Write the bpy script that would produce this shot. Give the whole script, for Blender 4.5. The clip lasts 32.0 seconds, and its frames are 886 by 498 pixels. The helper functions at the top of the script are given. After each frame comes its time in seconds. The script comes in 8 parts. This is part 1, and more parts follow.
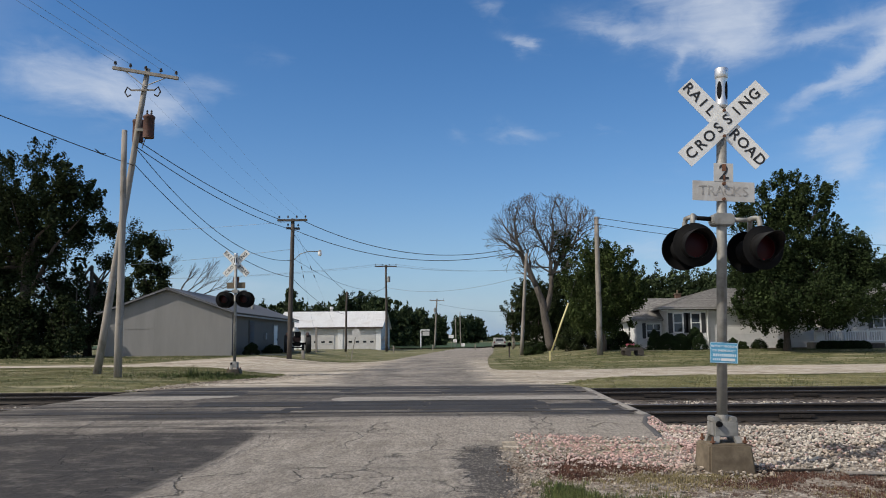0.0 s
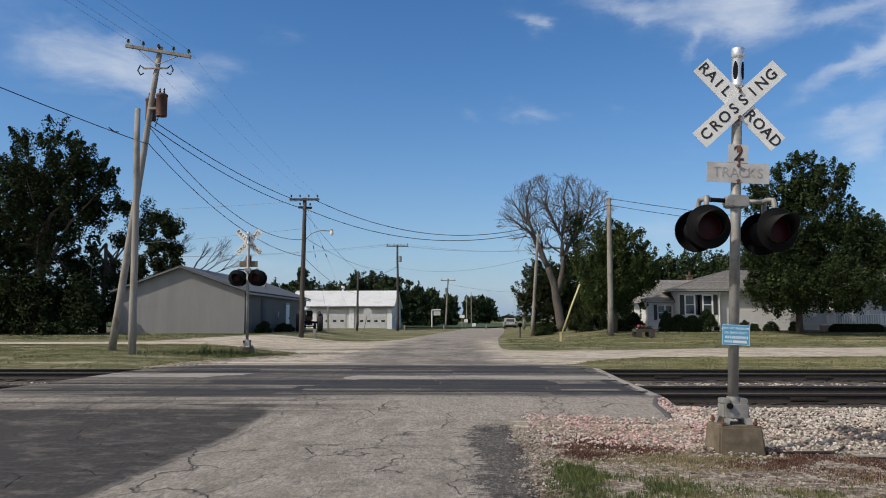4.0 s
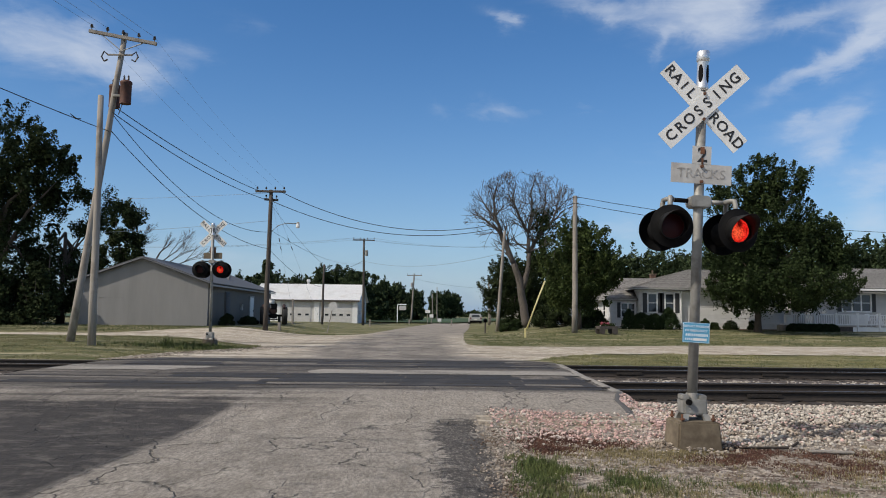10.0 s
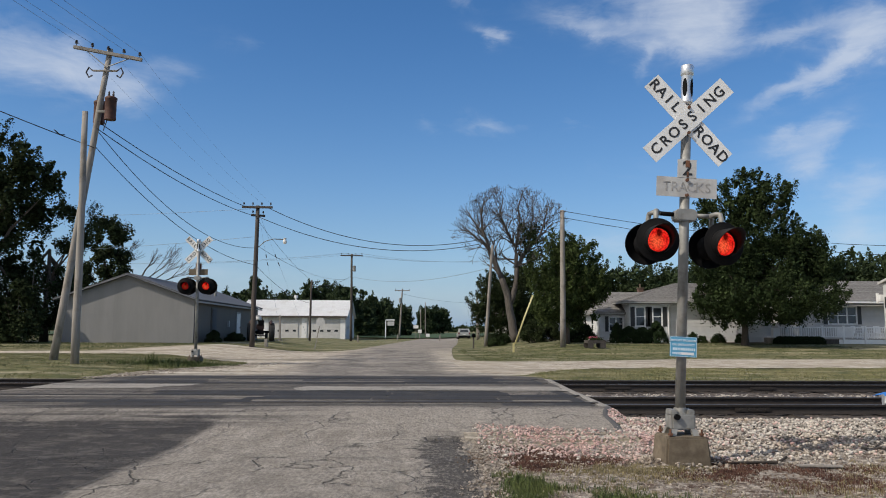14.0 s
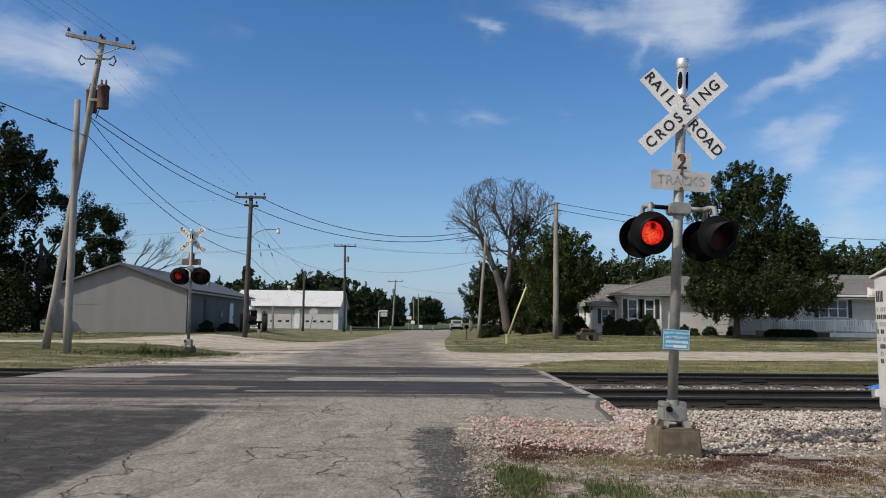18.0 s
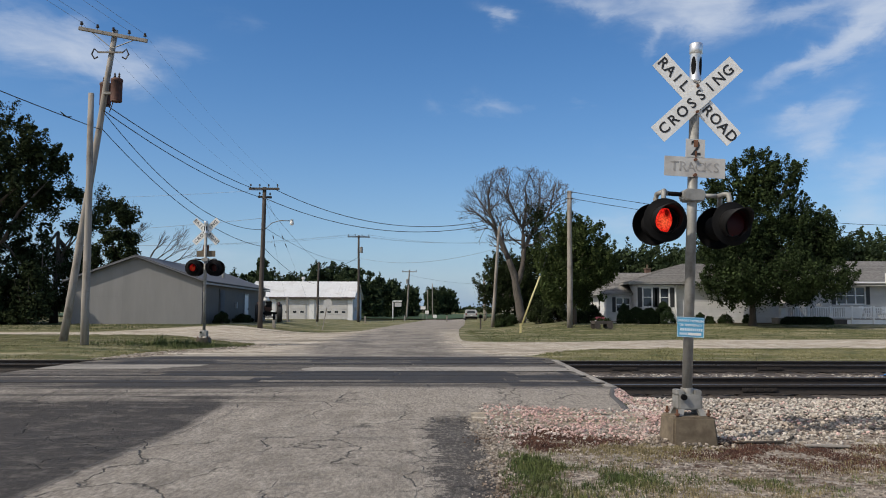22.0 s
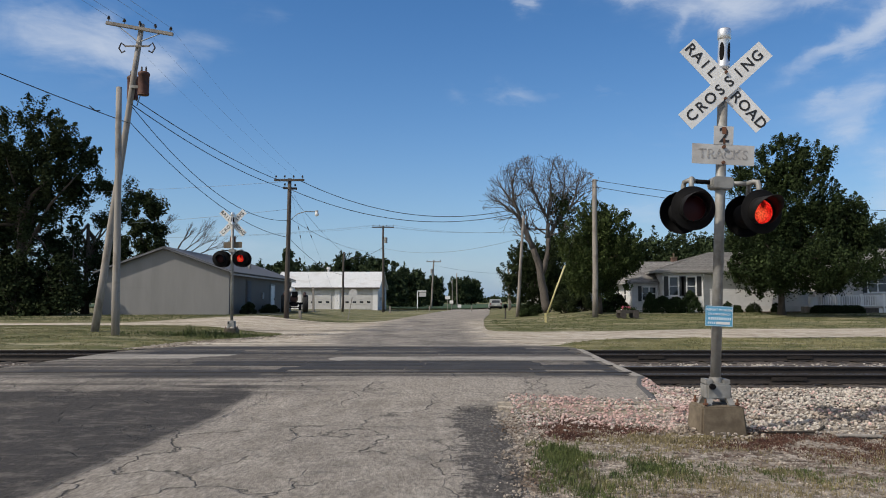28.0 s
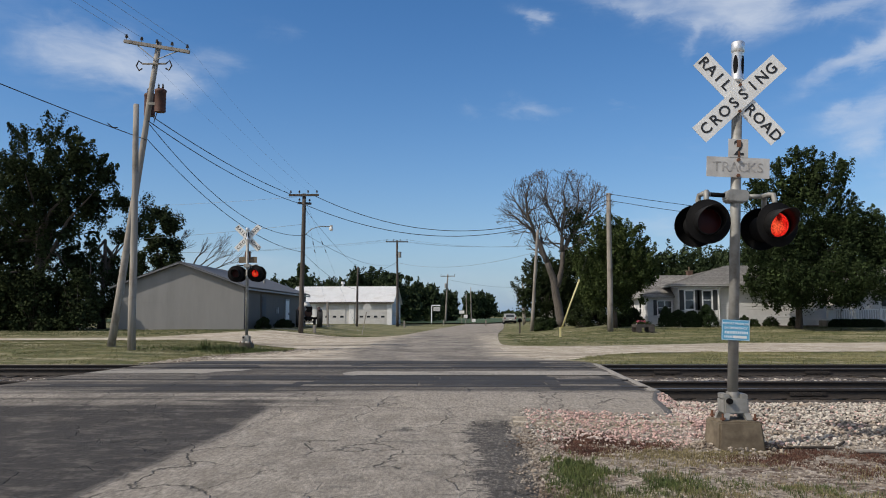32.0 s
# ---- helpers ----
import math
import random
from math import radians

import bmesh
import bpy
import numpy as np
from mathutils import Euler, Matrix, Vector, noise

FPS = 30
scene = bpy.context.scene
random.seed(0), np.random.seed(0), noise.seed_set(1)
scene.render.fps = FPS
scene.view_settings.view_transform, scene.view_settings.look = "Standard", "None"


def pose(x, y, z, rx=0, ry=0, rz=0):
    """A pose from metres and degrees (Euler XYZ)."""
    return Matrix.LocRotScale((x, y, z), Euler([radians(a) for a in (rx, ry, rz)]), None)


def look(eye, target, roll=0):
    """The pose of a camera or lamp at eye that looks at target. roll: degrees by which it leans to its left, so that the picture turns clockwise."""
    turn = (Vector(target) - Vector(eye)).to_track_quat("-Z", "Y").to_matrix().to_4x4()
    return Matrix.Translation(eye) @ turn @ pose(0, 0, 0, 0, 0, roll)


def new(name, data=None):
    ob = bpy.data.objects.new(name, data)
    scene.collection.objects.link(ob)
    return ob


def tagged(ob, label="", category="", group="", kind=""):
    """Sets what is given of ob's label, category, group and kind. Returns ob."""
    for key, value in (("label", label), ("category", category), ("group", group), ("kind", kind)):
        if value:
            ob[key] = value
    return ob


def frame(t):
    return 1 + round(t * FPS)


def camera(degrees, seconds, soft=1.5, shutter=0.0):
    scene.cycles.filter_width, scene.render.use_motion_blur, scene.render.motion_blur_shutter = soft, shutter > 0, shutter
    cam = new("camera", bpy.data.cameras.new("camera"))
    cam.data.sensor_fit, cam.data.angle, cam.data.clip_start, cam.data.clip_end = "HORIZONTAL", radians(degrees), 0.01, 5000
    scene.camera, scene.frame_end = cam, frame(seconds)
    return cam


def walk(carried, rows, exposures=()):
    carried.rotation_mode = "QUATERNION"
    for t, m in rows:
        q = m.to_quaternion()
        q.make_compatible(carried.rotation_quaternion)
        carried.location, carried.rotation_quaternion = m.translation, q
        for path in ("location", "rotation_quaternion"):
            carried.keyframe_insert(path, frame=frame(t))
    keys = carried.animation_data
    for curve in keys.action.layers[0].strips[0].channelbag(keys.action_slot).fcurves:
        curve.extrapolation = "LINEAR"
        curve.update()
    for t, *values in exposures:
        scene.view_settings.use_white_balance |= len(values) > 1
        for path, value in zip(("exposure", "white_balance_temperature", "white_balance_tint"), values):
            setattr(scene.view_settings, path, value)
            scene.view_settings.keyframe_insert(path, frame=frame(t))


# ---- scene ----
cam = camera(61.0, 32.0, 1.0)
PATH = [
    (0, (-0.027, -0.037, 1.527), (-0.041, 1.948, 1.767), -0.5),
    (0.5, (-0.018, -0.028, 1.528), (-0.038, 1.958, 1.766), -0.4),
    (1, (-0.004, -0.013, 1.532), (-0.04, 1.974, 1.756), -0.3),
    (1.5, (-0.018, -0.031, 1.528), (-0.065, 1.957, 1.744), 0.0),
    (2, (-0.022, -0.03, 1.521), (-0.075, 1.958, 1.729), 0.2),
    (2.5, (-0.024, -0.028, 1.517), (-0.08, 1.961, 1.717), 0.2),
    (3, (-0.028, -0.05, 1.522), (-0.083, 1.939, 1.719), 0.2),
    (3.5, (-0.035, -0.049, 1.527), (-0.085, 1.942, 1.718), 0.0),
    (5.5, (-0.025, -0.041, 1.52), (-0.052, 1.95, 1.705), 0.3),
    (6, (-0.019, -0.055, 1.518), (-0.042, 1.936, 1.703), 0.3),
    (6.5, (-0.022, -0.047, 1.522), (-0.042, 1.945, 1.701), 0.4),
    (7, (-0.012, -0.037, 1.522), (-0.028, 1.956, 1.694), 0.3),
    (7.5, (-0.022, -0.05, 1.516), (-0.032, 1.943, 1.683), 0.4),
    (8, (-0.017, -0.047, 1.518), (-0.024, 1.946, 1.681), 0.5),
    (8.5, (-0.02, -0.042, 1.514), (-0.021, 1.952, 1.671), 0.5),
    (9, (-0.024, -0.047, 1.515), (-0.023, 1.947, 1.667), 0.6),
    (9.5, (-0.038, -0.072, 1.518), (-0.01, 1.922, 1.676), 0.7),
    (10, (-0.043, -0.082, 1.522), (0.001, 1.909, 1.697), 0.7),
    (10.5, (-0.026, -0.064, 1.528), (0.011, 1.927, 1.721), 0.6),
    (11, (-0.026, -0.065, 1.531), (0.019, 1.924, 1.734), 0.5),
    (11.5, (-0.017, -0.065, 1.524), (0.031, 1.923, 1.737), 0.4),
    (12, (-0.02, -0.062, 1.53), (0.036, 1.925, 1.75), 0.4),
    (12.5, (-0.017, -0.042, 1.531), (0.045, 1.944, 1.756), 0.4),
    (13, (-0.022, -0.058, 1.533), (0.045, 1.928, 1.762), 0.5),
    (13.5, (-0.023, -0.055, 1.527), (0.052, 1.931, 1.758), 0.4),
    (14, (-0.008, -0.008, 1.529), (0.067, 1.979, 1.744), 0.3),
    (14.5, (-0.01, -0.008, 1.531), (0.062, 1.98, 1.733), 0.3),
    (16.5, (-0.044, -0.022, 1.541), (0.049, 1.968, 1.718), 0.7),
    (17, (-0.024, 0.008, 1.534), (0.069, 1.998, 1.711), 0.6),
    (17.5, (-0.032, -0.025, 1.534), (0.058, 1.964, 1.717), 0.7),
    (18, (-0.023, -0.016, 1.534), (0.07, 1.973, 1.726), 0.6),
    (18.5, (-0.016, -0.009, 1.527), (0.073, 1.979, 1.723), 0.4),
    (19, (-0.008, -0.01, 1.533), (0.079, 1.979, 1.729), 0.4),
    (19.5, (-0.005, 0.006, 1.529), (0.082, 1.995, 1.726), 0.3),
    (20, (0.0, 0.016, 1.527), (0.083, 2.005, 1.72), -0.0),
    (20.5, (-0.007, 0.012, 1.53), (0.064, 2.003, 1.709), 0.2),
    (21, (-0.012, 0.003, 1.526), (0.055, 1.994, 1.702), 0.2),
    (21.5, (-0.009, 0.011, 1.526), (0.055, 2.003, 1.697), 0.1),
    (22, (-0.003, 0.008, 1.528), (0.054, 2.001, 1.693), 0.2),
    (22.5, (-0.014, -0.038, 1.53), (0.036, 1.954, 1.7), 0.4),
    (23, (-0.016, -0.012, 1.527), (0.029, 1.98, 1.702), 0.4),
    (23.5, (-0.01, 0.009, 1.533), (0.034, 2.001, 1.706), 0.3),
    (24, (-0.012, 0.015, 1.524), (0.021, 2.007, 1.696), 0.1),
    (24.5, (-0.012, 0.018, 1.517), (0.01, 2.011, 1.685), 0.0),
    (25, (-0.013, 0.015, 1.523), (0.0, 2.009, 1.686), -0.0),
    (25.5, (-0.013, 0.004, 1.519), (-0.007, 1.997, 1.677), 0.0),
    (27.5, (-0.022, 0.005, 1.524), (-0.027, 2.0, 1.666), 0.1),
    (28, (-0.024, -0.006, 1.528), (-0.031, 1.99, 1.666), 0.0),
    (28.5, (-0.023, -0.006, 1.527), (-0.036, 1.99, 1.661), 0.1),
    (29, (-0.025, -0.007, 1.523), (-0.039, 1.989, 1.653), 0.1),
    (29.5, (-0.027, -0.023, 1.525), (-0.045, 1.973, 1.652), 0.1),
    (30, (-0.031, -0.025, 1.532), (-0.049, 1.97, 1.665), -0.1),
    (30.5, (-0.034, -0.041, 1.523), (-0.061, 1.953, 1.674), -0.2),
    (31, (-0.027, -0.039, 1.528), (-0.062, 1.954, 1.693), -0.3),
    (31.5, (-0.026, -0.02, 1.526), (-0.065, 1.972, 1.7), -0.4),
    (32, (-0.025, -0.015, 1.525), (-0.069, 1.976, 1.701), -0.1),
]
walk(cam, [(t, look(e, g, r)) for t, e, g, r in PATH])


# ---- ground plan: x along the rails, y along the road ----
def sstep(a, b, v):
    k = min(1.0, max(0.0, (v - a) / (b - a)))
    return k * k * (3 - 2 * k)


def along(points, y):
    """Piecewise linear x of an edge at y."""
    if y <= points[0][1]:
        return points[0][0]
    for (x0, y0), (x1, y1) in zip(points, points[1:]):
        if y <= y1:
            return x0 + (x1 - x0) * (y - y0) / (y1 - y0)
    return points[-1][0]


ROAD_LEFT = [(-9.5, -30), (-9.0, 11), (-8.6, 20), (-5.9, 29), (-5.2, 36), (-4.6, 46), (-4.1, 54), (-2.9, 71), (-0.8, 98), (1.3, 125), (2.8, 150)]
ROAD_RIGHT = [(0.55, -30), (0.6, 6), (0.78, 9.6), (0.86, 10.7), (2.95, 10.78), (3.1, 12.3), (3.35, 13.2), (3.45, 17), (3.65, 21.2), (3.3, 22.6), (2.7, 24), (2.1, 27), (1.95, 33), (2.05, 40), (2.3, 46), (2.9, 58), (4.6, 80), (7.6, 130), (8.8, 150)]


def ground_z(x, y):
    """Height of the ground: a low hump where the road meets the rails, lawns a little higher than the road."""
    on_road = sstep(-0.5, 0.0, x - along(ROAD_LEFT, y)) * sstep(-0.45, -0.05, along(ROAD_RIGHT, y) - x)
    far = sstep(20.8, 25.0, y)
    z = on_road * (0.2 * sstep(9.6, 13.0, y) * (1 - far) + 0.12 * far) + (1 - on_road) * 0.12 * sstep(20.9, 21.5, y)
    left, right = sstep(6.5, 13.0, -x), sstep(4.0, 12.0, x)
    z += left * (0.18 * sstep(22.0, 27.0, y) + 0.32 * sstep(40.0, 52.0, y) - 0.2 * sstep(72.0, 100.0, y)) * (1 - sstep(130, 200, y))
    z += right * (0.6 * sstep(40.0, 57.0, y) - 0.2 * sstep(72.0, 100.0, y)) * (1 - sstep(130, 200, y))
    return z


# ---- sky, sun, exposure ----
SUN_ELEVATION, SUN_AZIMUTH = radians(44.0), math.atan2(-0.885, -0.46)

scene.view_settings.exposure = 0.0
sun_data = bpy.data.lights.new("sun", "SUN")
sun_data.energy, sun_data.angle, sun_data.color = 3.6, radians(0.55), (1.0, 0.91, 0.79)
sun = new("sun", sun_data)
toward = Vector((math.sin(SUN_AZIMUTH) * math.cos(SUN_ELEVATION), math.cos(SUN_AZIMUTH) * math.cos(SUN_ELEVATION), math.sin(SUN_ELEVATION)))
sun.matrix_world = Matrix.Translation(toward * 60) @ toward.to_track_quat("Z", "Y").to_matrix().to_4x4()


class Nodes:
    """Small helper to write node trees tersely."""

    def __init__(self, tree):
        self.tree = tree
        tree.nodes.clear()

    def add(self, kind, **values):
        node = self.tree.nodes.new(kind)
        for key, value in values.items():
            node.inputs[int(key[1:])].default_value = value
        return node

    def link(self, a, b):
        self.tree.links.new(a, b)

    def math(self, op, a, b=0.0, c=0.0):
        node = self.tree.nodes.new("ShaderNodeMath")
        node.operation = op
        for i, v in enumerate((a, b, c)):
            if isinstance(v, (int, float)):
                node.inputs[i].default_value = v
            else:
                self.link(v, node.inputs[i])
        return node.outputs[0]

    def noise(self, vector, scale, detail=4.0, rough=0.55, distortion=0.0):
        node = self.add("ShaderNodeTexNoise")
        node.inputs["Scale"].default_value = scale
        node.inputs["Detail"].default_value = detail
        node.inputs["Roughness"].default_value = rough
        node.inputs["Distortion"].default_value = distortion
        self.link(vector, node.inputs["Vector"])
        return node.outputs["Fac"]

    def ramp(self, fac, low, high):
        node = self.add("ShaderNodeMapRange")
        node.inputs["From Min"].default_value, node.inputs["From Max"].default_value = low, high
        self.link(fac, node.inputs["Value"])
        return node.outputs[0]

    def mix(self, fac, a, b):
        node = self.tree.nodes.new("ShaderNodeMix")
        node.data_type = "RGBA"
        for socket, v in ((node.inputs[0], fac), (node.inputs[6], a), (node.inputs[7], b)):
            if isinstance(v, (int, float)):
                socket.default_value = v
            elif isinstance(v, tuple):
                socket.default_value = (*v, 1.0) if len(v) == 3 else v
            else:
                self.link(v, socket)
        return node.outputs[2]

    def scaled(self, vector, sx, sy, sz, rot=0.0):
        node = self.add("ShaderNodeMapping")
        node.inputs["Scale"].default_value = (sx, sy, sz)
        node.inputs["Rotation"].default_value = (0, 0, radians(rot))
        self.link(vector, node.inputs["Vector"])
        return node.outputs[0]


def build_world():
    world = bpy.data.worlds.new("sky")
    scene.world = world
    world.use_nodes = True
    n = Nodes(world.node_tree)
    sky = n.add("ShaderNodeTexSky")
    sky.sky_type, sky.sun_disc = "NISHITA", False
    sky.sun_elevation, sky.sun_rotation = SUN_ELEVATION, SUN_AZIMUTH
    sky.air_density, sky.dust_density, sky.ozone_density = 1.0, 0.2, 3.0
    tint = n.mix(1.0, sky.outputs[0], (1.01, 1.0, 1.05))
    tint.node.blend_type = "MULTIPLY"
    deep = n.add("ShaderNodeHueSaturation")
    deep.inputs["Saturation"].default_value, deep.inputs["Value"].default_value = 1.25, 1.15
    n.link(tint, deep.inputs["Color"])
    way = n.add("ShaderNodeTexCoord").outputs["Generated"]
    split = n.add("ShaderNodeSeparateXYZ")
    n.link(way, split.inputs[0])
    x, y, z = split.outputs
    azimuth = n.math("MULTIPLY", n.math("ARCTAN2", x, y), 57.2958)
    height = n.math("MULTIPLY", n.math("ARCSINE", z), 57.2958)
    flat = n.add("ShaderNodeCombineXYZ")
    n.link(azimuth, flat.inputs[0])
    n.link(height, flat.inputs[1])
    drift = n.noise(n.scaled(flat.outputs[0], 0.22, 0.4, 1, 20), 1.0, 6.0, 0.62, 0.4)
    sway = n.noise(n.scaled(flat.outputs[0], 0.3, 0.5, 1, -40), 1.0, 6.0, 0.62, 0.4)
    azimuth = n.math("ADD", azimuth, n.math("MULTIPLY", n.math("SUBTRACT", drift, 0.5), 4.5))
    height = n.math("ADD", height, n.math("MULTIPLY", n.math("SUBTRACT", sway, 0.5), 2.4))
    # thin cirrus: streaky noise inside soft patches (azimuth, height, half widths, lean, weight)
    patches = [(-26.9, 17.8, 4.8, 1.81, -8, 0.85), (-24.4, 17.4, 2.4, 1.12, -25, 0.5), (-21.0, 16.6, 1.8, 0.86, -10, 0.75), (-18.4, 18.1, 2.0, 0.6, -12, 0.4), (-12.6, 20.8, 2.7, 0.52, -4, 0.2), (6.1, 21.9, 1.5, 0.39, -24, 0.7),
               (3.6, 24.7, 1.7, 0.52, -10, 0.5), (5.9, 15.5, 2.7, 0.39, -5, 0.5), (12.2, 15.6, 1.9, 0.34, -4, 0.4), (1.0, 15.5, 0.9, 0.43, 0, 0.3), (13.5, 22.4, 4.0, 0.65, -14, 0.7), (16.2, 24.3, 2.9, 0.78, -8, 0.5),
               (20.9, 22.3, 3.8, 1.9, 6, 1.2), (22.2, 20.5, 1.8, 0.95, 10, 0.6), (17.7, 19.6, 0.5, 1.21, -15, 0.35), (27.3, 20.2, 3.1, 0.56, 10, 0.7), (29.0, 17.3, 4.5, 0.6, 24, 1.1), (32.3, 19.9, 2.2, 1.72, 28, 1.0),
               (29.2, 13.4, 2.3, 1.03, 22, 0.8), (28.2, 11.6, 1.5, 1.12, 15, 0.6), (26.7, 12.9, 2.3, 0.6, 10, 0.4), (15.9, 12.2, 2.1, 0.78, 5, 0.22), (31.7, 9.6, 2.2, 0.95, 4, 0.8), (31.4, 6.4, 2.6, 0.95, 0, 0.6),
               (14.1, 6.4, 2.9, 1.03, 0, 0.5), (-16.9, 4.1, 8.2, 0.95, 2, 0.35), (-1.6, 2.3, 11.2, 0.69, 0, 0.3),
               (24.0, 27.0, 7.0, 2.2, -10, 1.1), (70.0, 24.0, 22.0, 7.0, 10, 0.8), (-75.0, 26.0, 24.0, 7.0, -12, 0.7), (150.0, 30.0, 30.0, 9.0, 8, 0.6), (-140.0, 28.0, 26.0, 8.0, 5, 0.6)]
    total = None
    for az, el, wa, we, lean, weight in patches:
        we, weight = we * (1.5 if we < 1.0 else 1.2), weight * 1.0
        c, s = math.cos(radians(lean)), math.sin(radians(lean))
        da, de = n.math("SUBTRACT", azimuth, az), n.math("SUBTRACT", height, el)
        u = n.math("ADD", n.math("MULTIPLY", da, c / wa), n.math("MULTIPLY", de, s / wa))
        v = n.math("ADD", n.math("MULTIPLY", da, -s / we), n.math("MULTIPLY", de, c / we))
        r = n.math("ADD", n.math("MULTIPLY", u, u), n.math("MULTIPLY", v, v))
        blob = n.math("MULTIPLY", n.math("EXPONENT", n.math("MULTIPLY", r, -1.0)), weight)
        total = blob if total is None else n.math("ADD", total, blob)
    wisps = n.noise(n.scaled(flat.outputs[0], 0.2, 0.55, 1, 14), 1.0, 6.0, 0.58, 1.1)
    streaks = n.noise(n.scaled(flat.outputs[0], 0.16, 0.8, 1, -28), 1.0, 7.0, 0.6, 0.7)
    soft = n.noise(n.scaled(flat.outputs[0], 0.12, 0.25, 1, -12), 1.0, 4.0, 0.5, 0.6)
    field = n.math("ADD", n.math("ADD", n.math("MULTIPLY", wisps, 0.4), n.math("MULTIPLY", streaks, 0.3)), n.math("MULTIPLY", soft, 0.3))
    # the noise eats into each patch from its rim
    cover = n.math("MULTIPLY", n.ramp(n.math("ADD", field, n.math("MULTIPLY", n.math("MINIMUM", total, 1.2), 0.34)), 0.50, 1.10), n.math("MINIMUM", n.math("MULTIPLY", total, 1.6), 1.0))
    cover = n.math("MINIMUM", n.math("MULTIPLY", cover, 0.95), 0.72)
    haze = n.math("MULTIPLY", n.math("EXPONENT", n.math("MULTIPLY", n.math("MAXIMUM", height, 0.0), -0.16)), 0.92)
    hazy = n.mix(haze, deep.outputs[0], (2.3, 3.65, 5.55))
    colour = n.mix(cover, hazy, (6.3, 6.9, 7.9))
    # unseen veil of high cloud round the sun, behind the viewer, added to whiten the fill
    near_sun = n.add("ShaderNodeVectorMath")
    near_sun.operation = "DOT_PRODUCT"
    near_sun.inputs[1].default_value = toward
    n.link(way, near_sun.inputs[0])
    fill_veil = n.math("MULTIPLY", n.ramp(near_sun.outputs["Value"], 0.28, 0.8), n.math("ADD", 0.55, n.math("MULTIPLY", soft, 0.6)))
    colour = n.mix(n.math("MINIMUM", fill_veil, 0.9), colour, (7.6, 7.5, 7.6))
    back = n.add("ShaderNodeBackground")
    back.inputs["Strength"].default_value = 0.1
    n.link(colour, back.inputs["Color"])
    out = n.add("ShaderNodeOutputWorld")
    n.link(back.outputs[0], out.inputs["Surface"])


build_world()


# ---- materials ----
def mat(name, a, b, scale=6.0, rough=0.75, bump=0.25, metal=0.0, stain=None, stain_scale=0.7, stain_low=0.5, stain_high=0.72, stretch=(1, 1, 1), vary=0.0, local=False, depth=0.01, island=0.0, gloss=0.5):
    """Two tones of grain, a second tone of stains at a larger scale, fine relief."""
    m = bpy.data.materials.new(name)
    m.use_nodes = True
    n = Nodes(m.node_tree)
    place = n.add("ShaderNodeTexCoord").outputs["Object"] if local else n.add("ShaderNodeNewGeometry").outputs["Position"]
    grain = n.noise(n.scaled(place, *stretch), scale, 6.0, 0.6)
    colour = n.mix(n.ramp(grain, 0.3, 0.7), a, b)
    if stain:
        big = n.noise(place, stain_scale, 5.0, 0.6, 0.4)
        colour = n.mix(n.ramp(big, stain_low, stain_high), colour, stain)
    if vary or island:
        chance = n.add("ShaderNodeObjectInfo").outputs["Random"] if vary else n.add("ShaderNodeNewGeometry").outputs["Random Per Island"]
        k = vary or island
        hsv = n.add("ShaderNodeHueSaturation")
        n.link(n.math("ADD", n.math("MULTIPLY", chance, 2 * k), 1.0 - k), hsv.inputs["Value"])
        n.link(colour, hsv.inputs["Color"])
        colour = hsv.outputs[0]
    bsdf = n.add("ShaderNodeBsdfPrincipled")
    n.link(colour, bsdf.inputs["Base Color"])
    n.link(n.math("ADD", n.math("MULTIPLY", grain, 0.2), rough - 0.1), bsdf.inputs["Roughness"])
    bsdf.inputs["Metallic"].default_value = metal
    bsdf.inputs["Specular IOR Level"].default_value = gloss
    if bump:
        relief = n.add("ShaderNodeBump")
        relief.inputs["Strength"].default_value, relief.inputs["Distance"].default_value = bump, depth
        n.link(grain, relief.inputs["Height"])
        n.link(relief.outputs[0], bsdf.inputs["Normal"])
    out = n.add("ShaderNodeOutputMaterial")
    n.link(bsdf.outputs[0], out.inputs["Surface"])
    return m


GRAVEL = [((0.41, 0.355, 0.278), 1, 0, 1, (1, 1, 1)), ((0.18, 0.152, 0.115), 2.2, 0.50, 0.62, (0.3, 1.2, 1)), ((0.62, 0.56, 0.47), 4.0, 0.5, 0.62, (0.4, 1.2, 1)), ((0.15, 0.135, 0.07), 1.1, 0.60, 0.70, (0.2, 1.2, 1)), ((0.22, 0.185, 0.135), 9.0, 0.57, 0.67, (0.6, 1, 1)), ((0.19, 0.165, 0.125), 0.9, 0.54, 0.66, (0.07, 1.0, 1)), ((0.56, 0.51, 0.43), 1.3, 0.57, 0.68, (0.08, 1.0, 1))]


def layered(n, place, tones, grain):
    """Tones laid over one another, each where its own noise is high, broken up by the grain."""
    colour = None
    for tone, scale, low, high, stretch in tones:
        fac = n.ramp(n.noise(n.scaled(place, *stretch), scale, 7.0, 0.66, 0.3), low, high)
        colour = n.mix(fac, tone, tone) if colour is None else n.mix(fac, colour, tone)
    dark = n.add("ShaderNodeHueSaturation")
    n.link(n.math("ADD", n.math("MULTIPLY", grain, 1.5), 0.25), dark.inputs["Value"])
    n.link(colour, dark.inputs["Color"])
    return dark.outputs[0]


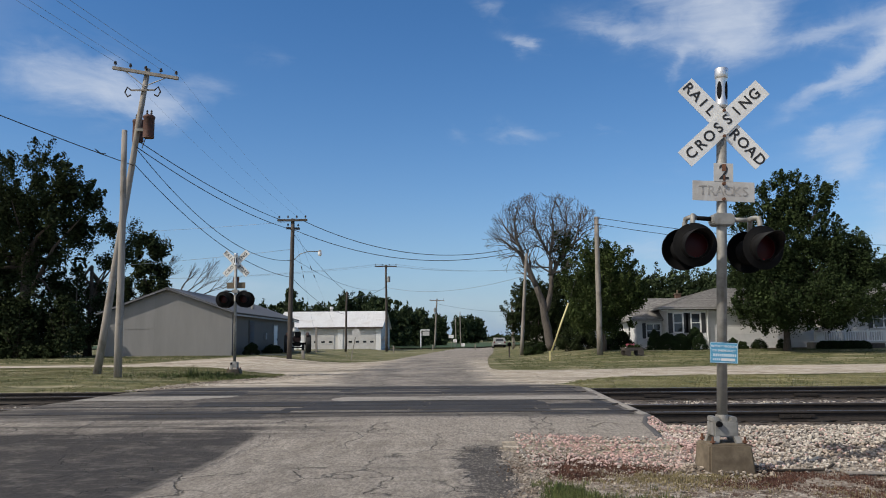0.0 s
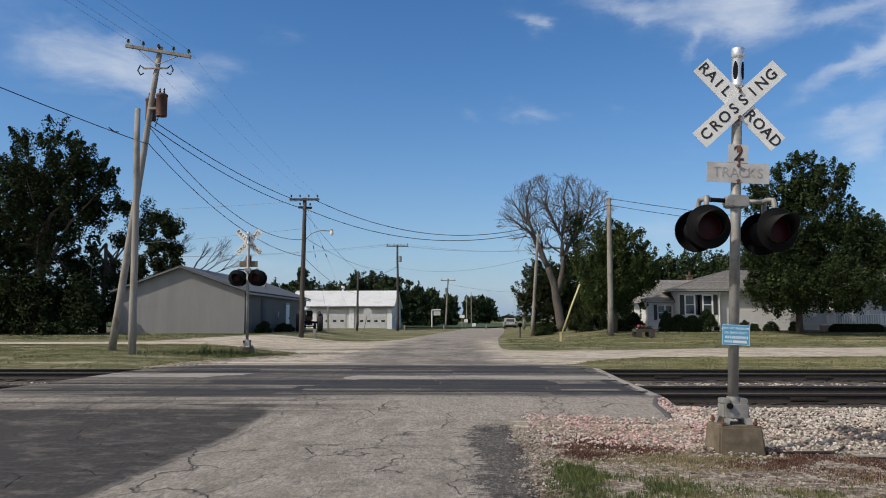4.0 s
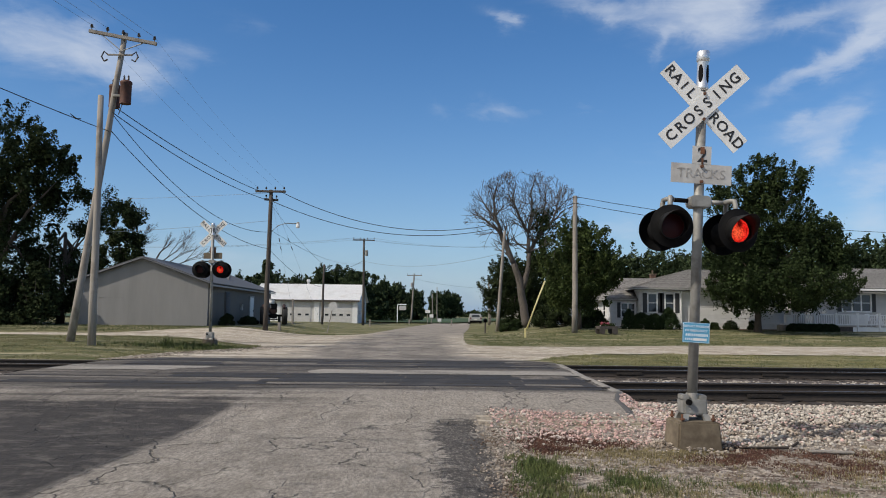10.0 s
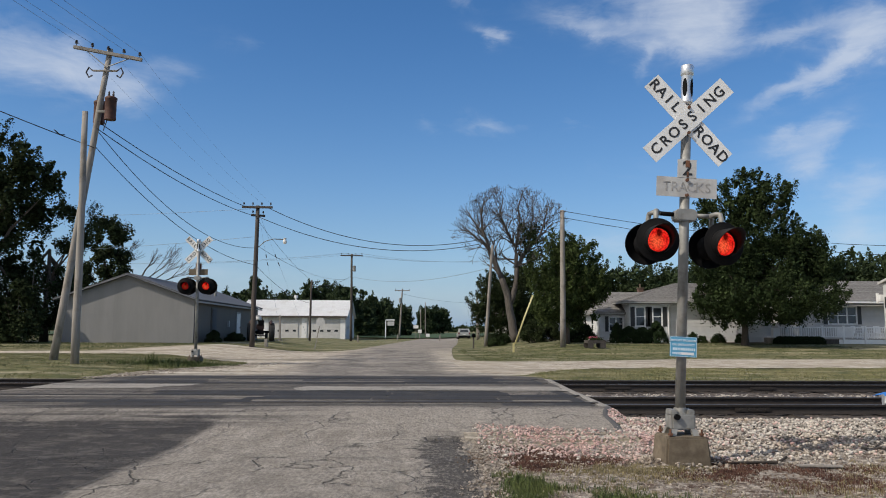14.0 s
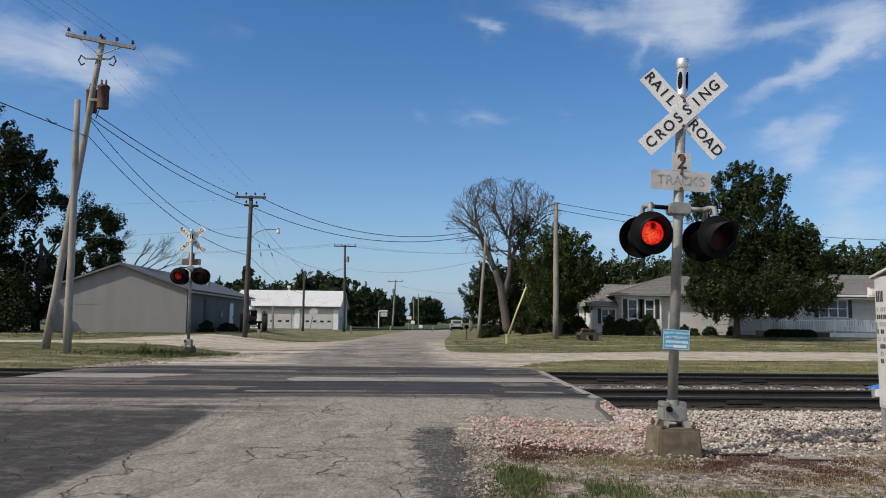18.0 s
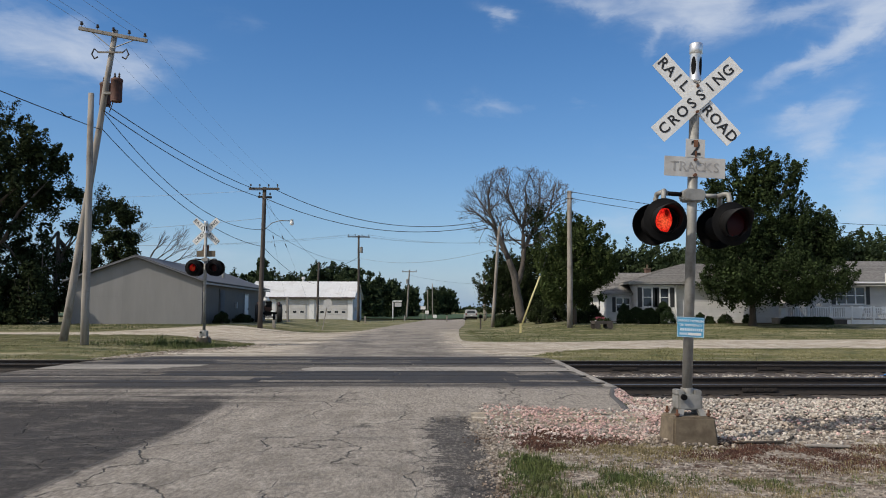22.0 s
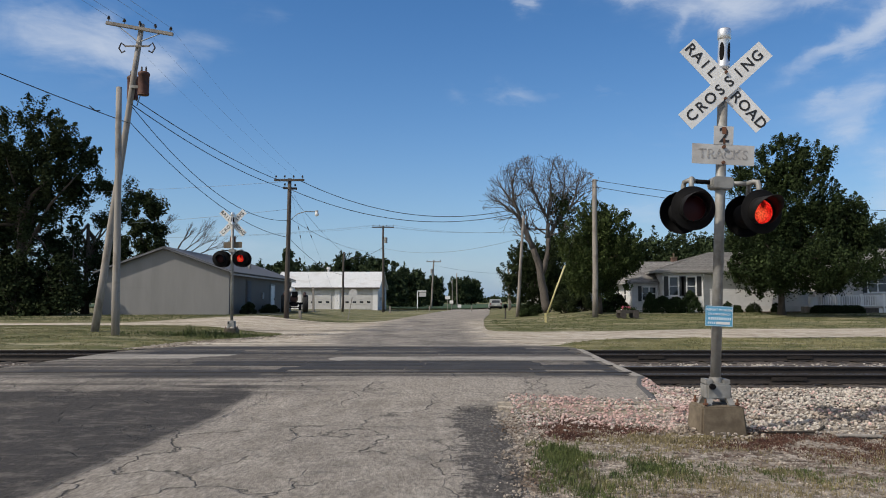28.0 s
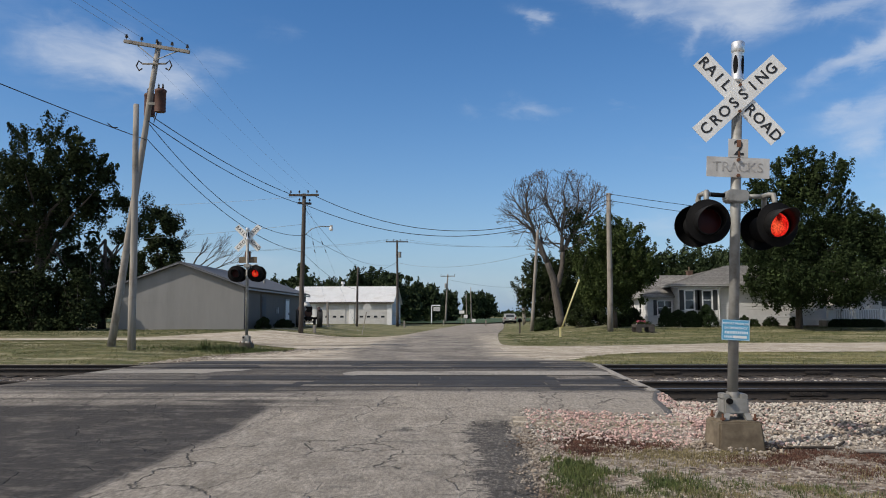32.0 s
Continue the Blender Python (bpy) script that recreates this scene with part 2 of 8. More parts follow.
def patchy(name, tones, scales, rough=0.95, depth=0.03, pinch=0.1):
    """Layers of tones, each showing through where its own noise is high: (colour, scale, low, high, stretch)."""
    m = bpy.data.materials.new(name)
    m.use_nodes = True
    n = Nodes(m.node_tree)
    place = n.add("ShaderNodeNewGeometry").outputs["Position"]
    grain = n.noise(place, scales, 8.0, 0.72)
    bsdf = n.add("ShaderNodeBsdfPrincipled")
    n.link(layered(n, place, tones, grain), bsdf.inputs["Base Color"])
    bsdf.inputs["Roughness"].default_value = rough
    bsdf.inputs["Specular IOR Level"].default_value = 0.2
    relief = n.add("ShaderNodeBump")
    relief.inputs["Strength"].default_value, relief.inputs["Distance"].default_value = 0.9, depth
    n.link(grain, relief.inputs["Height"])
    n.link(relief.outputs[0], bsdf.inputs["Normal"])
    out = n.add("ShaderNodeOutputMaterial")
    n.link(bsdf.outputs[0], out.inputs["Surface"])
    return m


def road_material():
    """Worn pale asphalt with a darker resurfaced band, a tarred edge strip, scuffs and fine cracks."""
    m = bpy.data.materials.new("worn_road")
    m.use_nodes = True
    n = Nodes(m.node_tree)
    place = n.add("ShaderNodeNewGeometry").outputs["Position"]
    split = n.add("ShaderNodeSeparateXYZ")
    n.link(place, split.inputs[0])
    x, y = split.outputs[0], split.outputs[1]
    fine = n.noise(place, 42.0, 4.0, 0.75)
    grit = n.math("ADD", n.math("MULTIPLY", n.noise(n.scaled(place, 1.3, 0.45, 1.0), 24.0, 5.0, 0.75), 0.72), n.math("MULTIPLY", n.noise(n.scaled(place, 1.6, 0.55, 1.0), 6.0, 8.0, 0.75), 0.28))
    mottle = n.noise(n.scaled(place, 1.4, 0.7, 1.0), 1.7, 9.0, 0.68, 0.3)
    wide = n.noise(place, 0.45, 4.0, 0.6)
    scuff = n.noise(n.scaled(place, 0.75, 1.7, 1.0, 18), 2.0, 10.0, 0.74, 0.5)

    def step(v, a, b):
        return n.ramp(v, a, b)

    def both(*factors):
        out = factors[0]
        for f in factors[1:]:
            out = n.math("MULTIPLY", out, f)
        return out

    wob = n.math("ADD", n.math("MULTIPLY", n.math("SUBTRACT", wide, 0.5), 1.6), n.math("MULTIPLY", n.math("SUBTRACT", mottle, 0.5), 0.9))
    xe = n.math("ADD", x, n.math("MULTIPLY", wob, 0.45))
    ye = n.math("ADD", y, n.math("MULTIPLY", wob, 1.2))
    joint = n.math("SUBTRACT", n.math("MULTIPLY", n.math("SUBTRACT", y, 5.8), 0.06), 3.24)
    band = both(step(n.math("ADD", n.math("SUBTRACT", x, joint), n.math("MULTIPLY", n.math("SUBTRACT", mottle, 0.5), 0.25)), 0.05, -0.1), step(xe, -8.6, -7.4), step(ye, 12.3, 11.2), step(n.math("ADD", n.math("MULTIPLY", scuff, 1.0), n.math("MULTIPLY", mottle, 0.25)), 0.97, 0.63))
    edge = both(step(n.math("ADD", x, n.math("MULTIPLY", n.math("SUBTRACT", scuff, 0.5), 1.8)), 0.08, 0.15), step(n.math("ADD", x, n.math("MULTIPLY", n.math("SUBTRACT", mottle, 0.5), 1.3)), 0.70, 0.62), step(n.math("ADD", ye, n.math("MULTIPLY", scuff, 2.0)), 11.9, 11.2), step(grit, 0.72, 0.5))
    beyond = both(step(y, 20.5, 21.5), step(n.math("ADD", n.math("MULTIPLY", scuff, 0.6), n.math("MULTIPLY", wide, 0.4)), 0.44, 0.6), step(y, 60, 34))
    streak = n.noise(n.scaled(place, 0.16, 2.2, 1.0), 1.6, 6.0, 0.6, 0.2)
    rails = both(step(n.math("ADD", y, n.math("MULTIPLY", wob, 0.3)), 12.8, 13.25), step(n.math("ADD", y, n.math("MULTIPLY", wob, 0.8)), 22.6, 21.7), step(n.math("ADD", n.math("MULTIPLY", streak, 0.7), n.math("MULTIPLY", scuff, 0.3)), 0.34, 0.52))
    approach = both(step(y, 11.0, 11.6), step(y, 13.4, 13.2), step(x, -1.0, -2.6), step(streak, 0.45, 0.58))
    dark = n.math("MINIMUM", n.math("ADD", n.math("ADD", n.math("ADD", n.math("MULTIPLY", band, 1.0), n.math("MULTIPLY", edge, 0.85)), n.math("ADD", n.math("MULTIPLY", beyond, 0.42), n.math("MULTIPLY", rails, 0.82))), n.math("MULTIPLY", approach, 0.6)), 1.0)
    pale = n.mix(n.ramp(grit, 0.36, 0.64), (0.14, 0.124, 0.104), (0.42, 0.377, 0.322))
    slab_zone = both(step(y, 10.95, 11.0), step(y, 13.3, 13.25), step(xe, -2.8, -1.2))
    pale = n.mix(n.math("MULTIPLY", n.math("MULTIPLY", n.ramp(mottle, 0.58, 0.38), 0.42), n.math("SUBTRACT", 1.0, n.math("MULTIPLY", slab_zone, 0.6))), pale, (0.125, 0.108, 0.088))
    pale = n.mix(n.math("MULTIPLY", n.ramp(scuff, 0.55, 0.66), 0.55), pale, (0.085, 0.08, 0.074))
    tar = n.mix(n.ramp(grit, 0.32, 0.7), (0.020, 0.0182, 0.0172), (0.072, 0.065, 0.060))
    colour = n.mix(dark, pale, tar)
    dusty = n.noise(n.scaled(place, 0.6, 1.9, 1.0, 12), 2.2, 11.0, 0.78, 0.4)
    colour = n.mix(n.math("MULTIPLY", n.ramp(dusty, 0.56, 0.7), n.math("SUBTRACT", 0.38, n.math("MULTIPLY", dark, 0.12))), colour, (0.36, 0.32, 0.268))
    colour = n.mix(n.math("MULTIPLY", n.ramp(dusty, 0.42, 0.3), 0.3), colour, (0.05, 0.044, 0.037))
    # past the rails: broad worn patches, and loose gravel carried in from both lanes
    past = step(y, 21.3, 22.6)
    worn = n.noise(n.scaled(place, 0.55, 0.4, 1.0, 8), 1.0, 8.0, 0.66, 0.5)
    colour = n.mix(both(past, n.ramp(worn, 0.5, 0.62), step(y, 90, 40), 0.62), colour, (0.075, 0.068, 0.060))
    colour = n.mix(both(past, n.ramp(worn, 0.46, 0.34), 0.55), colour, (0.40, 0.355, 0.295))
    ragged = n.math("ADD", n.math("MULTIPLY", n.math("SUBTRACT", scuff, 0.5), 3.2), n.math("MULTIPLY", n.math("SUBTRACT", worn, 0.5), 4.0))
    xr = n.math("ADD", x, ragged)
    east = both(step(n.math("SUBTRACT", xr, n.math("MULTIPLY", step(y, 26.0, 22.8), 1.3)), 0.9, 1.6), step(y, 22.0, 22.8), step(y, 60, 45))
    west = both(step(n.math("SUBTRACT", xr, n.math("MULTIPLY", n.math("SUBTRACT", y, 30.0), 0.035)), -3.6, -4.9), step(y, 21.6, 23.0), step(y, 66, 52))
    loose = layered(n, place, GRAVEL, n.noise(place, 14.0, 8.0, 0.72))
    colour = n.mix(n.math("MULTIPLY", n.math("MAXIMUM", east, west), 0.95), colour, loose)
    cells = n.add("ShaderNodeTexVoronoi")
    cells.feature = "DISTANCE_TO_EDGE"
    cells.inputs["Scale"].default_value = 0.9
    warp = n.add("ShaderNodeVectorMath")
    warp.operation = "ADD"
    n.link(place, warp.inputs[0])
    shift = n.add("ShaderNodeTexNoise")
    shift.inputs["Scale"].default_value, shift.inputs["Detail"].default_value = 3.0, 6.0
    n.link(place, shift.inputs["Vector"])
    small = n.add("ShaderNodeVectorMath")
    small.operation = "SCALE"
    small.inputs["Scale"].default_value = 0.5
    n.link(shift.outputs["Color"], small.inputs[0])
    n.link(small.outputs[0], warp.inputs[1])
    n.link(warp.outputs[0], cells.inputs["Vector"])
    crack = both(n.ramp(cells.outputs["Distance"], 0.018, 0.003), n.ramp(wide, 0.42, 0.55))
    colour = n.mix(n.math("MULTIPLY", crack, 0.7), colour, (0.035, 0.033, 0.03))
    bsdf = n.add("ShaderNodeBsdfPrincipled")
    n.link(colour, bsdf.inputs["Base Color"])
    bsdf.inputs["Roughness"].default_value = 0.92
    bsdf.inputs["Specular IOR Level"].default_value = 0.3
    relief = n.add("ShaderNodeBump")
    relief.inputs["Strength"].default_value, relief.inputs["Distance"].default_value = 1.0, 0.022
    tall = n.math("ADD", n.math("ADD", n.math("MULTIPLY", fine, 0.5), n.math("MULTIPLY", grit, 0.8)), n.math("SUBTRACT", n.math("MULTIPLY", mottle, 0.8), crack))
    n.link(tall, relief.inputs["Height"])
    n.link(relief.outputs[0], bsdf.inputs["Normal"])
    out = n.add("ShaderNodeOutputMaterial")
    n.link(bsdf.outputs[0], out.inputs["Surface"])
    return m


def glow(name, colour, strength):
    m = bpy.data.materials.new(name)
    m.use_nodes = True
    n = Nodes(m.node_tree)
    place = n.add("ShaderNodeTexCoord").outputs["Object"]
    cells = n.add("ShaderNodeTexVoronoi")
    cells.inputs["Scale"].default_value = 46.0
    n.link(place, cells.inputs["Vector"])
    light = n.add("ShaderNodeEmission")
    big = n.noise(place, 9.0, 3.0)
    tone = n.mix(n.ramp(big, 0.4, 0.7), (colour[0] * 0.8, colour[1] * 0.5, colour[2] * 0.5), (colour[0], colour[1] * 2.2, colour[2] * 1.8))
    spread = n.add("ShaderNodeVectorMath")
    spread.operation = "DISTANCE"
    spread.inputs[1].default_value = (-0.02, -0.025, 0.0)
    n.link(place, spread.inputs[0])
    n.link(n.mix(n.ramp(spread.outputs["Value"], 0.11, 0.01), tone, (1.0, 0.13, 0.05)), light.inputs["Color"])
    # emission drops in a small notch in the upper part of the lens
    notch = n.add("ShaderNodeVectorMath")
    notch.operation = "DISTANCE"
    notch.inputs[1].default_value = (0.012, 0.05, 0.0)
    n.link(n.scaled(place, 1.0, 0.6, 0.0), notch.inputs[0])
    shade = n.ramp(n.math("ADD", notch.outputs["Value"], n.math("MULTIPLY", big, 0.03)), 0.036, 0.058)
    power = n.math("MULTIPLY", n.math("SUBTRACT", 1.25, n.math("MULTIPLY", cells.outputs["Distance"], 1.0)), strength)
    n.link(n.math("MULTIPLY", power, n.math("ADD", 0.12, n.math("MULTIPLY", shade, 0.88))), light.inputs["Strength"])
    out = n.add("ShaderNodeOutputMaterial")
    n.link(light.outputs[0], out.inputs["Surface"])
    return m


def glass(name, tint, rough=0.05, gloss=0.8):
    m = bpy.data.materials.new(name)
    m.use_nodes = True
    n = Nodes(m.node_tree)
    bsdf = n.add("ShaderNodeBsdfPrincipled")
    bsdf.inputs["Base Color"].default_value = (*tint, 1)
    bsdf.inputs["Roughness"].default_value = rough
    bsdf.inputs["Specular IOR Level"].default_value = gloss
    out = n.add("ShaderNodeOutputMaterial")
    n.link(bsdf.outputs[0], out.inputs["Surface"])
    return m


M = dict(
    grass=patchy("grass", [((0.105, 0.108, 0.044), 1, 0, 1, (1, 1, 1)), ((0.17, 0.158, 0.07), 0.8, 0.45, 0.62, (0.5, 1, 1)), ((0.045, 0.06, 0.02), 2.2, 0.50, 0.64, (0.6, 1, 1)), ((0.33, 0.285, 0.18), 0.5, 0.56, 0.7, (0.4, 1.2, 1)), ((0.27, 0.235, 0.155), 5.0, 0.58, 0.7, (1, 1, 1)), ((0.34, 0.30, 0.20), 0.7, 0.51, 0.63, (0.15, 1.2, 1)), ((0.05, 0.062, 0.022), 0.6, 0.56, 0.66, (0.2, 1.2, 1))], 9.0, 0.95, 0.06),
    blade=mat("grass_blade", (0.035, 0.062, 0.014), (0.095, 0.115, 0.03), 2.0, 0.85, 0.0, stain=(0.20, 0.175, 0.085), stain_scale=1.4, stain_low=0.5, stain_high=0.72, island=0.45),
    lawnblade=mat("lawn_blade", (0.05, 0.068, 0.022), (0.115, 0.125, 0.047), 0.8, 0.85, 0.0, stain=(0.25, 0.225, 0.12), stain_scale=0.4, stain_low=0.5, stain_high=0.72, island=0.22),
    tanblade=mat("yellow_grass", (0.14, 0.115, 0.052), (0.27, 0.225, 0.12), 2.0, 0.85, 0.0, island=0.4),
    stripblade=mat("strip_grass", (0.11, 0.116, 0.043), (0.22, 0.207, 0.092), 0.8, 0.85, 0.0, stain=(0.30, 0.268, 0.15), stain_scale=0.5, stain_low=0.48, stain_high=0.7, island=0.22),
    dry=mat("dry_weed", (0.055, 0.022, 0.016), (0.13, 0.062, 0.04), 3.0, 0.9, 0.0, island=0.5),
    field=mat("field_crop", (0.02, 0.045, 0.012), (0.04, 0.075, 0.02), 0.6, 0.95, 0.4, depth=0.2),
    gravel=patchy("gravel", GRAVEL, 14.0, 0.95, 0.04),
    dirt=patchy("dirt", [((0.27, 0.228, 0.182), 1, 0, 1, (1, 1, 1)), ((0.095, 0.058, 0.042), 0.9, 0.47, 0.61, (0.7, 1.3, 1)), ((0.42, 0.375, 0.32), 7.0, 0.46, 0.6, (1, 1, 1)), ((0.05, 0.04, 0.031), 12.0, 0.52, 0.66, (1, 1, 1))], 34.0, 0.95, 0.03),
    ballast=patchy("ballast_bed", [((0.12, 0.10, 0.085), 1, 0, 1, (1, 1, 1)), ((0.05, 0.042, 0.036), 2.0, 0.45, 0.6, (1, 1, 1)), ((0.30, 0.265, 0.225), 9.0, 0.55, 0.68, (1, 1, 1))], 26.0, 0.95, 0.04),
    stone=mat("ballast_stone", (0.295, 0.266, 0.228), (0.53, 0.485, 0.425), 9.0, 0.9, 0.3, stain=(0.27, 0.21, 0.155), stain_scale=1.3, stain_low=0.5, stain_high=0.7, island=0.45),
    grit=mat("verge_grit", (0.22, 0.19, 0.155), (0.40, 0.35, 0.29), 9.0, 0.9, 0.3, stain=(0.11, 0.075, 0.052), stain_scale=0.9, stain_low=0.5, stain_high=0.62, island=0.5),
    pinkstone=mat("pink_ballast_stone", (0.40, 0.25, 0.22), (0.58, 0.42, 0.38), 9.0, 0.9, 0.3, stain=(0.52, 0.45, 0.40), stain_scale=1.6, stain_low=0.5, stain_high=0.62, island=0.34),
    asphalt=road_material(),
    tar=mat("dark_asphalt", (0.055, 0.052, 0.05), (0.105, 0.10, 0.095), 22.0, 0.85, 0.4, stain=(0.15, 0.142, 0.132), stain_scale=0.9, stain_low=0.52, stain_high=0.75, depth=0.01),
    panel=mat("crossing_panel", (0.008, 0.007, 0.006), (0.044, 0.038, 0.032), 6.0, 0.8, 0.6, stretch=(0.25, 2.6, 1), vary=0.3, stain=(0.105, 0.092, 0.078), stain_scale=1.1, stain_low=0.57, stain_high=0.78),
    apron=patchy("pale_asphalt", [((0.27, 0.25, 0.22), 1, 0, 1, (1, 1, 1)), ((0.10, 0.094, 0.085), 1.6, 0.5, 0.66, (0.3, 1.5, 1)), ((0.36, 0.335, 0.30), 14.0, 0.5, 0.66, (1, 1, 1))], 34.0, 0.93, 0.01),
    rail=mat("rail_steel", (0.018, 0.015, 0.013), (0.04, 0.032, 0.027), 10.0, 0.75, 0.3, metal=0.15),
    railtop=mat("rail_head", (0.20, 0.19, 0.18), (0.34, 0.33, 0.32), 8.0, 0.35, 0.1, metal=0.9),
    tie=mat("tie_wood", (0.022, 0.018, 0.014), (0.06, 0.048, 0.038), 9.0, 0.9, 0.6, stretch=(3, 0.4, 1), vary=0.3),
    concrete=mat("concrete", (0.10, 0.078, 0.052), (0.20, 0.162, 0.112), 9.0, 0.9, 0.5, stain=(0.075, 0.055, 0.036), stain_scale=2.5),
    galv=mat("galvanised_steel", (0.24, 0.237, 0.22), (0.35, 0.346, 0.326), 7.0, 0.6, 0.15, metal=0.3, stain=(0.145, 0.134, 0.116), stain_scale=3.0),
    alu=mat("bright_aluminium", (0.62, 0.63, 0.64), (0.78, 0.79, 0.80), 6.0, 0.35, 0.1, metal=0.8),
    signwhite=mat("sign_white", (0.70, 0.70, 0.68), (0.80, 0.80, 0.78), 4.0, 0.5, 0.05, stain=(0.60, 0.59, 0.56), stain_scale=2.2),
    signgrey=mat("faded_sign", (0.44, 0.44, 0.425), (0.56, 0.55, 0.53), 5.0, 0.6, 0.05, stain=(0.38, 0.36, 0.34), stain_scale=3.0),
    letter=mat("letter_black", (0.012, 0.012, 0.013), (0.03, 0.03, 0.03), 8.0, 0.55, 0.0),
    faded=mat("letter_faded", (0.22, 0.21, 0.20), (0.42, 0.41, 0.39), 14.0, 0.7, 0.0),
    rust=mat("rust", (0.08, 0.035, 0.02), (0.20, 0.09, 0.05), 12.0, 0.85, 0.3),
    lampblack=mat("lamp_black", (0.004, 0.004, 0.0045), (0.009, 0.009, 0.0095), 9.0, 0.8, 0.1, gloss=0.12),
    hood=mat("hood_black", (0.007, 0.007, 0.0075), (0.015, 0.015, 0.016), 9.0, 0.7, 0.1, gloss=0.25),
    lensoff=glass("lens_dark_red", (0.03, 0.002, 0.003), 0.4, 0.2),
    lenson=glow("lens_lit_red", (0.95, 0.02, 0.015), 1.12),
    lensfaint=glow("lens_lit_faint", (0.95, 0.016, 0.02), 0.22),
    lensweak=glow("lens_lit_dim", (0.95, 0.016, 0.012), 0.8),
    blue=mat("sign_blue", (0.08, 0.32, 0.52), (0.11, 0.38, 0.58), 5.0, 0.5, 0.0),
    pale=mat("sign_pale_text", (0.62, 0.74, 0.80), (0.70, 0.80, 0.85), 5.0, 0.5, 0.0),
    pole=mat("weathered_pole", (0.18, 0.16, 0.137), (0.33, 0.302, 0.268), 4.0, 0.9, 0.5, stretch=(6, 6, 0.35), stain=(0.12, 0.10, 0.085), stain_scale=1.0),
    polegrey=mat("pale_grey_pole", (0.235, 0.212, 0.184), (0.36, 0.33, 0.294), 4.0, 0.9, 0.5, stretch=(6, 6, 0.35), stain=(0.14, 0.113, 0.088), stain_scale=1.2),
    poledark=mat("dark_pole", (0.04, 0.034, 0.029), (0.095, 0.08, 0.069), 4.0, 0.9, 0.4, stretch=(6, 6, 0.35)),
    wire=mat("wire", (0.012, 0.012, 0.013), (0.02, 0.02, 0.02), 5.0, 0.6, 0.0),
    wirepale=mat("pale_wire", (0.20, 0.245, 0.30), (0.26, 0.31, 0.37), 5.0, 0.5, 0.0),
    porcelain=mat("insulator", (0.03, 0.024, 0.022), (0.07, 0.055, 0.05), 12.0, 0.35, 0.0),
    transformer=mat("transformer_rust", (0.06, 0.022, 0.014), (0.11, 0.042, 0.026), 5.0, 0.7, 0.2, stain=(0.035, 0.018, 0.014), stain_scale=3.0),
    shedwall=mat("shed_metal", (0.185, 0.182, 0.177), (0.225, 0.222, 0.215), 1.2, 0.6, 0.05, stretch=(1, 1, 0.2), vary=0.11),
    # shed wall colour darkened: the shade of the east side is painted in
    shedshade=mat("shaded_shed_metal", (0.098, 0.088, 0.076), (0.135, 0.122, 0.106), 1.2, 0.7, 0.05, stretch=(1, 1, 0.2)),
    shedroof=mat("shed_roof", (0.065, 0.068, 0.075), (0.11, 0.115, 0.125), 2.0, 0.75, 0.05, stretch=(0.3, 3, 1)),
    shedtrim=mat("pale_trim", (0.30, 0.295, 0.285), (0.42, 0.415, 0.40), 3.0, 0.6, 0.05),
    whitemetal=mat("white_metal", (0.62, 0.62, 0.60), (0.72, 0.72, 0.70), 1.5, 0.5, 0.05, stain=(0.54, 0.52, 0.48), stain_scale=0.5, vary=0.04),
    garagewall=mat("garage_wall", (0.50, 0.49, 0.47), (0.60, 0.59, 0.57), 2.0, 0.7, 0.05),
    siding=mat("white_siding", (0.60, 0.60, 0.60), (0.70, 0.70, 0.70), 2.0, 0.6, 0.05, vary=0.04),
    bluesiding=mat("pale_grey_siding", (0.44, 0.43, 0.415), (0.52, 0.51, 0.49), 2.0, 0.6, 0.05, vary=0.04),
    shingle=mat("grey_shingle", (0.13, 0.124, 0.116), (0.29, 0.279, 0.263), 5.0, 0.95, 0.4, stretch=(1, 1, 3), vary=0.14),
    trimwhite=mat("white_trim", (0.74, 0.74, 0.73), (0.82, 0.82, 0.81), 3.0, 0.5, 0.03),
    shutter=mat("dark_shutter", (0.02, 0.022, 0.024), (0.04, 0.042, 0.045), 6.0, 0.6, 0.1),
    pane=glass("window_pane", (0.03, 0.035, 0.04), 0.06),
    brick=mat("brown_brick", (0.085, 0.05, 0.036), (0.15, 0.09, 0.066), 9.0, 0.9, 0.3, vary=0.2),
    bark=mat("bark", (0.045, 0.036, 0.029), (0.11, 0.09, 0.073), 5.0, 0.95, 0.8, stretch=(4, 4, 0.6)),
    barkgrey=mat("grey_bark", (0.052, 0.045, 0.039), (0.14, 0.122, 0.105), 5.0, 0.95, 0.8, stretch=(4, 4, 0.6)),
    leaf=mat("leaf_green", (0.016, 0.028, 0.010), (0.040, 0.058, 0.021), 0.7, 0.75, 0.0, gloss=0.1, island=0.55),
    leafmaple=mat("leaf_maple", (0.027, 0.044, 0.013), (0.068, 0.092, 0.030), 0.7, 0.75, 0.0, gloss=0.12, island=0.55),
    leafdark=mat("leaf_dark", (0.018, 0.028, 0.012), (0.042, 0.054, 0.024), 0.6, 0.85, 0.0, gloss=0.05, island=0.5),
    leaffar=mat("leaf_far", (0.025, 0.041, 0.019), (0.052, 0.073, 0.033), 0.15, 0.8, 0.0, gloss=0.12, island=0.4),
    bush=mat("bush_green", (0.013, 0.026, 0.010), (0.030, 0.048, 0.017), 2.0, 0.7, 0.0, gloss=0.12, island=0.4),
    yellow=mat("yellow_guard", (0.50, 0.43, 0.19), (0.60, 0.53, 0.27), 5.0, 0.6, 0.0),
    carpaint=mat("car_silver", (0.30, 0.31, 0.29), (0.36, 0.37, 0.35), 2.0, 0.35, 0.0, metal=0.3),
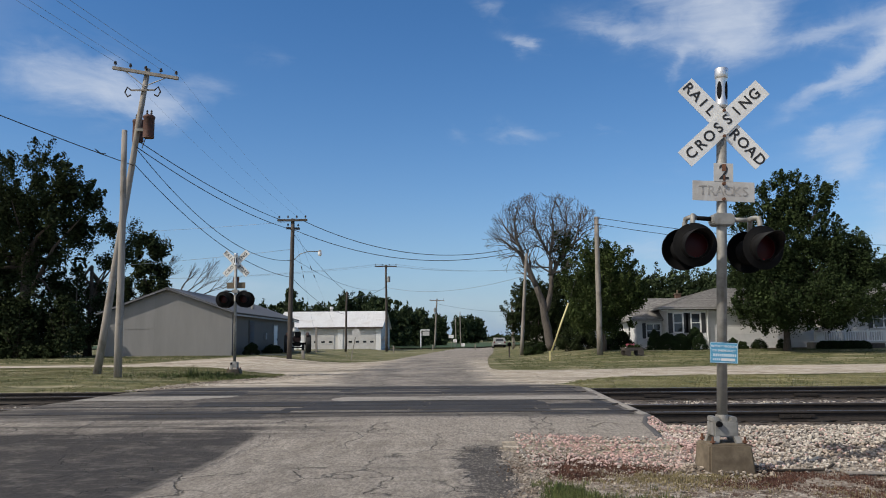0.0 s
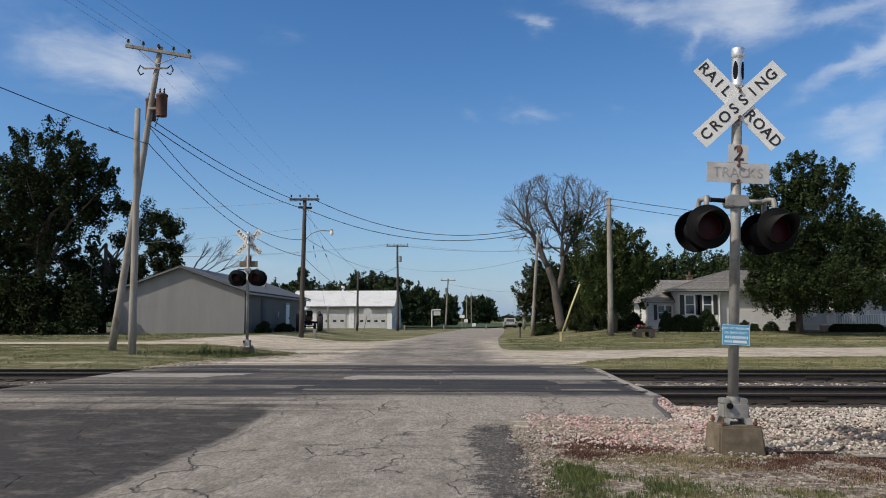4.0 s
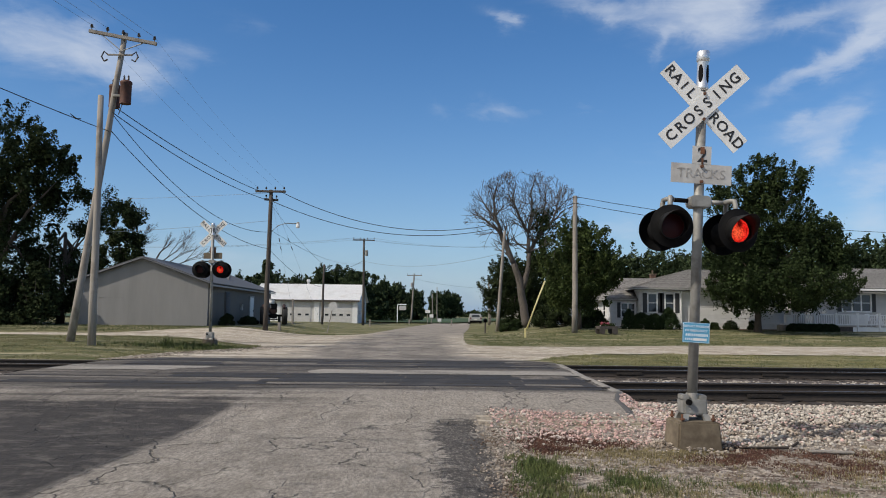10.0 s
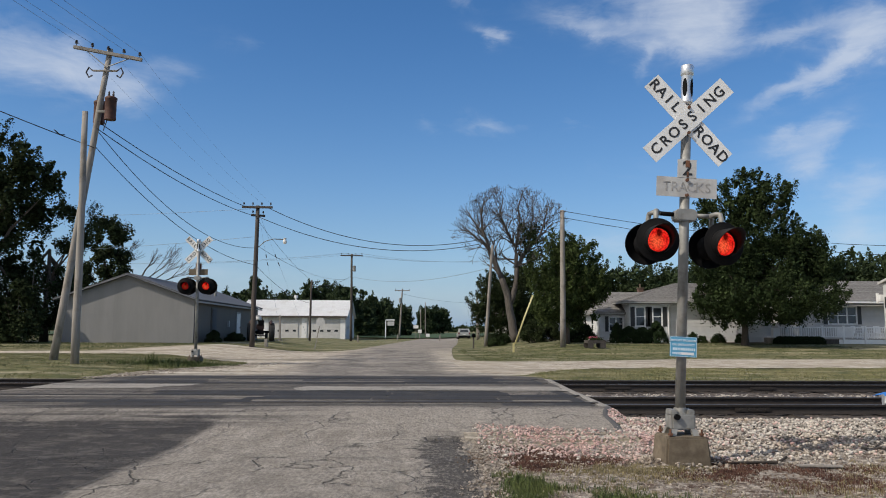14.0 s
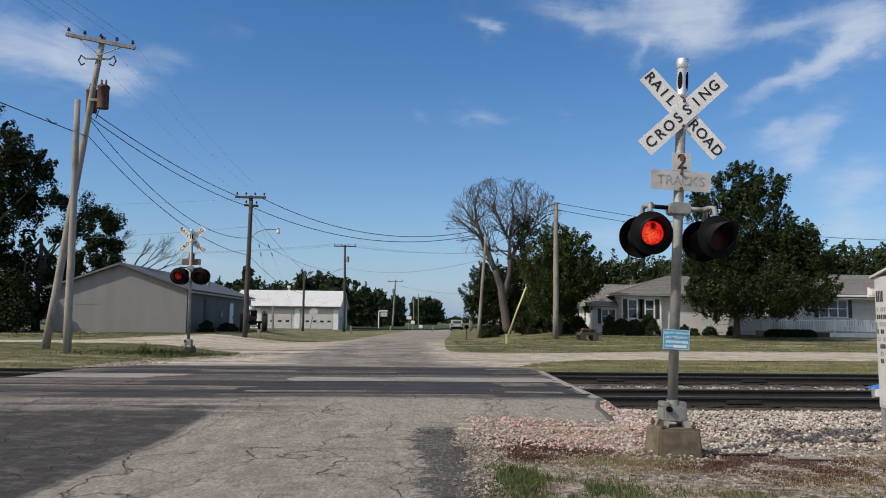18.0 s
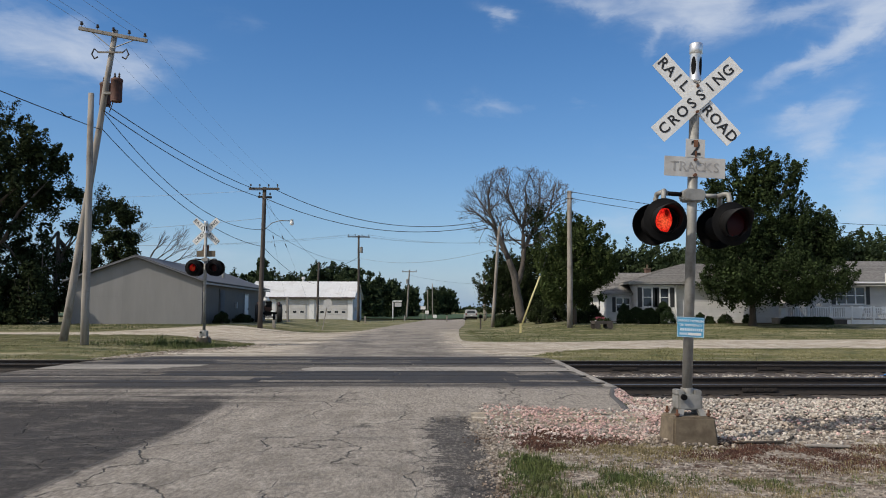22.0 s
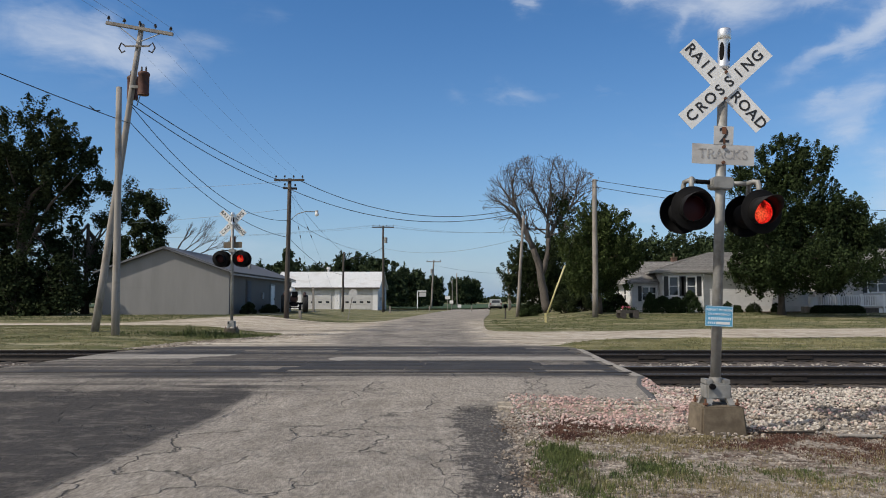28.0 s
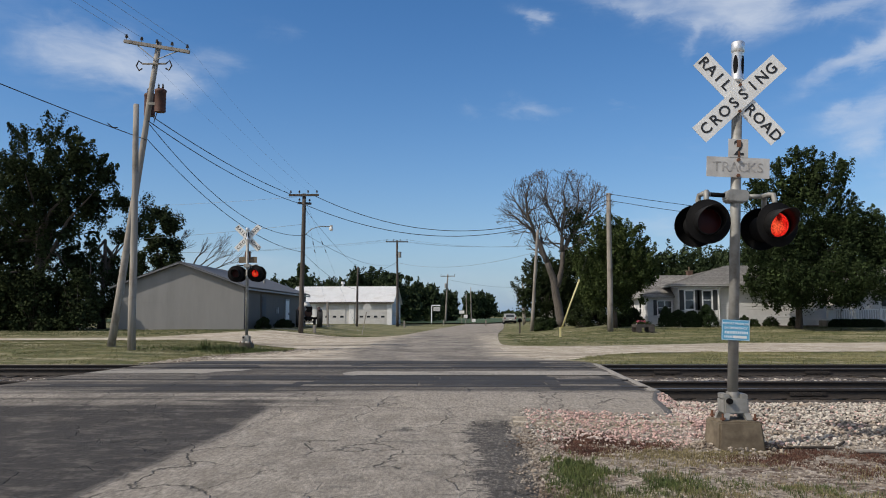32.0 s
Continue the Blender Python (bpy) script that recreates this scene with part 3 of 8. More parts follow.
    tyre=mat("tyre_rubber", (0.012, 0.012, 0.012), (0.03, 0.03, 0.03), 9.0, 0.85, 0.2),
    redpaint=mat("tractor_red", (0.022, 0.010, 0.009), (0.045, 0.018, 0.014), 5.0, 0.7, 0.0),
    tarp=mat("blue_tarp", (0.02, 0.12, 0.42), (0.04, 0.20, 0.58), 6.0, 0.45, 0.3),
    cabinet=mat("cabinet_paint", (0.46, 0.46, 0.44), (0.54, 0.54, 0.52), 3.0, 0.5, 0.05, stain=(0.42, 0.41, 0.38), stain_scale=1.4),
    redlight=mat("tail_light_red", (0.12, 0.01, 0.01), (0.16, 0.02, 0.02), 5.0, 0.3, 0.0),
    flower=mat("flower_red", (0.45, 0.05, 0.08), (0.6, 0.2, 0.25), 20.0, 0.7, 0.0),
)


# ---- mesh helpers ----
def finish(bm, name, material, smooth=False):
    me = bpy.data.meshes.new(name)
    bm.to_mesh(me)
    bm.free()
    for m in (material if isinstance(material, (list, tuple)) else [material]):
        me.materials.append(m)
    if smooth:
        me.polygons.foreach_set("use_smooth", [True] * len(me.polygons))
    return me


def part(name, bm, material, parent=None, label="", smooth=False):
    ob = new(name, finish(bm, name, material, smooth))
    ob.parent = parent
    if label:
        tagged(ob, label)
    return ob


def thing(name, at, label, category, group="", kind=""):
    ob = new(name)
    ob.empty_display_size = 0.2
    ob.matrix_basis = at
    return tagged(ob, label, category, group, kind)


def soup(name, verts, faces, material, parent=None, smooth=False, label=""):
    me = bpy.data.meshes.new(name)
    me.from_pydata(verts, [], faces)
    me.update()
    for m in (material if isinstance(material, (list, tuple)) else [material]):
        me.materials.append(m)
    if smooth:
        me.polygons.foreach_set("use_smooth", [True] * len(me.polygons))
    ob = new(name, me)
    ob.parent = parent
    if label:
        tagged(ob, label)
    return ob


def box(bm, x0, x1, y0, y1, z0, z1, bevel=0.0, m=None):
    made = bmesh.ops.create_cube(bm, size=1.0)["verts"]
    for v in made:
        v.co = Vector((x0 + (v.co.x + 0.5) * (x1 - x0), y0 + (v.co.y + 0.5) * (y1 - y0), z0 + (v.co.z + 0.5) * (z1 - z0)))
    if bevel:
        edges = list({e for v in made for e in v.link_edges})
        made = list({v for f in bmesh.ops.bevel(bm, geom=edges, offset=bevel, segments=2, affect="EDGES")["faces"] for v in f.verts} | {v for v in made if v.is_valid})
    if m is not None:
        for v in made:
            v.co = m @ v.co
    return bm


def tube(bm, a, b, ra, rb=None, n=12, cap=True):
    """A tapered round bar from a to b."""
    a, b = Vector(a), Vector(b)
    rb = ra if rb is None else rb
    q = (b - a).to_track_quat("Z", "Y")
    rings = []
    for c, r in ((a, ra), (b, rb)):
        rings.append([bm.verts.new(c + q @ Vector((r * math.cos(2 * math.pi * i / n), r * math.sin(2 * math.pi * i / n), 0))) for i in range(n)])
    for i in range(n):
        bm.faces.new((rings[0][i], rings[0][(i + 1) % n], rings[1][(i + 1) % n], rings[1][i]))
    if cap:
        bm.faces.new(rings[0][::-1])
        bm.faces.new(rings[1])
    return bm


def chain(bm, points, radius, n=8):
    """A bent pipe through points."""
    pts = [Vector(p) for p in points]
    rings = []
    for i, p in enumerate(pts):
        d = (pts[min(i + 1, len(pts) - 1)] - pts[max(i - 1, 0)]).normalized()
        q = d.to_track_quat("Z", "Y")
        r = radius[i] if isinstance(radius, (list, tuple)) else radius
        rings.append([bm.verts.new(p + q @ Vector((r * math.cos(2 * math.pi * k / n), r * math.sin(2 * math.pi * k / n), 0))) for k in range(n)])
    for r0, r1 in zip(rings, rings[1:]):
        shift = min(range(n), key=lambda s: (r1[s].co - r0[0].co).length)
        for k in range(n):
            bm.faces.new((r0[k], r0[(k + 1) % n], r1[(k + 1 + shift) % n], r1[(k + shift) % n]))
    bm.faces.new(rings[0][::-1])
    bm.faces.new(rings[-1])
    return bm


def lathe(bm, profile, n=24, m=None):
    """Turns a profile of (radius, height) about the z axis; m places it."""
    m = m or Matrix.Identity(4)
    rings = []
    for r, z in profile:
        if r < 1e-6:
            rings.append([bm.verts.new(m @ Vector((0, 0, z)))])
        else:
            rings.append([bm.verts.new(m @ Vector((r * math.cos(2 * math.pi * i / n), r * math.sin(2 * math.pi * i / n), z))) for i in range(n)])
    for r0, r1 in zip(rings, rings[1:]):
        for i in range(n):
            j = (i + 1) % n
            if len(r0) == 1 and len(r1) == 1:
                continue
            if len(r0) == 1:
                bm.faces.new((r0[0], r1[i], r1[j]))
            elif len(r1) == 1:
                bm.faces.new((r0[i], r0[j], r1[0]))
            else:
                bm.faces.new((r0[i], r0[j], r1[j], r1[i]))
    return bm


def quad(bm, *points):
    return bm.faces.new([bm.verts.new(p) for p in points])


def slab(bm, points, thickness):
    """A flat piece: the polygon and its copy pushed back along its normal."""
    pts = [Vector(p) for p in points]
    nrm = (pts[1] - pts[0]).cross(pts[2] - pts[0]).normalized()
    top = [bm.verts.new(p) for p in pts]
    low = [bm.verts.new(p - nrm * thickness) for p in pts]
    bm.faces.new(top)
    bm.faces.new(low[::-1])
    for i in range(len(pts)):
        j = (i + 1) % len(pts)
        bm.faces.new((top[j], top[i], low[i], low[j]))
    return bm


def lettering(text, size, m, material, name, parent, label="", bold=0.0):
    """Raised text as a mesh; m places its centre, x along the line, z out of the face."""
    curve = bpy.data.curves.new(name, "FONT")
    curve.body, curve.size, curve.align_x, curve.align_y = text, size, "CENTER", "CENTER"
    curve.extrude, curve.offset, curve.resolution_u = 0.0015, bold, 3
    tmp = bpy.data.objects.new(name, curve)
    me = bpy.data.meshes.new_from_object(tmp)
    bpy.data.objects.remove(tmp)
    bpy.data.curves.remove(curve)
    me.transform(m)
    me.materials.clear()
    me.materials.append(material)
    ob = new(name, me)
    ob.parent = parent
    if label:
        tagged(ob, label)
    return ob


# ---- the ground, one sheet to the horizon ----
def spaced(*spans):
    out = []
    for a, b, step in spans:
        out += list(np.arange(a, b - 1e-6, step))
    return out + [spans[-1][1]]


def rough(x, y, scale=1.0):
    return noise.noise(Vector((x * scale, y * scale, 3.7)))


def sheet(name, xs, ys, height, material, parent=None, smooth=True):
    verts = [(x, y, height(x, y)) for y in ys for x in xs]
    w = len(xs)
    faces = [(j * w + i, j * w + i + 1, (j + 1) * w + i + 1, (j + 1) * w + i) for j in range(len(ys) - 1) for i in range(w - 1)]
    return soup(name, verts, faces, material, parent, smooth)


def bare_ground(x, y):
    near = 1 - sstep(60, 140, math.hypot(x, y))
    on_road = along(ROAD_LEFT, y) - 0.3 < x < along(ROAD_RIGHT, y) + 0.3 and y < 140
    on_verge = 0.2 < x < 160 and -20 < y < 21.0 or (x < -8 and 10 < y < 21.0)
    lift = 0.0 if on_road else -0.04 if on_verge else 0.035 * rough(x, y, 0.5) * near + 0.02 * rough(x, y, 1.7) * near
    return ground_z(x, y) + lift - 0.02


def make_ground():
    xs = spaced((-3000, -400, 650), (-400, -120, 70), (-120, -40, 8), (-40, -14, 1.3), (-14, 12, 0.4), (12, 40, 1.4), (40, 120, 8), (120, 400, 70), (400, 3000, 650))
    ys = spaced((-600, -40, 140), (-40, 2, 6), (2, 27, 0.35), (27, 60, 0.8), (60, 150, 3), (150, 400, 50), (400, 4000, 600))
    tagged(sheet("ground", xs, ys, bare_ground, M["grass"]), "mown grass and bare earth on flat farmland", "ground", kind="structure")


make_ground()


def ribbon(name, left, right, ys, lift, material, label, category, ragged=0.0, across=10, parent=None):
    """A strip laid along y between two edges, following the ground."""
    verts, faces = [], []
    for y in ys:
        a, b = along(left, y), along(right, y)
        a += ragged * rough(a * 3, y, 0.9) + 0.5 * ragged * rough(a, y, 3.1)
        b += ragged * rough(b * 3 + 9, y, 0.9) + 0.5 * ragged * rough(b, y, 3.1)
        for i in range(across + 1):
            x = a + (b - a) * i / across
            verts.append((x, y, ground_z(x, y) + lift - (0.02 if i in (0, across) else 0)))
    w = across + 1
    for j in range(len(ys) - 1):
        for i in range(across):
            faces.append((j * w + i, j * w + i + 1, (j + 1) * w + i + 1, (j + 1) * w + i))
    ob = soup(name, verts, faces, material, parent, True)
    if label:
        tagged(ob, label, category, kind="structure")
    return ob


def lane(name, near, far, xs, lift, material, label, ragged=0.3, across=8):
    """A strip laid along x between two edges, following the ground."""
    verts, faces = [], []
    for x in xs:
        a = along([(v, u) for u, v in near], x) + ragged * rough(x, 5, 0.35) + 0.4 * ragged * rough(x, 5, 1.6)
        b = along([(v, u) for u, v in far], x) + ragged * rough(x, 25, 0.35) + 0.4 * ragged * rough(x, 25, 1.6)
        for i in range(across + 1):
            y = a + (b - a) * i / across
            verts.append((x, y, ground_z(x, y) + lift - (0.03 if i in (0, across) else 0)))
    w = across + 1
    for j in range(len(xs) - 1):
        for i in range(across):
            faces.append((j * w + i, (j + 1) * w + i, (j + 1) * w + i + 1, j * w + i + 1))
    return tagged(soup(name, verts, faces, material, None, True), label, "lane", kind="structure")


# gravel lanes on both sides, the verge of crushed stone, the crossroad and the field beyond
EAST_NEAR = [(1.6, 25.8), (2.6, 24.2), (3.5, 24.2), (5.1, 27.0), (6.8, 28.8), (9.5, 29.2), (60, 31.0), (130, 31)]
EAST_FAR = [(1.6, 40.0), (2.2, 35.4), (4.0, 34.7), (6.6, 35.1), (12.6, 38.2), (30, 40), (130, 42)]
WEST_NEAR = [(-130, 38.5), (-30, 38.5), (-18, 38.7), (-12.5, 38.2), (-10.5, 36.0), (-7.2, 32.6), (-6.1, 29.2), (-4.2, 27.0)]
WEST_FAR = [(-130, 41), (-30, 41), (-18, 41.8), (-15.5, 46), (-12.5, 49.4), (-8, 48.7), (-5.6, 49.6), (-4.2, 53.5)]
lane("gravel_lane_east", EAST_NEAR, EAST_FAR, spaced((1.6, 40, 0.4), (40, 130, 6)), 0.026, M["gravel"], "pale gravel lane beside the railway", 0.3)
lane("gravel_lane_west", WEST_NEAR, WEST_FAR, spaced((-130, -40, 6), (-40, -4.2, 0.4)), 0.026, M["gravel"], "pale gravel lane beside the railway", 0.35)
road_ys = spaced((-30, 4, 2), (4, 26, 0.25), (26, 60, 0.7), (60, 123, 3))
road = ribbon("road", ROAD_LEFT, ROAD_RIGHT, road_ys, 0.03, M["asphalt"], "worn grey patched asphalt village road", "road", 0.08, 24)
lane("field", [(-300, 123), (300, 123)], [(-300, 330), (300, 330)], spaced((-300, -40, 20), (-40, 40, 4), (40, 300, 20)), 0.22, M["field"], "dark green crop field beyond the road", 0.2)

# the pale approach slab beside the rails and the strip between the tracks
ribbon("asphalt_strip", [(-2.4, 16.45), (-2.7, 17.6)], [(3.35, 16.45), (3.45, 17.6)], spaced((16.45, 17.6, 0.1)), 0.04, M["apron"], "", "", 0.3, 24, road)
ribbon("asphalt_strip", [(-8.45, 16.9), (-8.6, 18.3)], [(-5.7, 16.9), (-5.1, 18.3)], spaced((16.9, 18.3, 0.1)), 0.04, M["apron"], "", "", 0.3, 24, road)
EDGE = [(x, y) for x, y in ROAD_RIGHT if 13.1 < y < 23]
ribbon("asphalt_shoulder", [(x - 0.1, y) for x, y in EDGE], [(x + 0.2, y) for x, y in EDGE], spaced((13.2, 20.6, 0.15)), 0.022, M["apron"], "", "", 0.05, 6, road)
CORNER = [(x, y) for x, y in ROAD_RIGHT if 10.75 < y < 13.3]
ribbon("crumbled_edge", [(x - 0.05, y) for x, y in CORNER], [(x + 0.08, y) for x, y in CORNER], spaced((10.78, 13.2, 0.08)), 0.024, M["tar"], "", "", 0.05, 4, road)
ribbon("gravel_shoulder", [(-9.4, 22.0), (-8.6, 24), (-7.1, 27), (-6.4, 29.5), (-6.3, 33)], [(-8.4, 22.0), (-6.9, 24), (-5.9, 27), (-5.2, 29.5), (-4.9, 33)], spaced((22.0, 33.0, 0.25)), 0.036, M["gravel"], "pale loose gravel along the road's edge", "shoulder", 0.35, 14)


def road_cracks():
    rnd = random.Random(5)
    verts, faces = [], []

    def crack(points, width):
        pts, w0 = [], width
        for (xa, ya), (xb, yb) in zip(points, points[1:]):
            n = max(2, int(math.hypot(xb - xa, yb - ya) / 0.08))
            for i in range(n):
                k = i / n
                pts.append((xa + (xb - xa) * k + 0.03 * rough(xa + 7 * k, ya, 2.0) + rnd.uniform(-0.012, 0.012), ya + (yb - ya) * k + rnd.uniform(-0.02, 0.02)))
        for i in range(len(pts) - 1):
            (xa, ya), (xb, yb) = pts[i], pts[i + 1]
            d = math.hypot(xb - xa, yb - ya) or 1
            w = w0 * rnd.uniform(0.3, 1.0)
            nx, ny = -(yb - ya) / d * w, (xb - xa) / d * w
            s = len(verts)
            for px, py in ((xa - nx, ya - ny), (xb - nx, yb - ny), (xb + nx, yb + ny), (xa + nx, ya + ny)):
                verts.append((px, py, ground_z(px, py) + 0.042))
            faces.append((s, s + 1, s + 2, s + 3))

    crack([(-3.3, 2), (-3.2, 5.8), (-3.17, 7.5), (-2.84, 10.3), (-2.5, 11.1), (-1.4, 11.4)], 0.009)
    crack([(-2.73, 8.68), (-2.0, 9.3), (-1.35, 10.1)], 0.004)
    crack([(-1.37, 6.5), (-0.9, 6.8), (-0.45, 7.12)], 0.004)
    crack([(-0.85, 6.3), (-0.08, 6.81)], 0.003)
    crack([(0.1, 6.2), (0.15, 7.3), (0.05, 8.3), (0.2, 9.2)], 0.004)
    crack([(0.2, 9.6), (0.35, 10.2), (0.3, 10.8)], 0.005)
    crack([(-9, 10.2), (-6, 10.9), (-3.4, 11.2)], 0.01)
    for _ in range(14):
        x, y = rnd.uniform(-7, 0.3), rnd.uniform(4.5, 12.5)
        a, l = rnd.gauss(0.25, 0.4), rnd.uniform(0.15, 0.6)
        crack([(x, y), (x + l * math.cos(a), y + l * math.sin(a))], rnd.uniform(0.002, 0.005))
    soup("cracks", verts, faces, M["tar"], road)


road_cracks()


# ---- railway ----
RAILS = (13.8, 15.36, 18.95, 20.5)
ROAD_WEST, ROAD_EAST = -8.75, 3.45


def rail_profile():
    half = [(0.067, 0.0), (0.067, 0.012), (0.02, 0.028), (0.009, 0.05), (0.009, 0.12), (0.036, 0.135), (0.036, 0.16), (0.028, 0.17)]
    return half + [(-y, z) for y, z in reversed(half)]


def make_rail(y):
    x0, x1 = -160.0, 160.0
    prof = rail_profile()
    bm = bmesh.new()
    ends = [[bm.verts.new((x, y + py, 0.035 + pz)) for py, pz in prof] for x in (x0, x1)]
    n = len(prof)
    for i in range(n):
        f = bm.faces.new((ends[0][i], ends[0][(i + 1) % n], ends[1][(i + 1) % n], ends[1][i]))
        f.material_index = 1 if i == 7 else 0
    ob = new("rail", finish(bm, "rail", [M["rail"], M["railtop"]]))
    return ob


def make_tracks():
    tie_bm = box(bmesh.new(), -0.115, 0.115, -1.3, 1.3, -0.1, 0.028, 0.012)
    tie_me = finish(tie_bm, "tie", M["tie"])
    plate_me = finish(box(bmesh.new(), -0.1, 0.1, -0.17, 0.17, 0.0, 0.016), "tie_plate", M["rail"])
    rnd = random.Random(9)
    for k, (ya, yb) in enumerate(((RAILS[0], RAILS[1]), (RAILS[2], RAILS[3]))):
        mid = (ya + yb) / 2
        track = thing("railway_track", pose(0, mid, 0), "rusty steel rails on dark weathered wooden ties", "track", kind="structure")
        for y in (ya, yb):
            r = make_rail(y - mid)
            r.parent = track
        x = 3.75
        spots = []
        while x < 34:
            spots.append(x)
            x += 0.54
        x = -9.1
        while x > -34:
            spots.append(x)
            x -= 0.54
        for x in spots:
            tie = new("tie", tie_me)
            tie.parent = track
            tie.matrix_basis = pose(x + rnd.uniform(-0.03, 0.03), rnd.uniform(-0.06, 0.06), rnd.uniform(-0.01, 0.004), 0, 0, rnd.uniform(-1.5, 1.5))
            if x < 16 and x > -14:
                for y in (ya, yb):
                    p = new("tie_plate", plate_me)
                    p.parent = track
                    p.matrix_basis = pose(x, y - mid, 0.026)
        # joint bars with bolts
        for x in ((6.2, 11.0) if k == 0 else (5.1, 8.8)):
            bm = box(bmesh.new(), x - 0.32, x + 0.32, ya - mid - 0.05, ya - mid - 0.02, 0.075, 0.15, 0.006)
            for i in range(4):
                tube(bm, (x - 0.24 + 0.16 * i, ya - mid - 0.075, 0.11), (x - 0.24 + 0.16 * i, ya - mid - 0.045, 0.11), 0.015, n=6)
            part("joint_bar", bm, M["rail"], track)
    # ballast bed between and beside the rails
    for name, xa, xb in (("ballast_bed_east", 2.7, 150), ("ballast_bed_west", -150, ROAD_WEST - 0.05)):
        xs = spaced((xa, xa + 25, 0.5), (xa + 25, xb, 10)) if xa > 0 else spaced((xa, xb - 25, 10), (xb - 25, xb, 0.5))
        ys = spaced((10.6, 21.2, 0.3))
        tagged(sheet(name, xs, ys, lambda x, y: 0.015 + 0.03 * rough(x, y, 1.4) + 0.045 * sstep(16.3, 16.9, y) * (1 - sstep(17.6, 18.2, y)) - 0.10 * (1 - sstep(10.6, 11.6, y)), M["ballast"]),
               "dark dusty ballast under the rails", "ballast", kind="structure")


make_tracks()


def crossing_panels():
    """Timber and rubber panels level with the rail heads, in boards about 2.4 m long."""
    deck = thing("crossing_deck", pose(0, 0, 0), "dark worn timber crossing panels between the rails", "crossing deck", kind="structure")
    rnd = random.Random(4)
    rows = []
    for ya, yb in ((RAILS[0], RAILS[1]), (RAILS[2], RAILS[3])):
        rows += [(ya - 0.52, ya - 0.06), (ya + 0.08, (ya + yb) / 2 - 0.25), ((ya + yb) / 2 - 0.24, (ya + yb) / 2 + 0.24), ((ya + yb) / 2 + 0.25, yb - 0.08), (yb + 0.06, yb + 0.62), (yb + 0.635, yb + 1.05)]
    for y0, y1 in rows:
        x = ROAD_WEST + 0.5 + rnd.uniform(0, 0.4) + (y0 - 13) * 0.08
        stop = ROAD_EAST - 0.25
        while x < stop - 0.1:
            e = min(x + 2.42, stop)
            top = 0.232 + rnd.uniform(-0.006, 0.006)
            bm = box(bmesh.new(), x + 0.012, e - 0.012, y0, y1, 0.05, top)
            bmesh.ops.bevel(bm, geom=[ed for ed in bm.edges if all(v.co.z > 0.2 for v in ed.verts)], offset=0.012, segments=1, affect="EDGES")
            part("panel", bm, M["panel"], deck)
            x = e
    bm = bmesh.new()
    for y in RAILS:
        box(bm, ROAD_WEST + 0.3, ROAD_EAST - 0.1, y - 0.034, y + 0.034, 0.15, 0.238)
    part("rail_head", bm, M["rail"], deck)
    # flat black strips stand in for the shade in the flangeway grooves
    for k, y in enumerate(RAILS):
        a, b = (y + 0.036, y + 0.115) if k % 2 == 0 else (y - 0.115, y - 0.036)
        part("flange_filler", box(bmesh.new(), ROAD_WEST + 0.35, ROAD_EAST - 0.15, a, b, 0.15, 0.2365), M["tyre"], deck, "flat black strip for the shaded groove along the rail")


crossing_panels()


# ---- loose stones and weeds ----
def stone_shapes(rnd, count):
    shapes = []
    for _ in range(count):
        bm = bmesh.new()
        bmesh.ops.create_icosphere(bm, subdivisions=1, radius=1.0)
        sx, sy, sz = rnd.uniform(0.8, 1.3), rnd.uniform(0.6, 1.0), rnd.uniform(0.45, 0.8)
        for v in bm.verts:
            k = rnd.uniform(0.7, 1.15)
            v.co = Vector((v.co.x * sx * k, v.co.y * sy * k, v.co.z * sz * k))
        bmesh.ops.dissolve_limit(bm, angle_limit=0.35, verts=bm.verts[:], edges=bm.edges[:])
        bmesh.ops.triangulate(bm, faces=bm.faces[:])
        bm.verts.index_update()
        shapes.append((np.array([v.co[:] for v in bm.verts]), [tuple(v.index for v in f.verts) for f in bm.faces]))
        bm.free()
    return shapes


def scatter(name, shapes, spots, material, label, category):
    """spots: (x, y, z, size, turn)"""
    verts, faces = [], []
    for k, (x, y, z, size, turn) in enumerate(spots):
        v, f = shapes[k % len(shapes)]
        c, s = math.cos(turn), math.sin(turn)
        base = len(verts)
        for p in v * size:
            verts.append((x + c * p[0] - s * p[1], y + s * p[0] + c * p[1], z + p[2]))
        faces += [tuple(i + base for i in t) for t in f]
    return tagged(soup(name, verts, faces, material), label, category, kind="stuff")


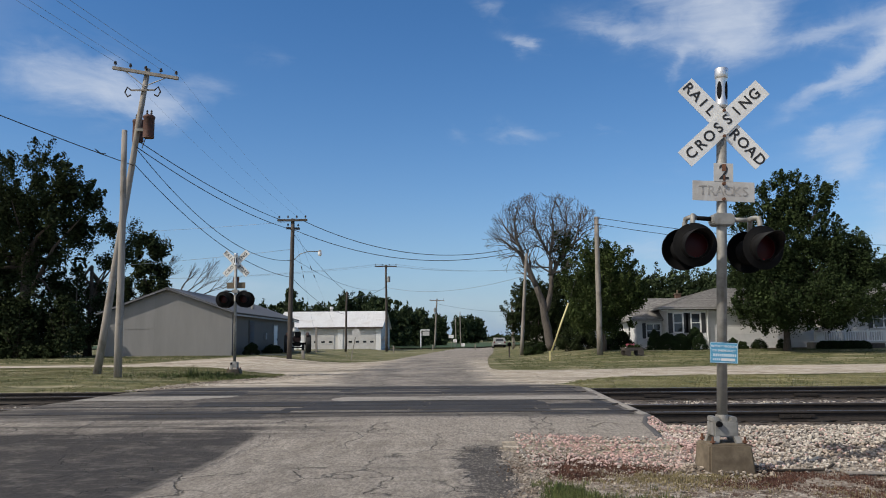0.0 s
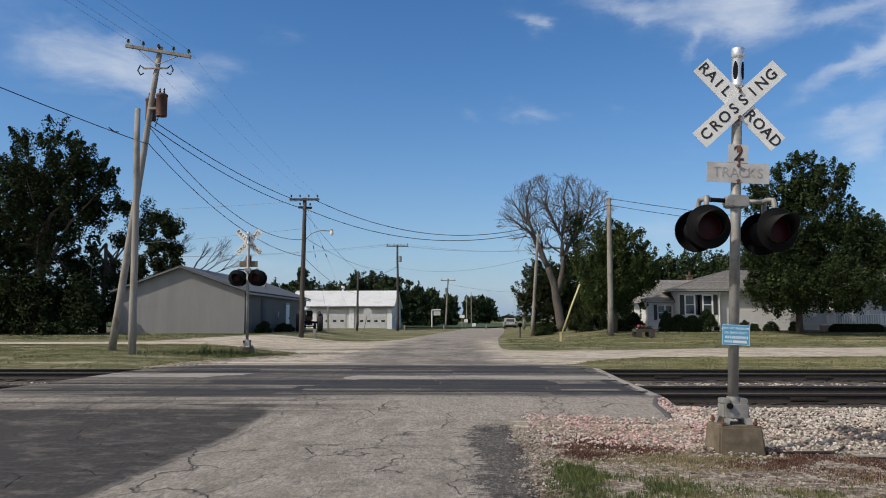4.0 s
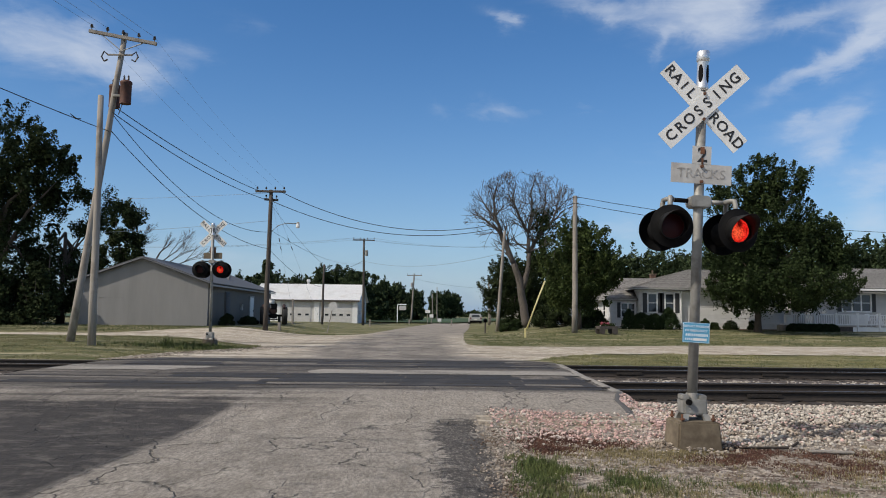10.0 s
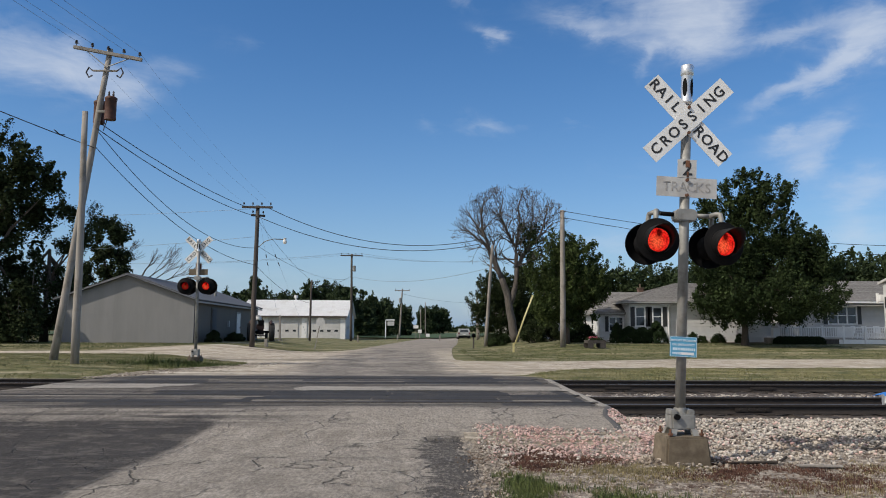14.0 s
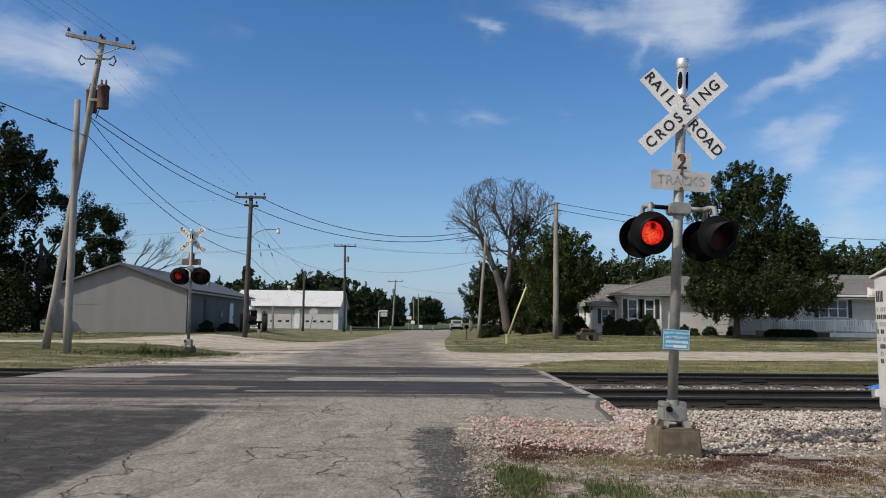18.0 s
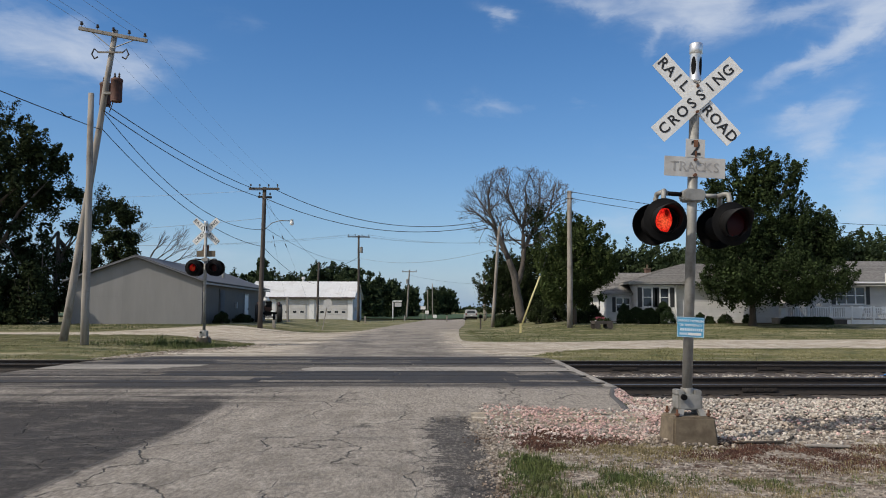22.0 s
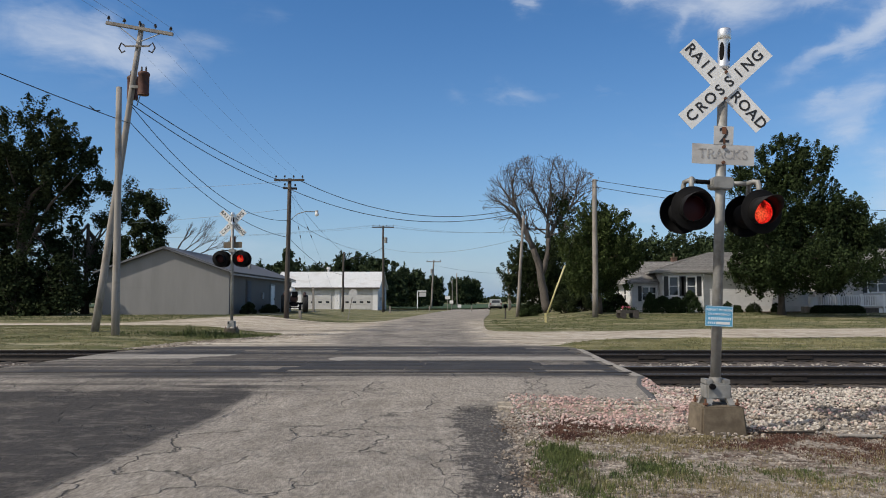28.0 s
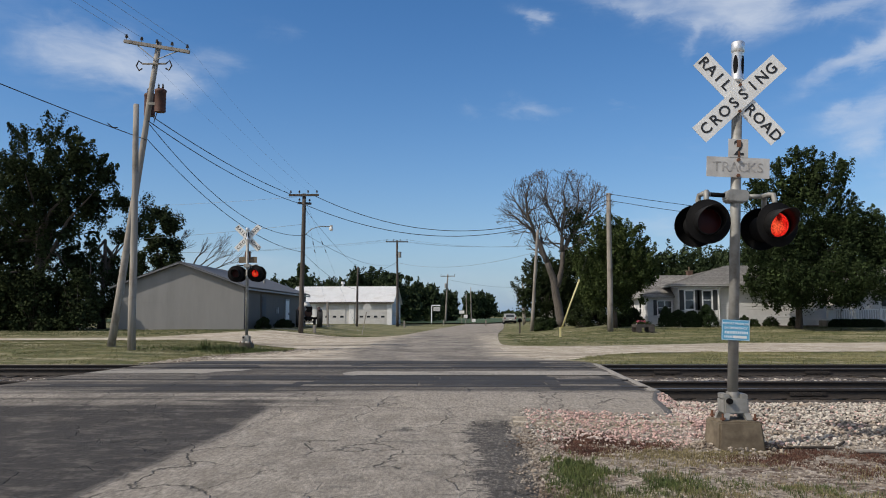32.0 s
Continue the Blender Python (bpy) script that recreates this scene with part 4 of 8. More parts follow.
def make_stones():
    rnd = random.Random(21)
    shapes = stone_shapes(rnd, 14)
    white, pink = [], []
    for _ in range(25000):
        x = rnd.uniform(0.85, 14.0)
        y = rnd.uniform(8.6, 13.1)
        low = 9.25 + 0.5 * rough(x, 1, 0.8)
        if x < 3.2:
            low = 9.3 + 0.35 * rough(x, 2, 1.3) - 0.25 * (x - 1)
            if y > 11.5 - 0.33 * (x - 0.85):
                continue
        if y < low and rnd.random() > 0.16:
            continue
        heap = 0.016 + 0.108 * sstep(9.95, 10.7, y) * (1 - sstep(3.0, 3.4, x)) + 0.04 * sstep(9.2, 10.8, y) * sstep(3.2, 3.7, x) * (1 - sstep(12.3, 13.1, y))
        heap = max(heap, ground_z(x, y) + 0.03) if x < 3.0 and y > 10.5 else heap
        spot = (x, y, heap + rnd.uniform(-0.02, 0.028), rnd.uniform(0.013, 0.034) * (0.78 if x < 3.1 else 1.0), rnd.uniform(0, 6.3))
        rosy = 1 - sstep(3.0, 4.4, x) * 0.9 - 0.5 * (1 - sstep(1.2, 1.9, x))
        (pink if rnd.random() < rosy * (0.35 + 0.9 * (0.5 + rough(x, y, 1.2))) else white).append(spot)
    for _ in range(900):
        y = rnd.uniform(10.9, 13.2)
        x = along(ROAD_RIGHT, y) + rnd.uniform(0.0, 0.75)
        (pink if rnd.random() < 0.7 else white).append((x, y, max(0.04, ground_z(x, y) + 0.005), rnd.uniform(0.013, 0.03), rnd.uniform(0, 6.3)))
    scatter("ballast_stones", shapes, white, M["stone"], "pale crushed ballast stones beside the rails", "stones")
    scatter("pink_stones", shapes, pink, M["pinkstone"], "pinkish crushed stones at the edge of the ballast", "stones")
    spots = []
    for _ in range(3000):
        x = rnd.uniform(3.7, 30) if rnd.random() < 0.7 else rnd.uniform(-30, -9.0)
        y = rnd.uniform(16.75, 17.7)
        spots.append((x, y, 0.045 + rnd.uniform(-0.02, 0.02), rnd.uniform(0.022, 0.042), rnd.uniform(0, 6.3)))
    scatter("track_stones", shapes, spots, M["stone"], "pale ballast stones between the two tracks", "stones")
    spots = []
    for _ in range(13000):
        x, y = rnd.uniform(0.75, 8.0), rnd.uniform(5.0, 9.4)
        if x > 0.6 * y + 1:
            continue
        spots.append((x, y, ground_z(x, y) + 0.014 + rnd.uniform(-0.006, 0.006), rnd.uniform(0.006, 0.018), rnd.uniform(0, 6.3)))
    for _ in range(1100):
        y = rnd.uniform(4.6, 10.8)
        x = along(ROAD_RIGHT, y) + rnd.gauss(0.03, 0.13) + 0.12 * rough(1, y, 1.6)
        spots.append((x, y, ground_z(x, y) + 0.03 + rnd.uniform(-0.008, 0.006), rnd.uniform(0.006, 0.02), rnd.uniform(0, 6.3)))
    for _ in range(300):
        a, r = rnd.uniform(0, 6.283), rnd.uniform(0.27, 0.55)
        x, y = 3.1 + r * math.cos(a) * 1.1, 8.8 + r * math.sin(a)
        if max(abs(x - 3.1), abs(y - 8.8)) < 0.285:
            continue
        spots.append((x, y, 0.075 * max(0.0, 1 - (r - 0.27) / 0.3), rnd.uniform(0.012, 0.032), rnd.uniform(0, 6.3)))
    for _ in range(1600):
        y = rnd.uniform(21.6, 31.0)
        x = along([(-9.3, 21.4), (-8.9, 24), (-7.6, 27.5), (-6.5, 31)], y) + abs(rnd.gauss(0, 0.6))
        spots.append((x, y, ground_z(x, y) + 0.04, rnd.uniform(0.012, 0.035), rnd.uniform(0, 6.3)))
    scatter("verge_gravel", shapes, spots, M["grit"], "loose pale gravel scattered over the dirt verge", "gravel")


make_stones()

tagged(sheet("stone_bank", spaced((0.7, 3.1, 0.15)), spaced((9.9, 10.95, 0.15)), lambda x, y: 0.004 + 0.088 * sstep(10.0, 10.75, y) + 0.012 * rough(x, y, 4.0), M["gravel"]), "low bank of crushed stone against the crossing slab", "gravel", kind="structure")
VERGE = [(0.25, -20), (0.3, 6), (0.5, 10.4)]
ribbon("dirt_verge", VERGE, [(18, -20), (18, 9.0), (16, 10.7)], spaced((-20, 2, 3), (2, 10.7, 0.3)), 0.012, M["dirt"], "bare dirt verge with gravel and dead weeds", "verge", 0.1, 40)


def tuft(verts, faces, x, y, z, rnd, height, spread, blades):
    for _ in range(blades):
        a = rnd.uniform(0, 6.283)
        r = rnd.uniform(0, spread)
        bx, by = x + r * math.cos(a), y + r * math.sin(a)
        lean = rnd.uniform(0.1, 0.7) * height
        b = rnd.uniform(0, 6.283)
        w = rnd.uniform(0.0016, 0.0034) * max(1.0, y / 6.5)
        h = height * rnd.uniform(0.5, 1.1)
        c, s = math.cos(b), math.sin(b)
        n = len(verts)
        verts += [(bx - s * w, by + c * w, z), (bx + s * w, by - c * w, z), (bx + c * lean * 0.4 + s * w * 0.7, by + s * lean * 0.4 - c * w * 0.7, z + h * 0.6), (bx + c * lean * 0.4 - s * w * 0.7, by + s * lean * 0.4 + c * w * 0.7, z + h * 0.6), (bx + c * lean, by + s * lean, z + h)]
        faces += [(n, n + 1, n + 2, n + 3), (n + 3, n + 2, n + 4)]


def make_weeds():
    rnd = random.Random(33)
    green, dry, tan = ([], []), ([], []), ([], [])

    def patch(store, cx, cy, rx, ry, count, height, spread, blades):
        for _ in range(count):
            u, v = rnd.gauss(0, 0.55), rnd.gauss(0, 0.55)
            x, y = cx + u * rx, cy + v * ry
            if x < along(ROAD_RIGHT, y) + 0.06 or rough(x + 9, y, 2.2) + rnd.uniform(-0.3, 0.3) < -0.22:
                continue
            tuft(*store, x, y, ground_z(x, y) + 0.01, rnd, height * rnd.uniform(0.5, 1.25), spread, blades)

    for cx, cy, rx, ry, count in ((1.12, 7.5, 0.3, 0.55, 520), (1.55, 6.8, 0.6, 0.5, 640), (1.1, 6.2, 0.35, 0.9, 420), (2.1, 6.9, 0.5, 0.35, 110), (3.2, 6.6, 0.6, 0.25, 300), (4.2, 6.6, 0.8, 0.5, 80), (5.6, 7.0, 1.0, 0.5, 60)):
        patch(green, cx, cy, rx, ry, count, 0.068 if cx < 1.8 else 0.048, 0.045, 9)
    for cx, cy, rx, ry, count in ((2.0, 6.3, 0.9, 0.7, 420), (2.9, 6.3, 0.9, 0.5, 320), (1.6, 7.5, 0.8, 0.5, 260), (2.3, 8.3, 0.7, 0.35, 460), (3.0, 8.4, 0.4, 0.15, 160), (2.6, 7.6, 0.8, 0.4, 260), (4.8, 7.3, 1.2, 0.6, 420), (5.6, 8.0, 0.9, 0.6, 420), (6.0, 8.3, 1.2, 0.6, 260)):
        patch(tan, cx, cy, rx, ry, count, 0.042, 0.055, 8)
    for cx, cy, rx, ry, count in ((1.55, 9.1, 0.45, 0.6, 900), (1.35, 8.6, 0.3, 0.35, 300), (2.1, 8.95, 0.4, 0.3, 260), (3.55, 8.2, 0.5, 0.35, 560), (3.2, 8.0, 0.5, 0.25, 300), (4.2, 7.8, 0.7, 0.28, 460), (4.9, 7.5, 0.6, 0.3, 260), (3.7, 8.7, 0.35, 0.25, 220), (4.6, 8.3, 0.9, 0.3, 420), (5.6, 7.8, 0.9, 0.4, 380), (4.0, 7.4, 0.8, 0.3, 260)):
        patch(dry, cx, cy, rx, ry, count, 0.03, 0.06, 9)
    # taller weeds round the far signal and along the west verge
    for _ in range(500):
        x, y = -8.6 + rnd.gauss(0, 1.6), 29.0 + rnd.gauss(0, 0.6)
        if x > along(ROAD_LEFT, y) - 0.8:
            continue
        tuft(*green, x, y, bare_ground(x, y), rnd, rnd.uniform(0.05, 0.2), 0.12, 8)
    for _ in range(160):
        x, y = -8.5 + rnd.gauss(0, 0.55), 29.15 + rnd.gauss(0, 0.14)
        tuft(*green, x, y, bare_ground(x, y), rnd, rnd.uniform(0.1, 0.32), 0.08, 9)
    for _ in range(4):
        x, y = -9.6 + rnd.gauss(0, 0.35), 28.9 + rnd.gauss(0, 0.2)
        tuft(*green, x, y, bare_ground(x, y), rnd, rnd.uniform(0.25, 0.55), 0.16, 40)
    tagged(soup("grass_tufts", *green, M["blade"]), "short green grass tufts on the verge", "grass", kind="stuff")
    tagged(soup("dry_grass", *tan, M["tanblade"]), "short yellowed grass on the gravel verge", "grass", kind="stuff")
    tagged(soup("dead_weeds", *dry, M["dry"]), "reddish brown dead weeds on the gravel", "weeds", kind="stuff")
    # mown strips on both sides of the lanes
    strip = ([], [])
    for _ in range(24000):
        if rnd.random() < 0.62:
            x, y = rnd.uniform(-26, -6.6), rnd.uniform(21.5, 38.6)
            if x > along([(-9.5, 21.4), (-8.6, 24), (-7.2, 27), (-6.6, 29.5)], y) or y > along([(v, u) for u, v in WEST_NEAR], x) + 0.3 * rough(x, y, 0.6):
                continue
        else:
            x = rnd.uniform(3.9, 24)
            y = rnd.uniform(21.45, 31.0)
            if y > along([(v, u) for u, v in EAST_NEAR], x) + abs(rnd.gauss(0, 0.5)):
                continue
        if abs(x) > 0.62 * y + 1 or rough(x, y, 0.5) + rnd.uniform(-0.3, 0.3) < -0.3:
            continue
        tuft(*strip, x, y, bare_ground(x, y), rnd, rnd.uniform(0.02, 0.055), 0.16, 6)
    tagged(soup("strip_grass", *strip, M["stripblade"]), "short yellow-green grass between the lanes and rails", "grass", kind="stuff")
    strip = ([], [])
    for _ in range(9000):
        right = rnd.random() < 0.6
        x, y = (rnd.uniform(3.0, 30), rnd.uniform(35.4, 55)) if right else (rnd.uniform(-30, -6), rnd.uniform(43.5, 51))
        if abs(x) > 0.62 * y + 1 or along(ROAD_LEFT, y) - 1 < x < along(ROAD_RIGHT, y) + 0.4 or (not right and y < along([(v, u) for u, v in WEST_FAR], x)) or (right and y < along([(v, u) for u, v in EAST_FAR], x) + 0.2):
            continue
        tuft(*strip, x, y, bare_ground(x, y), rnd, rnd.uniform(0.03, 0.08), 0.3, 4)
    tagged(soup("lawn_grass", *strip, M["lawnblade"]), "patchy mown grass beside the gravel lanes", "grass", kind="stuff")


make_weeds()


# ---- crossing signals ----
FACE = pose(0, 0, 0, 90)  # a face turned to the near side: x right, y up, z out
INSERTS = {"left": [], "right": []}  # the turning lamp inserts, keyed in motions()


def blade(bm, turn, y, length=1.31, width=0.236, m=None):
    box(bm, -length / 2, length / 2, y, y + 0.006, -width / 2, width / 2, m=pose(0, 0, 0, 0, -turn))
    return bm


def make_lamp(signal, lean, x, z, y, facing, radius, side=None, lit="lenson", aim=0.0):
    """One flashing lamp: round backing disc, housing, hood and lens."""
    m = lean @ Matrix.Translation((x, y, z)) @ pose(0, 0, 0, 0, 0, aim) @ (pose(0, 0, 0, 90) if facing < 0 else pose(0, 0, 0, 90, 0, 180))
    bm = lathe(bmesh.new(), [(0.0, -0.004), (radius, -0.004), (radius + 0.006, 0.0), (radius, 0.004), (0.165, 0.006), (0.165, 0.008), (0.155, 0.02)], 36)
    lamp = part("lamp", bm, M["lampblack"], signal, "round black flashing lamp", True)
    lamp.matrix_basis = m
    bm = lathe(bmesh.new(), [(0.152, 0.0), (0.15, -0.07), (0.11, -0.13), (0.05, -0.15), (0.0, -0.15)], 28)
    part("housing", bm, M["lampblack"], lamp, "", True)
    # hood: a sleeve cut away below
    bm = bmesh.new()
    n, rings = 30, []
    for k in range(n + 1):
        a = radians(-62 + 304 * k / n)
        reach = 0.05 + 0.25 * (0.5 + 0.5 * math.sin(a)) ** 1.4
        rings.append([bm.verts.new((r * math.cos(a), r * math.sin(a), d)) for r, d in ((0.168, 0.0), (0.160, reach), (0.154, reach), (0.158, 0.0))])
    for r0, r1 in zip(rings, rings[1:]):
        for i in range(4):
            bm.faces.new((r0[i], r1[i], r1[(i + 1) % 4], r0[(i + 1) % 4]))
    for end in (rings[0], rings[-1][::-1]):
        bm.faces.new(end)
    part("hood", bm, M["hood"], lamp, "black cut-away hood", True)
    bm = lathe(bmesh.new(), [(0.152, 0.0), (0.152, 0.012), (0.14, 0.012), (0.14, -0.06)], 30)
    part("rim", bm, M["hood"], lamp)
    # the lens unit turns in its housing: one side lit, the other dark
    bm = lathe(bmesh.new(), [(0.0, 0.016), (0.07, 0.012), (0.138, 0.002)], 30)
    for f in bm.faces:
        f.material_index = 1 if side else 0
    rear = len(bm.faces)
    lathe(bm, [(0.138, -0.002), (0.07, -0.012), (0.0, -0.016)], 30)
    bm.faces.ensure_lookup_table()
    for f in bm.faces[rear:]:
        f.material_index = 0
    lens = part("lens", bm, [M["lensoff"], M[lit]], lamp, "round red signal lens", True)
    lens.matrix_basis = pose(0, 0, 0.0, 0, 180, 0)
    if side:
        INSERTS[side].append(lens)
    return lamp


def make_signal(at, height, lean_deg, disc, levels, sign_y, label, plates):
    """levels: heights of lamps, arm, big plate, small plate, crossbuck."""
    s = thing("crossing_signal", at, label, "railway signal", "crossing signals")
    lamp_z, arm_z, plate_z, two_z, buck_z = levels
    # foundation block, tapered
    bm = bmesh.new()
    bmesh.ops.create_cube(bm, size=1.0)
    for v in bm.verts:
        w = 0.275 if v.co.z < 0 else 0.235
        v.co = Vector((math.copysign(w, v.co.x), math.copysign(w, v.co.y), -0.12 if v.co.z < 0 else 0.34))
    bmesh.ops.bevel(bm, geom=bm.edges[:], offset=0.022, segments=2, affect="EDGES")
    part("foundation", bm, M["concrete"], s, "weathered tan concrete foundation")
    # cast base with four feet and bolts
    bm = box(bmesh.new(), -0.14, 0.14, -0.12, 0.12, 0.405, 0.585, 0.018)
    for sx in (-1, 1):
        for sy in (-1, 1):
            slab(bm, [(sx * 0.075, sy * 0.125, 0.42), (sx * 0.14, sy * 0.125, 0.42), (sx * 0.17, sy * 0.15, 0.345), (sx * 0.10, sy * 0.15, 0.345)][::sx * sy], 0.05)
    tube(bm, (0, 0, 0.57), (0, 0, 0.65), 0.085, 0.07, 20)
    for x in (-0.1, 0.1):
        box(bm, x - 0.04, x + 0.04, -0.1, 0.1, 0.57, 0.63, 0.01)
    part("mast_base", bm, M["galv"], s, "grey cast steel mast base")
    for sx in (-1, 1):
        for sy in (-1, 1):
            part("bolt", tube(tube(bmesh.new(), (sx * 0.18, sy * 0.18, 0.33), (sx * 0.18, sy * 0.18, 0.42), 0.013, n=8), (sx * 0.18, sy * 0.18, 0.355), (sx * 0.18, sy * 0.18, 0.375), 0.03, n=6), M["rust"], s)
    part("conduit_cap", tube(bmesh.new(), (-0.085, -0.13, 0.555), (-0.085, -0.165, 0.555), 0.035, 0.033, 14), M["lampblack"], s)
    lean = Matrix.Translation((0, 0, 0.6)) @ pose(0, 0, 0, 0, lean_deg) @ Matrix.Translation((0, 0, -0.6))

    def leant(name, bm, material, text="", smooth=False):
        ob = part(name, bm, material, s, text, smooth)
        ob.matrix_basis = lean
        return ob

    leant("mast", tube(bmesh.new(), (0, 0, 0.6), (0, 0, height - 0.4), 0.0585, n=24), M["galv"], "grey galvanised steel mast", True)
    # bright finial sleeve with oval cut-outs
    bm = lathe(bmesh.new(), [(0.062, height - 0.5), (0.076, height - 0.49), (0.078, height - 0.45), (0.07, height - 0.43), (0.069, height - 0.14), (0.072, height - 0.13), (0.079, height - 0.12), (0.079, height - 0.015), (0.07, height), (0, height)], 28)
    leant("finial", bm, M["alu"], "bright aluminium mast cap", True)
    for a in (-130, -50):
        bm = bmesh.new()
        def rim(k, wide, tall, r):
            b = radians(a + wide * math.cos(k * math.pi / 8))
            return bm.verts.new((r * math.cos(b), r * math.sin(b), height - 0.29 + tall * math.sin(k * math.pi / 8)))

        outer, inner = [rim(k, 25, 0.115, 0.0715) for k in range(16)], [rim(k, 13, 0.06, 0.0725) for k in range(16)]
        for k in range(16):
            bm.faces.new((outer[k], outer[(k + 1) % 16], inner[(k + 1) % 16], inner[k]))
        bm.faces.new(inner)
        leant("cut_out", bm, M["lampblack"])
    # crossbuck
    bm = blade(bmesh.new(), 45, sign_y - 0.018, m=None)
    bmesh.ops.translate(bm, vec=(0, 0, buck_z), verts=bm.verts[:])
    front = leant("crossbuck_blade", bm, M["signwhite"], "white board lettered CROSSING")
    bm = blade(bmesh.new(), -45, sign_y, m=None)
    bmesh.ops.translate(bm, vec=(0, 0, buck_z), verts=bm.verts[:])
    rear = leant("crossbuck_blade", bm, M["signwhite"], "white board lettered RAILROAD")

    def words(text, board, turn, shift, y, size):
        for i, ch in enumerate(text):
            m = Matrix.Translation((0, y, buck_z)) @ FACE @ pose(0, 0, 0, 0, 0, turn) @ Matrix.Translation((shift[0] + shift[1] * (i - (len(text) - 1) / 2), 0, 0.002))
            lettering(ch, size, m, M["letter"], "letter", board, "", 0.0028)

    words("CROSSING", front, 45, (-0.012, 0.151), sign_y - 0.018, 0.18)
    words("RAIL", rear, -45, (-0.405, 0.125), sign_y, 0.18)
    words("ROAD", rear, -45, (0.395, 0.138), sign_y, 0.18)
    for x, z in ((0.0, 0.155), (0.0, -0.16)):
        leant("sign_bolt", tube(bmesh.new(), (x, sign_y - 0.02, buck_z + z), (x, sign_y - 0.045, buck_z + z), 0.018, n=8), M["rust"])
    # plates
    big = leant("track_plate", box(bmesh.new(), -0.365, 0.365, sign_y, sign_y + 0.005, plate_z - 0.118, plate_z + 0.12), M["signgrey"] if plates else M["concrete"], "faded grey plate")
    small = leant("number_plate", box(bmesh.new(), -0.115, 0.115, sign_y, sign_y + 0.005, two_z - 0.11, two_z + 0.115), M["signgrey"] if plates else M["rust"], "faded plate with a rusty numeral")
    if plates:
        for i, ch in enumerate("TRACKS"):
            lettering(ch, 0.165, Matrix.Translation((-0.245 + 0.1 * i, sign_y, plate_z)) @ FACE @ Matrix.Translation((0, 0, 0.002)), M["faded"], "letter", big)
        lettering("2", 0.25, Matrix.Translation((0.005, sign_y, two_z)) @ FACE @ Matrix.Translation((0, 0, 0.002)), M["letter"], "numeral", small, "", 0.003)
        part("rust_streak", box(bmesh.new(), -0.02, 0.03, sign_y - 0.0045, sign_y - 0.0038, two_z + 0.02, two_z + 0.105), M["rust"], small)
        part("rust_streak", box(bmesh.new(), -0.005, 0.02, sign_y - 0.0045, sign_y - 0.0038, two_z - 0.1, two_z - 0.03), M["rust"], small)
    for z in (plate_z + 0.09, plate_z - 0.095):
        leant("sign_bolt", tube(bmesh.new(), (0, sign_y, z), (0, sign_y - 0.03, z), 0.02, n=8), M["rust"])
    # cross arm: junction box, pipes and elbows down to the lamps
    bm = slab(bmesh.new(), [(x, -0.1, arm_z + 0.01 + z) for x, z in ((-0.128, -0.035), (-0.1, -0.072), (0.1, -0.072), (0.128, -0.035), (0.128, 0.035), (0.1, 0.072), (-0.1, 0.072), (-0.128, 0.035))], 0.2)
    bmesh.ops.bevel(bm, geom=bm.edges[:], offset=0.012, segments=2, affect="EDGES")
    leant("junction_box", bm, M["galv"], "grey cast junction box")
    for sx in (-1, 1):
        leant("arm", tube(bmesh.new(), (sx * 0.13, 0, arm_z + 0.02), (sx * 0.33, 0, arm_z + 0.025), 0.027, n=12), M["lampblack"] if sx < 0 else M["galv"], "", True)
        for y in (-0.15, 0.15):
            pts = [(sx * 0.31, 0, arm_z + 0.025), (sx * 0.36, y * 0.45, arm_z + 0.04), (sx * 0.385, y * 0.85, arm_z + 0.03), (sx * 0.39, y, arm_z - 0.03), (sx * 0.39, y, lamp_z + 0.1)]
            leant("elbow", chain(bmesh.new(), pts, 0.03, 10), M["galv"], "", True)
        make_lamp(s, lean, sx * 0.39, lamp_z, -0.24, -1, disc, "left" if sx < 0 else "right", "lenson" if plates else "lensfaint" if sx < 0 else "lensweak", (0.0 if sx < 0 else 10.0) if plates else 0.0)
        make_lamp(s, lean, sx * 0.39, lamp_z, 0.22, 1, disc)
    return s, lean


near_signal, near_lean = make_signal(pose(3.1, 8.8, 0.0), 4.775, 2.9, 0.25, (2.57, 2.90, 3.245, 3.47, 4.07), -0.065, "grey steel crossing signal mast with white crossbuck and two red lamps", True)
far_signal, far_lean = make_signal(pose(-8.42, 29.6, 0.12), 4.9, -0.6, 0.315, (3.06, 3.37, 3.62, 3.85, 4.5), 0.065, "grey steel crossing signal on the far side of the rails", False)


